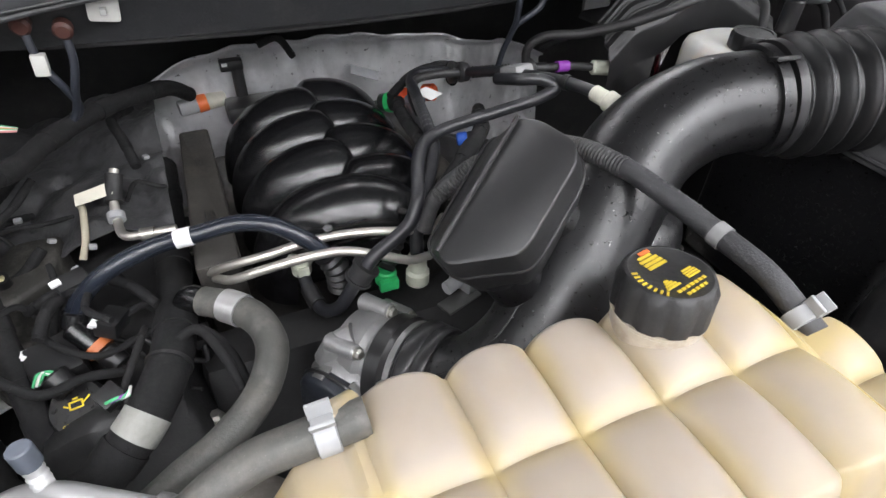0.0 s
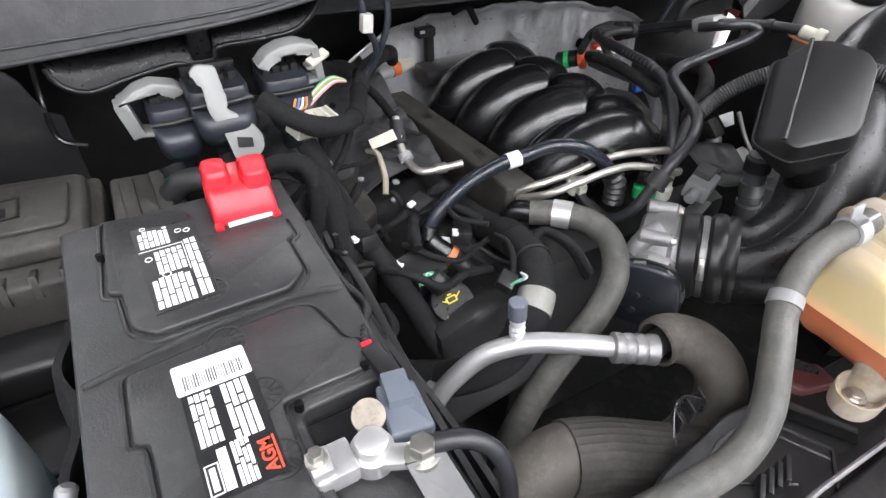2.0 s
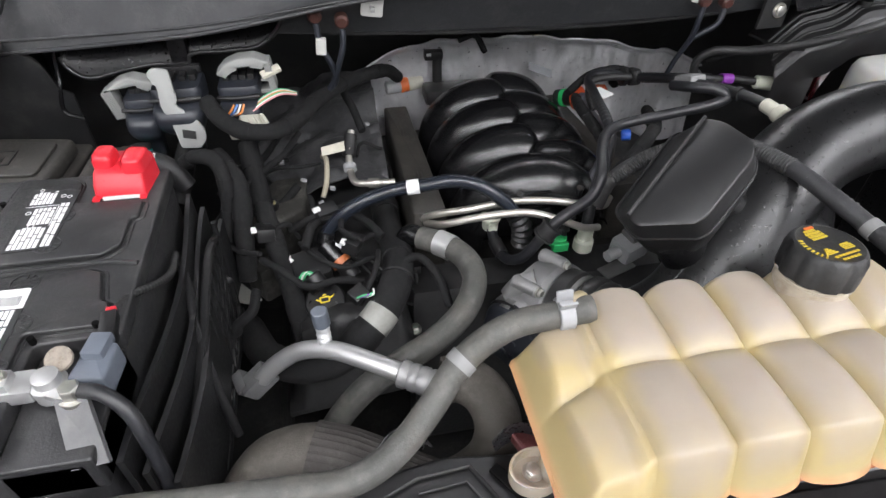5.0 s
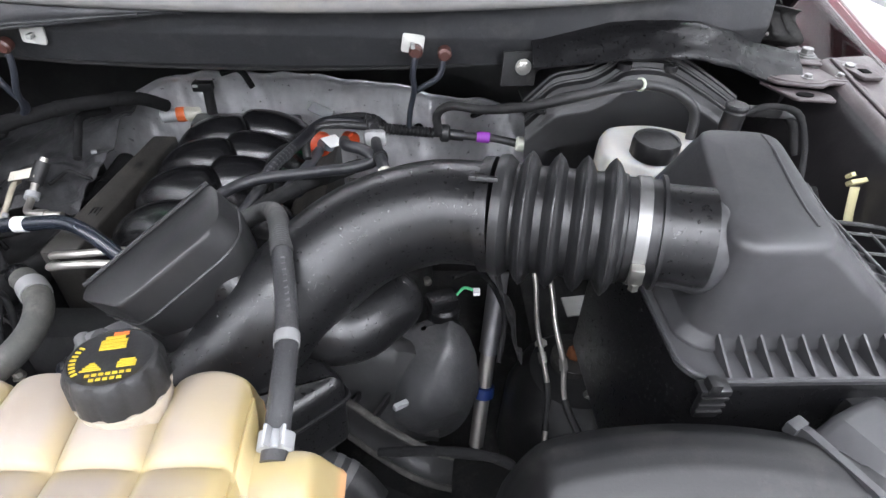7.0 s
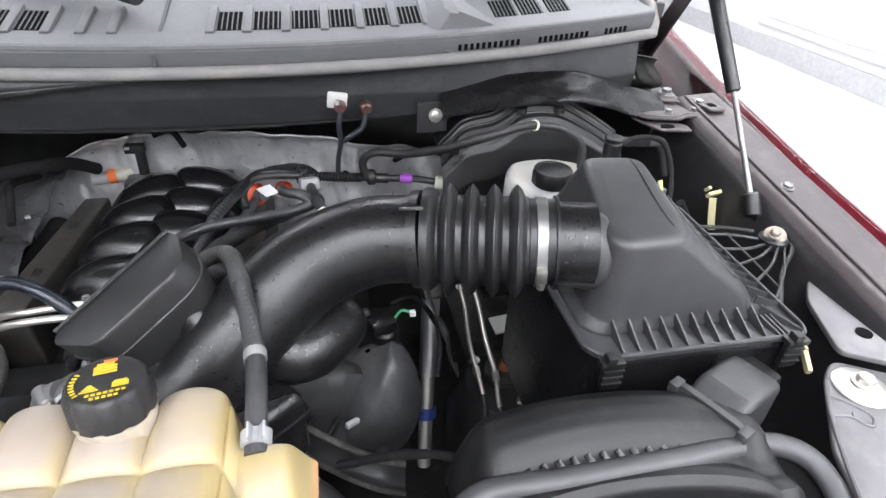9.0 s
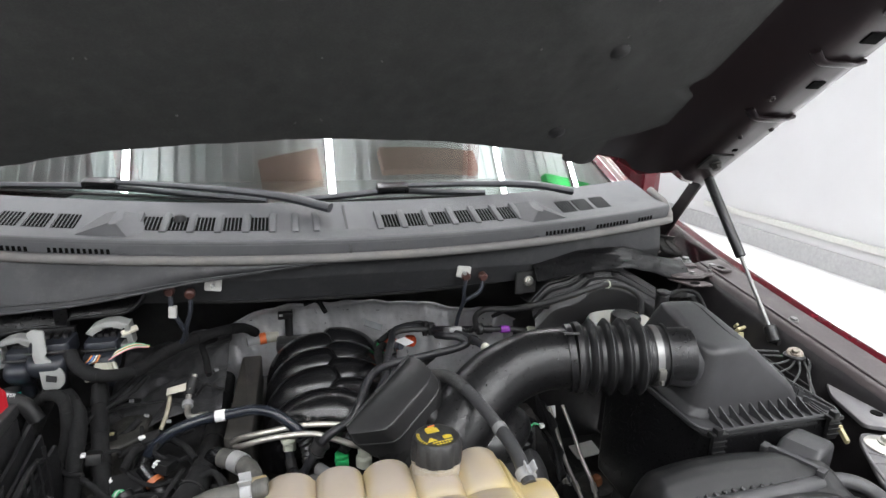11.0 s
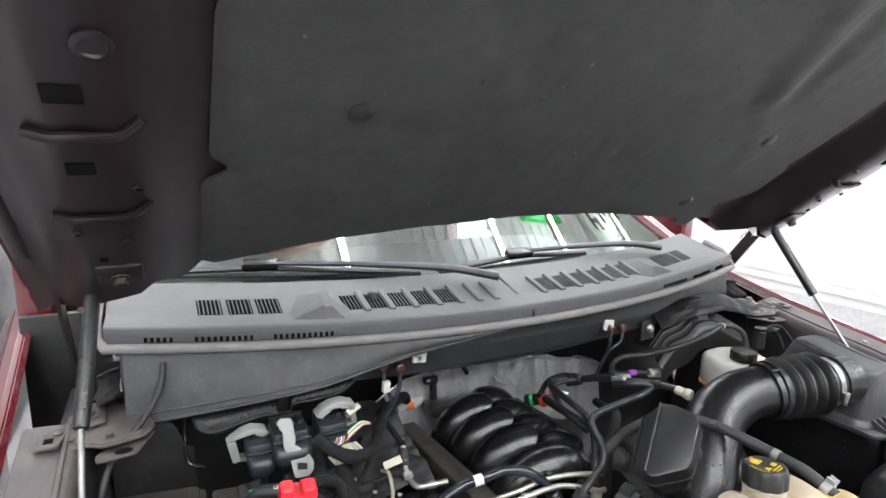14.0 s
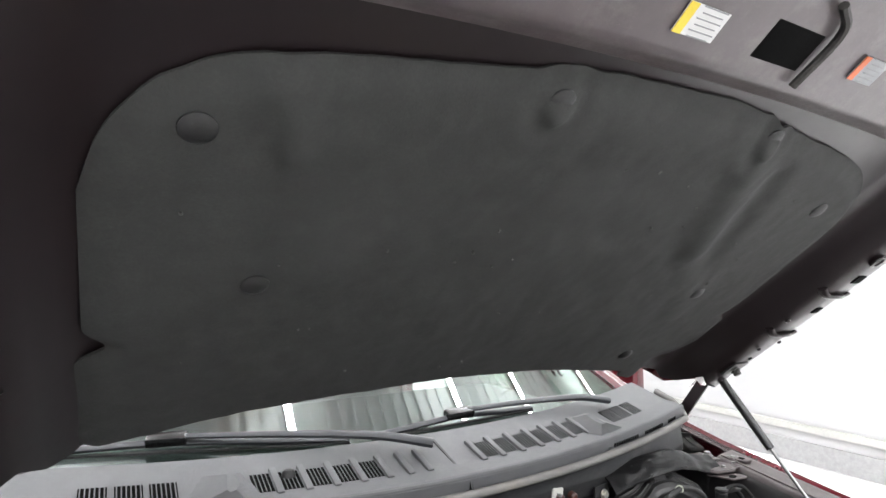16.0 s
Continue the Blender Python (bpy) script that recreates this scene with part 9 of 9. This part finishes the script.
# moulded cover right of the beam
def booster_cover():
    t = thing("booster_cover", "black moulded cover in front of the brake booster", "cover", (0.5, 0.75, 1.0))
    # crest line of the stepped hood, and the front apron that drops from it
    crest = spline([(0.400, 0.80, 1.015), (0.420, 0.80, 1.036), (0.440, 0.80, 1.055), (0.488, 0.80, 1.066), (0.510, 0.80, 1.078), (0.532, 0.80, 1.094), (0.590, 0.80, 1.094), (0.640, 0.795, 1.072), (0.680, 0.785, 1.050), (0.705, 0.775, 1.035)], 6)
    steps = [(0.05, -0.004), (0.0, 0.0), (-0.009, -0.002), (-0.012, -0.010), (-0.022, -0.013), (-0.025, -0.022), (-0.036, -0.026), (-0.040, -0.036), (-0.046, -0.044), (-0.048, -0.065), (-0.049, -0.09)]

    def f(u, v):
        k = u * (len(crest) - 1)
        i = min(int(k), len(crest) - 2)
        p = crest[i].lerp(crest[i + 1], k - i)
        j = v * (len(steps) - 1)
        h = min(int(j), len(steps) - 2)
        a, c = steps[h], steps[h + 1]
        return (p.x, p.y + a[0] + (c[0] - a[0]) * (j - h), p.z + a[1] + (c[1] - a[1]) * (j - h))
    sh = part("shell", surface(B(), f, 54, 50, 0.004), M["plastic"], t)
    for v, r in ((0.1, 0.0030), (0.3, 0.0024), (0.5, 0.0024)):
        part("bead", sweep(B(), [Vector(f(i / 40, v)) for i in range(41)], r, 8), M["plastic"], sh)
    for u in (0.55, 0.68):
        b = B()
        p = Vector(f(u, 0.42))
        lathe(b, [(0.010, -0.004), (0.010, 0.004), (0.005, 0.004), (0.005, 0.001)], Matrix.Translation(p), 14)
        part("boss", b, M["plastic"], sh)
    part("valve", cyl(B(), (0.648, 0.672, 1.015), (0.648, 0.672, 1.064), 0.0135, seg=20, edge=0.003), M["plastic"], t)
    part("valve_cap", cyl(B(), (0.648, 0.672, 1.064), (0.648, 0.672, 1.071), 0.0145, seg=20, edge=0.002), M["plastic_satin"], t)
    part("valve_arm", box(B(), (0.690, 0.684, 1.056), (0.055, 0.014, 0.012), rot=(0, 6, 8), bevel=0.003), M["plastic"], t)
    part("valve_tube", cyl(B(), (0.70, 0.686, 1.053), (0.745, 0.690, 1.050), 0.0065, seg=12), M["clamp_dark"], t)


booster_cover()
for pts, r in (([(0.66, 0.67, 1.06), (0.70, 0.68, 1.065), (0.73, 0.67, 1.06), (0.735, 0.64, 1.03), (0.72, 0.60, 0.99), (0.70, 0.58, 0.95)], 0.004), ([(0.68, 0.69, 1.05), (0.72, 0.70, 1.05), (0.74, 0.69, 1.04), (0.75, 0.67, 1.0)], 0.005),
               ([(0.33, 0.84, 0.97), (0.35, 0.80, 1.0), (0.38, 0.77, 1.02), (0.42, 0.74, 1.025)], 0.004), ([(0.74, 0.60, 0.99), (0.76, 0.60, 0.96), (0.77, 0.58, 0.93)], 0.006)):
    hose_thing("booster_wire", pts, r, M["tape"], "black taped wire beside the booster cover", "wiring", group="looms")
t = thing("loom_bracket", "yellow-cream loom bracket on the inner fender", "bracket", (0.787, 0.587, 0.97))
b = sweep(B(), spline([(0.786, 0.570, 0.955), (0.787, 0.578, 0.968), (0.788, 0.586, 0.984), (0.790, 0.594, 0.998)], 6), 0.006, 8, 0.35)
box(b, (0.792, 0.598, 1.003), (0.026, 0.006, 0.010), rot=(35, 0, 15), bevel=0.001)
box(b, (0.783, 0.602, 1.010), (0.007, 0.005, 0.010), rot=(35, 0, 15), bevel=0.001)
part("clip", b, M["yellow_pale"], t)
b = box(B(), (0.70, 0.615, 0.992), (0.034, 0.022, 0.034), rot=(0, 0, 20), bevel=0.003)
t = thing("wiper_relay", "grey plug with wires behind the filter box", "connector", (0.72, 0.6, 0.97))
part("body", b, M["clamp_dark"], t)
for k, mm in enumerate(("wire_green", "wire_orange", "wire_white", "yellow")):
    part("wire", hose(B(), [(0.692 + 0.004 * k, 0.602, 1.0), (0.695 + 0.003 * k, 0.600, 1.010), (0.705 + 0.002 * k, 0.618, 1.020)], 0.0010, 6), M[mm], t)


# ---- right side, under the intake tube ----
def insulated_cover():
    t = thing("exhaust_heat_cover", "smooth dark grey heat cover with deep folds", "heat cover", (0.25, 0.49, 0.66))
    rnd = random.Random(12)
    sides = [(V(rnd.uniform(-1, 1), rnd.uniform(-1, 1), rnd.uniform(-0.7, 1)).normalized(), rnd.uniform(0.80, 1.12)) for _ in range(13)]

    def f(u, v):
        a = 2 * math.pi * u
        ph = math.pi * (0.02 + 0.85 * v)
        d = V(math.cos(a) * math.sin(ph), math.sin(a) * math.sin(ph), math.cos(ph))
        n = sum(max(0.0, d.dot(m) / h) ** 14 for m, h in sides) + 0.65 ** 14
        n = min(1.16, n ** (-1 / 14)) + 0.05 * noise.noise(d * 2.3 + V(4, 0, 1))
        return V(0.250, 0.500, 0.760) + V(d.x * 0.066, d.y * 0.062, d.z * 0.098) * n
    part("shell", surface(B(), f, 72, 44, 0.003, (0, 0, -1)), M["insulation"], t)

    def g(u, v):
        return (0.340 + 0.05 * u + 0.006 * noise.noise(V(u * 4, v * 4, 2)), 0.53 + 0.09 * v + 0.02 * noise.noise(V(u * 5, v * 5, 9)), 0.90 - 0.16 * u + 0.03 * noise.noise(V(u * 3, v * 3, 5)))
    part("foil_edge", surface(B(), g, 16, 16, 0.002), M["foil_dark"], t, "crinkled dull foil edge")


insulated_cover()
t = thing("ignition_coil", "black ignition coil with green wired plug", "ignition coil", (0.28, 0.53, 0.85), group="ignition coils")
part("body", cyl(B(), (0.275, 0.52, 0.82), (0.275, 0.515, 0.875), 0.020, seg=18, edge=0.004), M["module"], t)
part("top", box(B(), (0.272, 0.515, 0.88), (0.036, 0.026, 0.016), rot=(0, 0, 20), bevel=0.004), M["module"], t)
part("wire", hose(B(), [(0.29, 0.52, 0.885), (0.30, 0.525, 0.892), (0.312, 0.525, 0.888)], 0.002, 6), M["wire_green"], t)
part("lock", box(B(), (0.315, 0.522, 0.888), (0.008, 0.008, 0.006)), M["label_white"], t)
b = B()
prism(b, rpoly([(0.04, 0.30), (0.130, 0.305), (0.178, 0.345), (0.135, 0.388), (0.06, 0.37)], 0.012), 0.85, 0.950, edge=0.014)
t = thing("vacuum_reservoir", "faceted satin black plastic vacuum box", "vacuum box", (0.13, 0.33, 0.85))
shell = part("shell", b, M["plastic_satin"], t)
ring = rpoly([(0.038, 0.298), (0.131, 0.303), (0.181, 0.345), (0.136, 0.390), (0.059, 0.372)], 0.012)
part("weld_seam", sweep(B(), [V(x, y, 0.922) for x, y in ring] + [V(*ring[0], 0.922)], 0.0022, 8), M["plastic_satin"], shell)
t = thing("cooling_fan_shroud", "black fan shroud with slatted guard", "fan shroud", (0.24, 0.36, 0.7))
rim_pts = spline([(0.115, 0.465, 0.79), (0.160, 0.436, 0.785), (0.195, 0.412, 0.78), (0.228, 0.392, 0.775), (0.258, 0.380, 0.768), (0.285, 0.378, 0.758)], 8)
part("rim", sweep(B(), rim_pts, 0.005, 12, 0.6), M["plastic_dusty"], t)
part("lip", sweep(B(), [p + V(-0.004, -0.030, -0.018) for p in rim_pts], 0.004, 12, 0.6), M["plastic_dusty"], t)
wallb = B()
surface(wallb, lambda u, v: rim_pts[int(u * (len(rim_pts) - 1))] + V(-0.004, -0.030, -0.018) * v + V(0, 0, -0.006 * math.sin(math.pi * v)), len(rim_pts) - 1, 6, 0.003)
part("wall", wallb, M["plastic"], t)
for k in range(3):
    p = rim_pts[3 + 6 * k]
    part("rib", box(B(), p + V(0.010, 0.024, -0.004), (0.004, 0.050, 0.014), rot=(0, 0, -28), bevel=0.001), M["plastic"], t)
part("cone", box(B(), (0.25, 0.29, 0.70), (0.2, 0.10, 0.06), rot=(0, 0, -25), bevel=0.02), M["plastic"], t)
b = box(B(), (0.222, 0.428, 0.790), (0.020, 0.007, 0.008), rot=(0, 10, 35), bevel=0.002)
solo("loom_clip", b, M["clamp_grey"], "pale grey plastic clip on the fan shroud", "clip", group="loose clips")
lower_hose = [(0.06, 0.36, 0.80), (0.11, 0.355, 0.795), (0.15, 0.345, 0.785), (0.175, 0.335, 0.775), (0.195, 0.32, 0.76)]
t = hose_thing("lower_radiator_hose", lower_hose, 0.021, M["rubber"], "black lower radiator hose with two clamps")
for k in (0.42, 0.62, 0.72):
    part("hose_clamp", band(B(), lower_hose, k, 0.010, 0.0222), M["clamp_dark"], t, "dull steel hose clamp")

t = thing("steering_shaft", "steel steering shaft with a blue ring", "steering shaft", (0.345, 0.53, 0.55))
a, c = V(0.379, 0.715, 0.755), V(0.350, 0.585, 0.45)
part("shaft", cyl(B(), a, c, 0.013, seg=18), M["steel"], t)
part("sleeve", cyl(B(), a, a.lerp(c, 0.45), 0.0165, seg=18, edge=0.002), M["zinc"], t)
k = V(0.3605, 0.632, 0.560)
part("ring", cyl(B(), k, k + (c - a).normalized() * 0.022, 0.019, seg=18, edge=0.002), M["blue_dark"], t, "dark blue ring")
part("joint", box(B(), a + V(0, 0.01, 0.01), (0.035, 0.04, 0.03), rot=(40, 0, 10), bevel=0.006), M["dark_steel"], t)
for pts in ([(0.425, 0.71, 0.80), (0.434, 0.681, 0.755), (0.433, 0.635, 0.718), (0.437, 0.590, 0.690), (0.445, 0.55, 0.65), (0.44, 0.50, 0.58)],
            [(0.44, 0.68, 0.82), (0.449, 0.645, 0.78), (0.454, 0.603, 0.738), (0.464, 0.566, 0.70), (0.468, 0.53, 0.65), (0.50, 0.47, 0.60)]):
    t = hose_thing("brake_line", pts, 0.0042, M["steel"], "bare steel brake line", "pipe")
    part("nut", band(B(), pts, 0.55, 0.02, 0.0068, 6), M["bolt"], t)
    part("rubber_end", band(B(), pts, 0.82, 0.09, 0.006), M["rubber"], t)
t = thing("strut_tower", "black strut tower with rusty centre nut", "strut tower", (0.5, 0.53, 0.5))
part("dome", turned(B(), (0.505, 0.60, 0.44), (0.50, 0.595, 0.655), [(0.115, 0), (0.11, 0.6), (0.095, 0.85), (0.075, 0.96), (0.02, 1)], 36), M["firewall"], t)
part("cup", turned(B(), (0.495, 0.605, 0.652), (0.495, 0.605, 0.67), [(0.036, 0), (0.036, 0.8), (0.03, 1)], 24), M["dark_steel"], t)
part("nut", turned(B(), (0.495, 0.605, 0.668), (0.495, 0.603, 0.688), [(0.013, 0), (0.013, 0.6), (0.008, 1)], 8), M["rust"], t, "rusty nut")
for x, y in ((0.505, 0.545), (0.545, 0.63), (0.452, 0.65)):
    b = B()
    bolt(b, (x, y, 0.642), (0.2, -0.3, 1), 0.008, 0.014)
    part("bolt", b, M["bolt"], t)
b = B()
plate(b, [(0.415, 0.742, 0.78), (0.455, 0.74, 0.782), (0.452, 0.725, 0.76), (0.43, 0.728, 0.757)], 0.001)
solo("cable_tag", b, M["label_white"], "white tag on the brake lines", "tag")
# white plate put in for the lit floor glimpsed past the strut tower
b = box(B(), (0.537, 0.728, 0.66), (0.065, 0.04, 0.004), rot=(12, 0, 8), bevel=0.001)
solo("floor_glimpse", b, M["white_plastic"], "white plate standing in for bright floor seen behind the strut tower", "guard")
# no real part: white sheet stands for lit floor seen through a gap
b = prism(B(), [(-0.541, 0.669), (-0.495, 0.659), (-0.457, 0.613), (-0.472, 0.606), (-0.529, 0.631)], 0.746, 0.75)
solo("floor_glimpse", b, M["white_plastic"], "white plate standing in for bright floor glimpsed low beside the battery", "guard")
# black flap sealing the cowl's end
def flap(u, v):
    x = 0.40 + 0.385 * u
    top = 1.112 + 0.020 * math.sin(math.pi * min(1.0, u * 1.4) * 0.6) - 0.036 * smooth01((u - 0.55) / 0.45)
    return (x, 0.815 - 0.050 * v - 0.010 * u + 0.004 * noise.noise(V(x * 25, v * 3, 6)), top - 0.016 * v - 0.018 * v * v + 0.003 * noise.noise(V(x * 30, v * 4, 1)))
solo("cowl_flap", surface(B(), flap, 40, 12, 0.003), M["module"], "black plastic flap sealing the end of the cowl", "flap")


# ---- front of the bay ----
def shroud():
    t = thing("radiator_shroud", "black plastic radiator shroud and top cover", "radiator shroud", (-0.1, 0.15, 0.8))
    part("top", prism(B(), rpoly([(-0.52, 0.16), (-0.34, 0.225), (-0.26, 0.236), (-0.20, 0.228), (0.36, 0.20), (0.36, 0.02), (-0.52, 0.02)], 0.01), 0.83, 0.904, edge=0.006), M["plastic"], t)
    # pressed frame lines, and a near-black bar painted as a deep channel's shade
    for q, r in (([(-0.335, 0.200), (-0.286, 0.219), (-0.240, 0.222)], 0.0022), ([(-0.240, 0.222), (-0.213, 0.172), (-0.240, 0.150)], 0.0022), ([(-0.286, 0.206), (-0.245, 0.209), (-0.222, 0.168)], 0.0016), ([(-0.300, 0.190), (-0.262, 0.168)], 0.0016), ([(-0.206, 0.214), (-0.180, 0.172)], 0.004)):
        part("frame_bead", sweep(B(), [V(x, y, 0.9045) for x, y in q], r, 8), M["plastic"], t)
    part("channel", box(B(), (-0.204, 0.192, 0.905), (0.010, 0.060, 0.004), rot=(0, 0, 33), bevel=0.001), M["hole"], t)
    for k in range(4):
        part("hose_rest", box(B(), (-0.295 + 0.010 * k, 0.178, 0.910), (0.004, 0.022, 0.012), rot=(0, 0, -55), bevel=0.001), M["plastic"], t)

    def lip(x0, y0, x1, y1, h, lean, n=24):
        def f(u, v):
            bow = math.sin(math.pi * u)
            return (x0 + (x1 - x0) * u - lean * v, y0 + (y1 - y0) * u + 0.014 * bow + 0.4 * lean * v, 0.902 + h * v * (0.6 + 0.4 * bow))
        return surface(B(), f, n, 6, 0.0015, (1, 0, 0))
    l1 = part("clear_lip", lip(-0.316, 0.234, -0.268, 0.246, 0.022, 0.006), M["smoky"], t, "smoky clear plastic lip")
    for k in range(3):
        part("stiffener", box(B(), (-0.306 + 0.016 * k, 0.247 + 0.002 * k, 0.912), (0.0015, 0.014, 0.016), rot=(0, 0, -20)), M["smoky"], l1)
    part("clear_lip", lip(-0.214, 0.232, -0.160, 0.218, 0.026, 0.004), M["smoky"], t, "smoky clear plastic lip")
    # dusty red panel behind the second lip
    part("red_panel", prism(B(), rpoly([(-0.200, 0.246), (-0.150, 0.228), (-0.154, 0.205), (-0.19, 0.215)], 0.006), 0.900, 0.912, edge=0.003), M["red_dusty"], t, "dusty red panel under the shroud")
    part("latch_bar", sweep(B(), [V(-0.45, 0.150, 0.918), V(-0.262, 0.156, 0.919), V(-0.184, 0.154, 0.920), V(-0.176, 0.158, 0.921), V(-0.114, 0.157, 0.921), V(0.40, 0.140, 0.918)], 0.0022, 8), M["zinc_dull"], t, "pale metal edge of the latch panel")
    part("front_panel", prism(B(), rpoly([(-0.9, 0.09), (-0.5, 0.146), (-0.11, 0.152), (0.4, 0.135), (0.9, 0.02), (0.9, -0.25), (-0.9, -0.25)], 0.012), 0.80, 0.914, edge=0.006), M["plastic_matte"], t)


shroud()
t = thing("radiator_support", "bare grey metal radiator support end with bolts", "radiator support", (0.72, 0.2, 0.9))
b = B()
prism(b, rpoly([(0.718, 0.264), (0.742, 0.282), (0.800, 0.250), (0.80, 0.14), (0.70, 0.03), (0.60, 0.03), (0.655, 0.18)], 0.012), 0.962, 0.970, edge=0.003)
pl = part("plate", b, M["zinc_dull"], t)
b = B()
lathe(b, [(0.028, 0), (0.028, 0.002), (0.024, 0.004), (0.012, 0.007)], Matrix.Translation((0.741, 0.241, 0.970)), 28)
bolt(b, (0.741, 0.241, 0.977), (0, 0, 1), 0.009, 0.010)
part("bolt", b, M["bolt"], pl, "large washer bolt")
for q, rr in (([(0.698, 0.238), (0.712, 0.226), (0.722, 0.205), (0.712, 0.196), (0.700, 0.210), (0.680, 0.215)], 0.0018), ([(0.712, 0.255), (0.690, 0.226), (0.655, 0.165), (0.62, 0.09)], 0.0026)):
    part("bead", sweep(B(), spline([V(x, y, 0.970) for x, y in q], 6), rr, 8), M["zinc_dull"], pl)
b = B()
lathe(b, [(0.008, 0), (0.008, 0.0015)], Matrix.Translation((0.711, 0.208, 0.970)), 20)
part("hole", b, M["clamp_dark"], pl)
b = B()
prism(b, rpoly([(0.750, 0.285), (0.780, 0.37), (0.84, 0.44), (0.86, 0.42), (0.84, 0.26), (0.803, 0.255)], 0.012), 0.972, 0.980, edge=0.002)
gs = part("gusset", b, M["zinc_dull"], t)
# black disc on the gusset, shade of the hole by colour
b = B()
lathe(b, [(0.009, 0), (0.009, 0.0015)], Matrix.Translation((0.800, 0.305, 0.980)), 20)
part("hole", b, M["hole"], gs)
b = B()
box(b, (0.728, 0.296, 0.956), (0.006, 0.028, 0.009), rot=(20, 0, -20), bevel=0.002)
box(b, (0.731, 0.310, 0.964), (0.009, 0.010, 0.005), rot=(0, 0, -20), bevel=0.001)
solo("loom_clip", b, M["yellow_pale"], "yellowed plastic clip beside the filter box", "clip", group="loose clips")


# wire hanging from the beam's outer end
hose_thing("hanging_wire", [(-0.705, 0.835, 1.150), (-0.710, 0.812, 1.125), (-0.728, 0.785, 1.095), (-0.760, 0.755, 1.064), (-0.786, 0.725, 1.040), (-0.8, 0.68, 1.001), (-0.8, 0.62, 0.979)], 0.005, M["rubber"], "grey-black wire hanging beside the hood strut", "wiring", group="hanging wires")


# ---- lattice wall beside the battery ----
def lattice():
    t = thing("perforated_side_wall", "black plastic lattice wall beside the battery tray", "lattice wall", (-0.472, 0.42, 0.80))
    x = -0.472
    part("rim", sweep(B(), spline([V(x, 0.30, 0.905), V(x, 0.40, 0.925), V(x, 0.50, 0.945), V(x, 0.545, 0.93)], 6), 0.005, 8, 0.7), M["plastic"], t)
    part("foot_rail", box(B(), (x, 0.42, 0.795), (0.008, 0.26, 0.012), bevel=0.002), M["plastic"], t)
    for i in range(11):
        y = 0.30 + 0.024 * i
        top = 0.905 + 0.2 * (y - 0.30)
        part("upright", cyl(B(), (x, y, 0.795), (x + 0.002, y, top), 0.003, seg=6), M["plastic"], t)
    for k in range(5):
        for i in range(10):
            y = 0.30 + 0.024 * i
            z = 0.808 + 0.023 * k
            if z < 0.895 + 0.2 * (y - 0.30):
                part("slanted_bar", box(B(), (x, y + 0.012, z), (0.005, 0.026, 0.006), rot=(28, 0, 0), bevel=0.001), M["plastic"], t)


lattice()
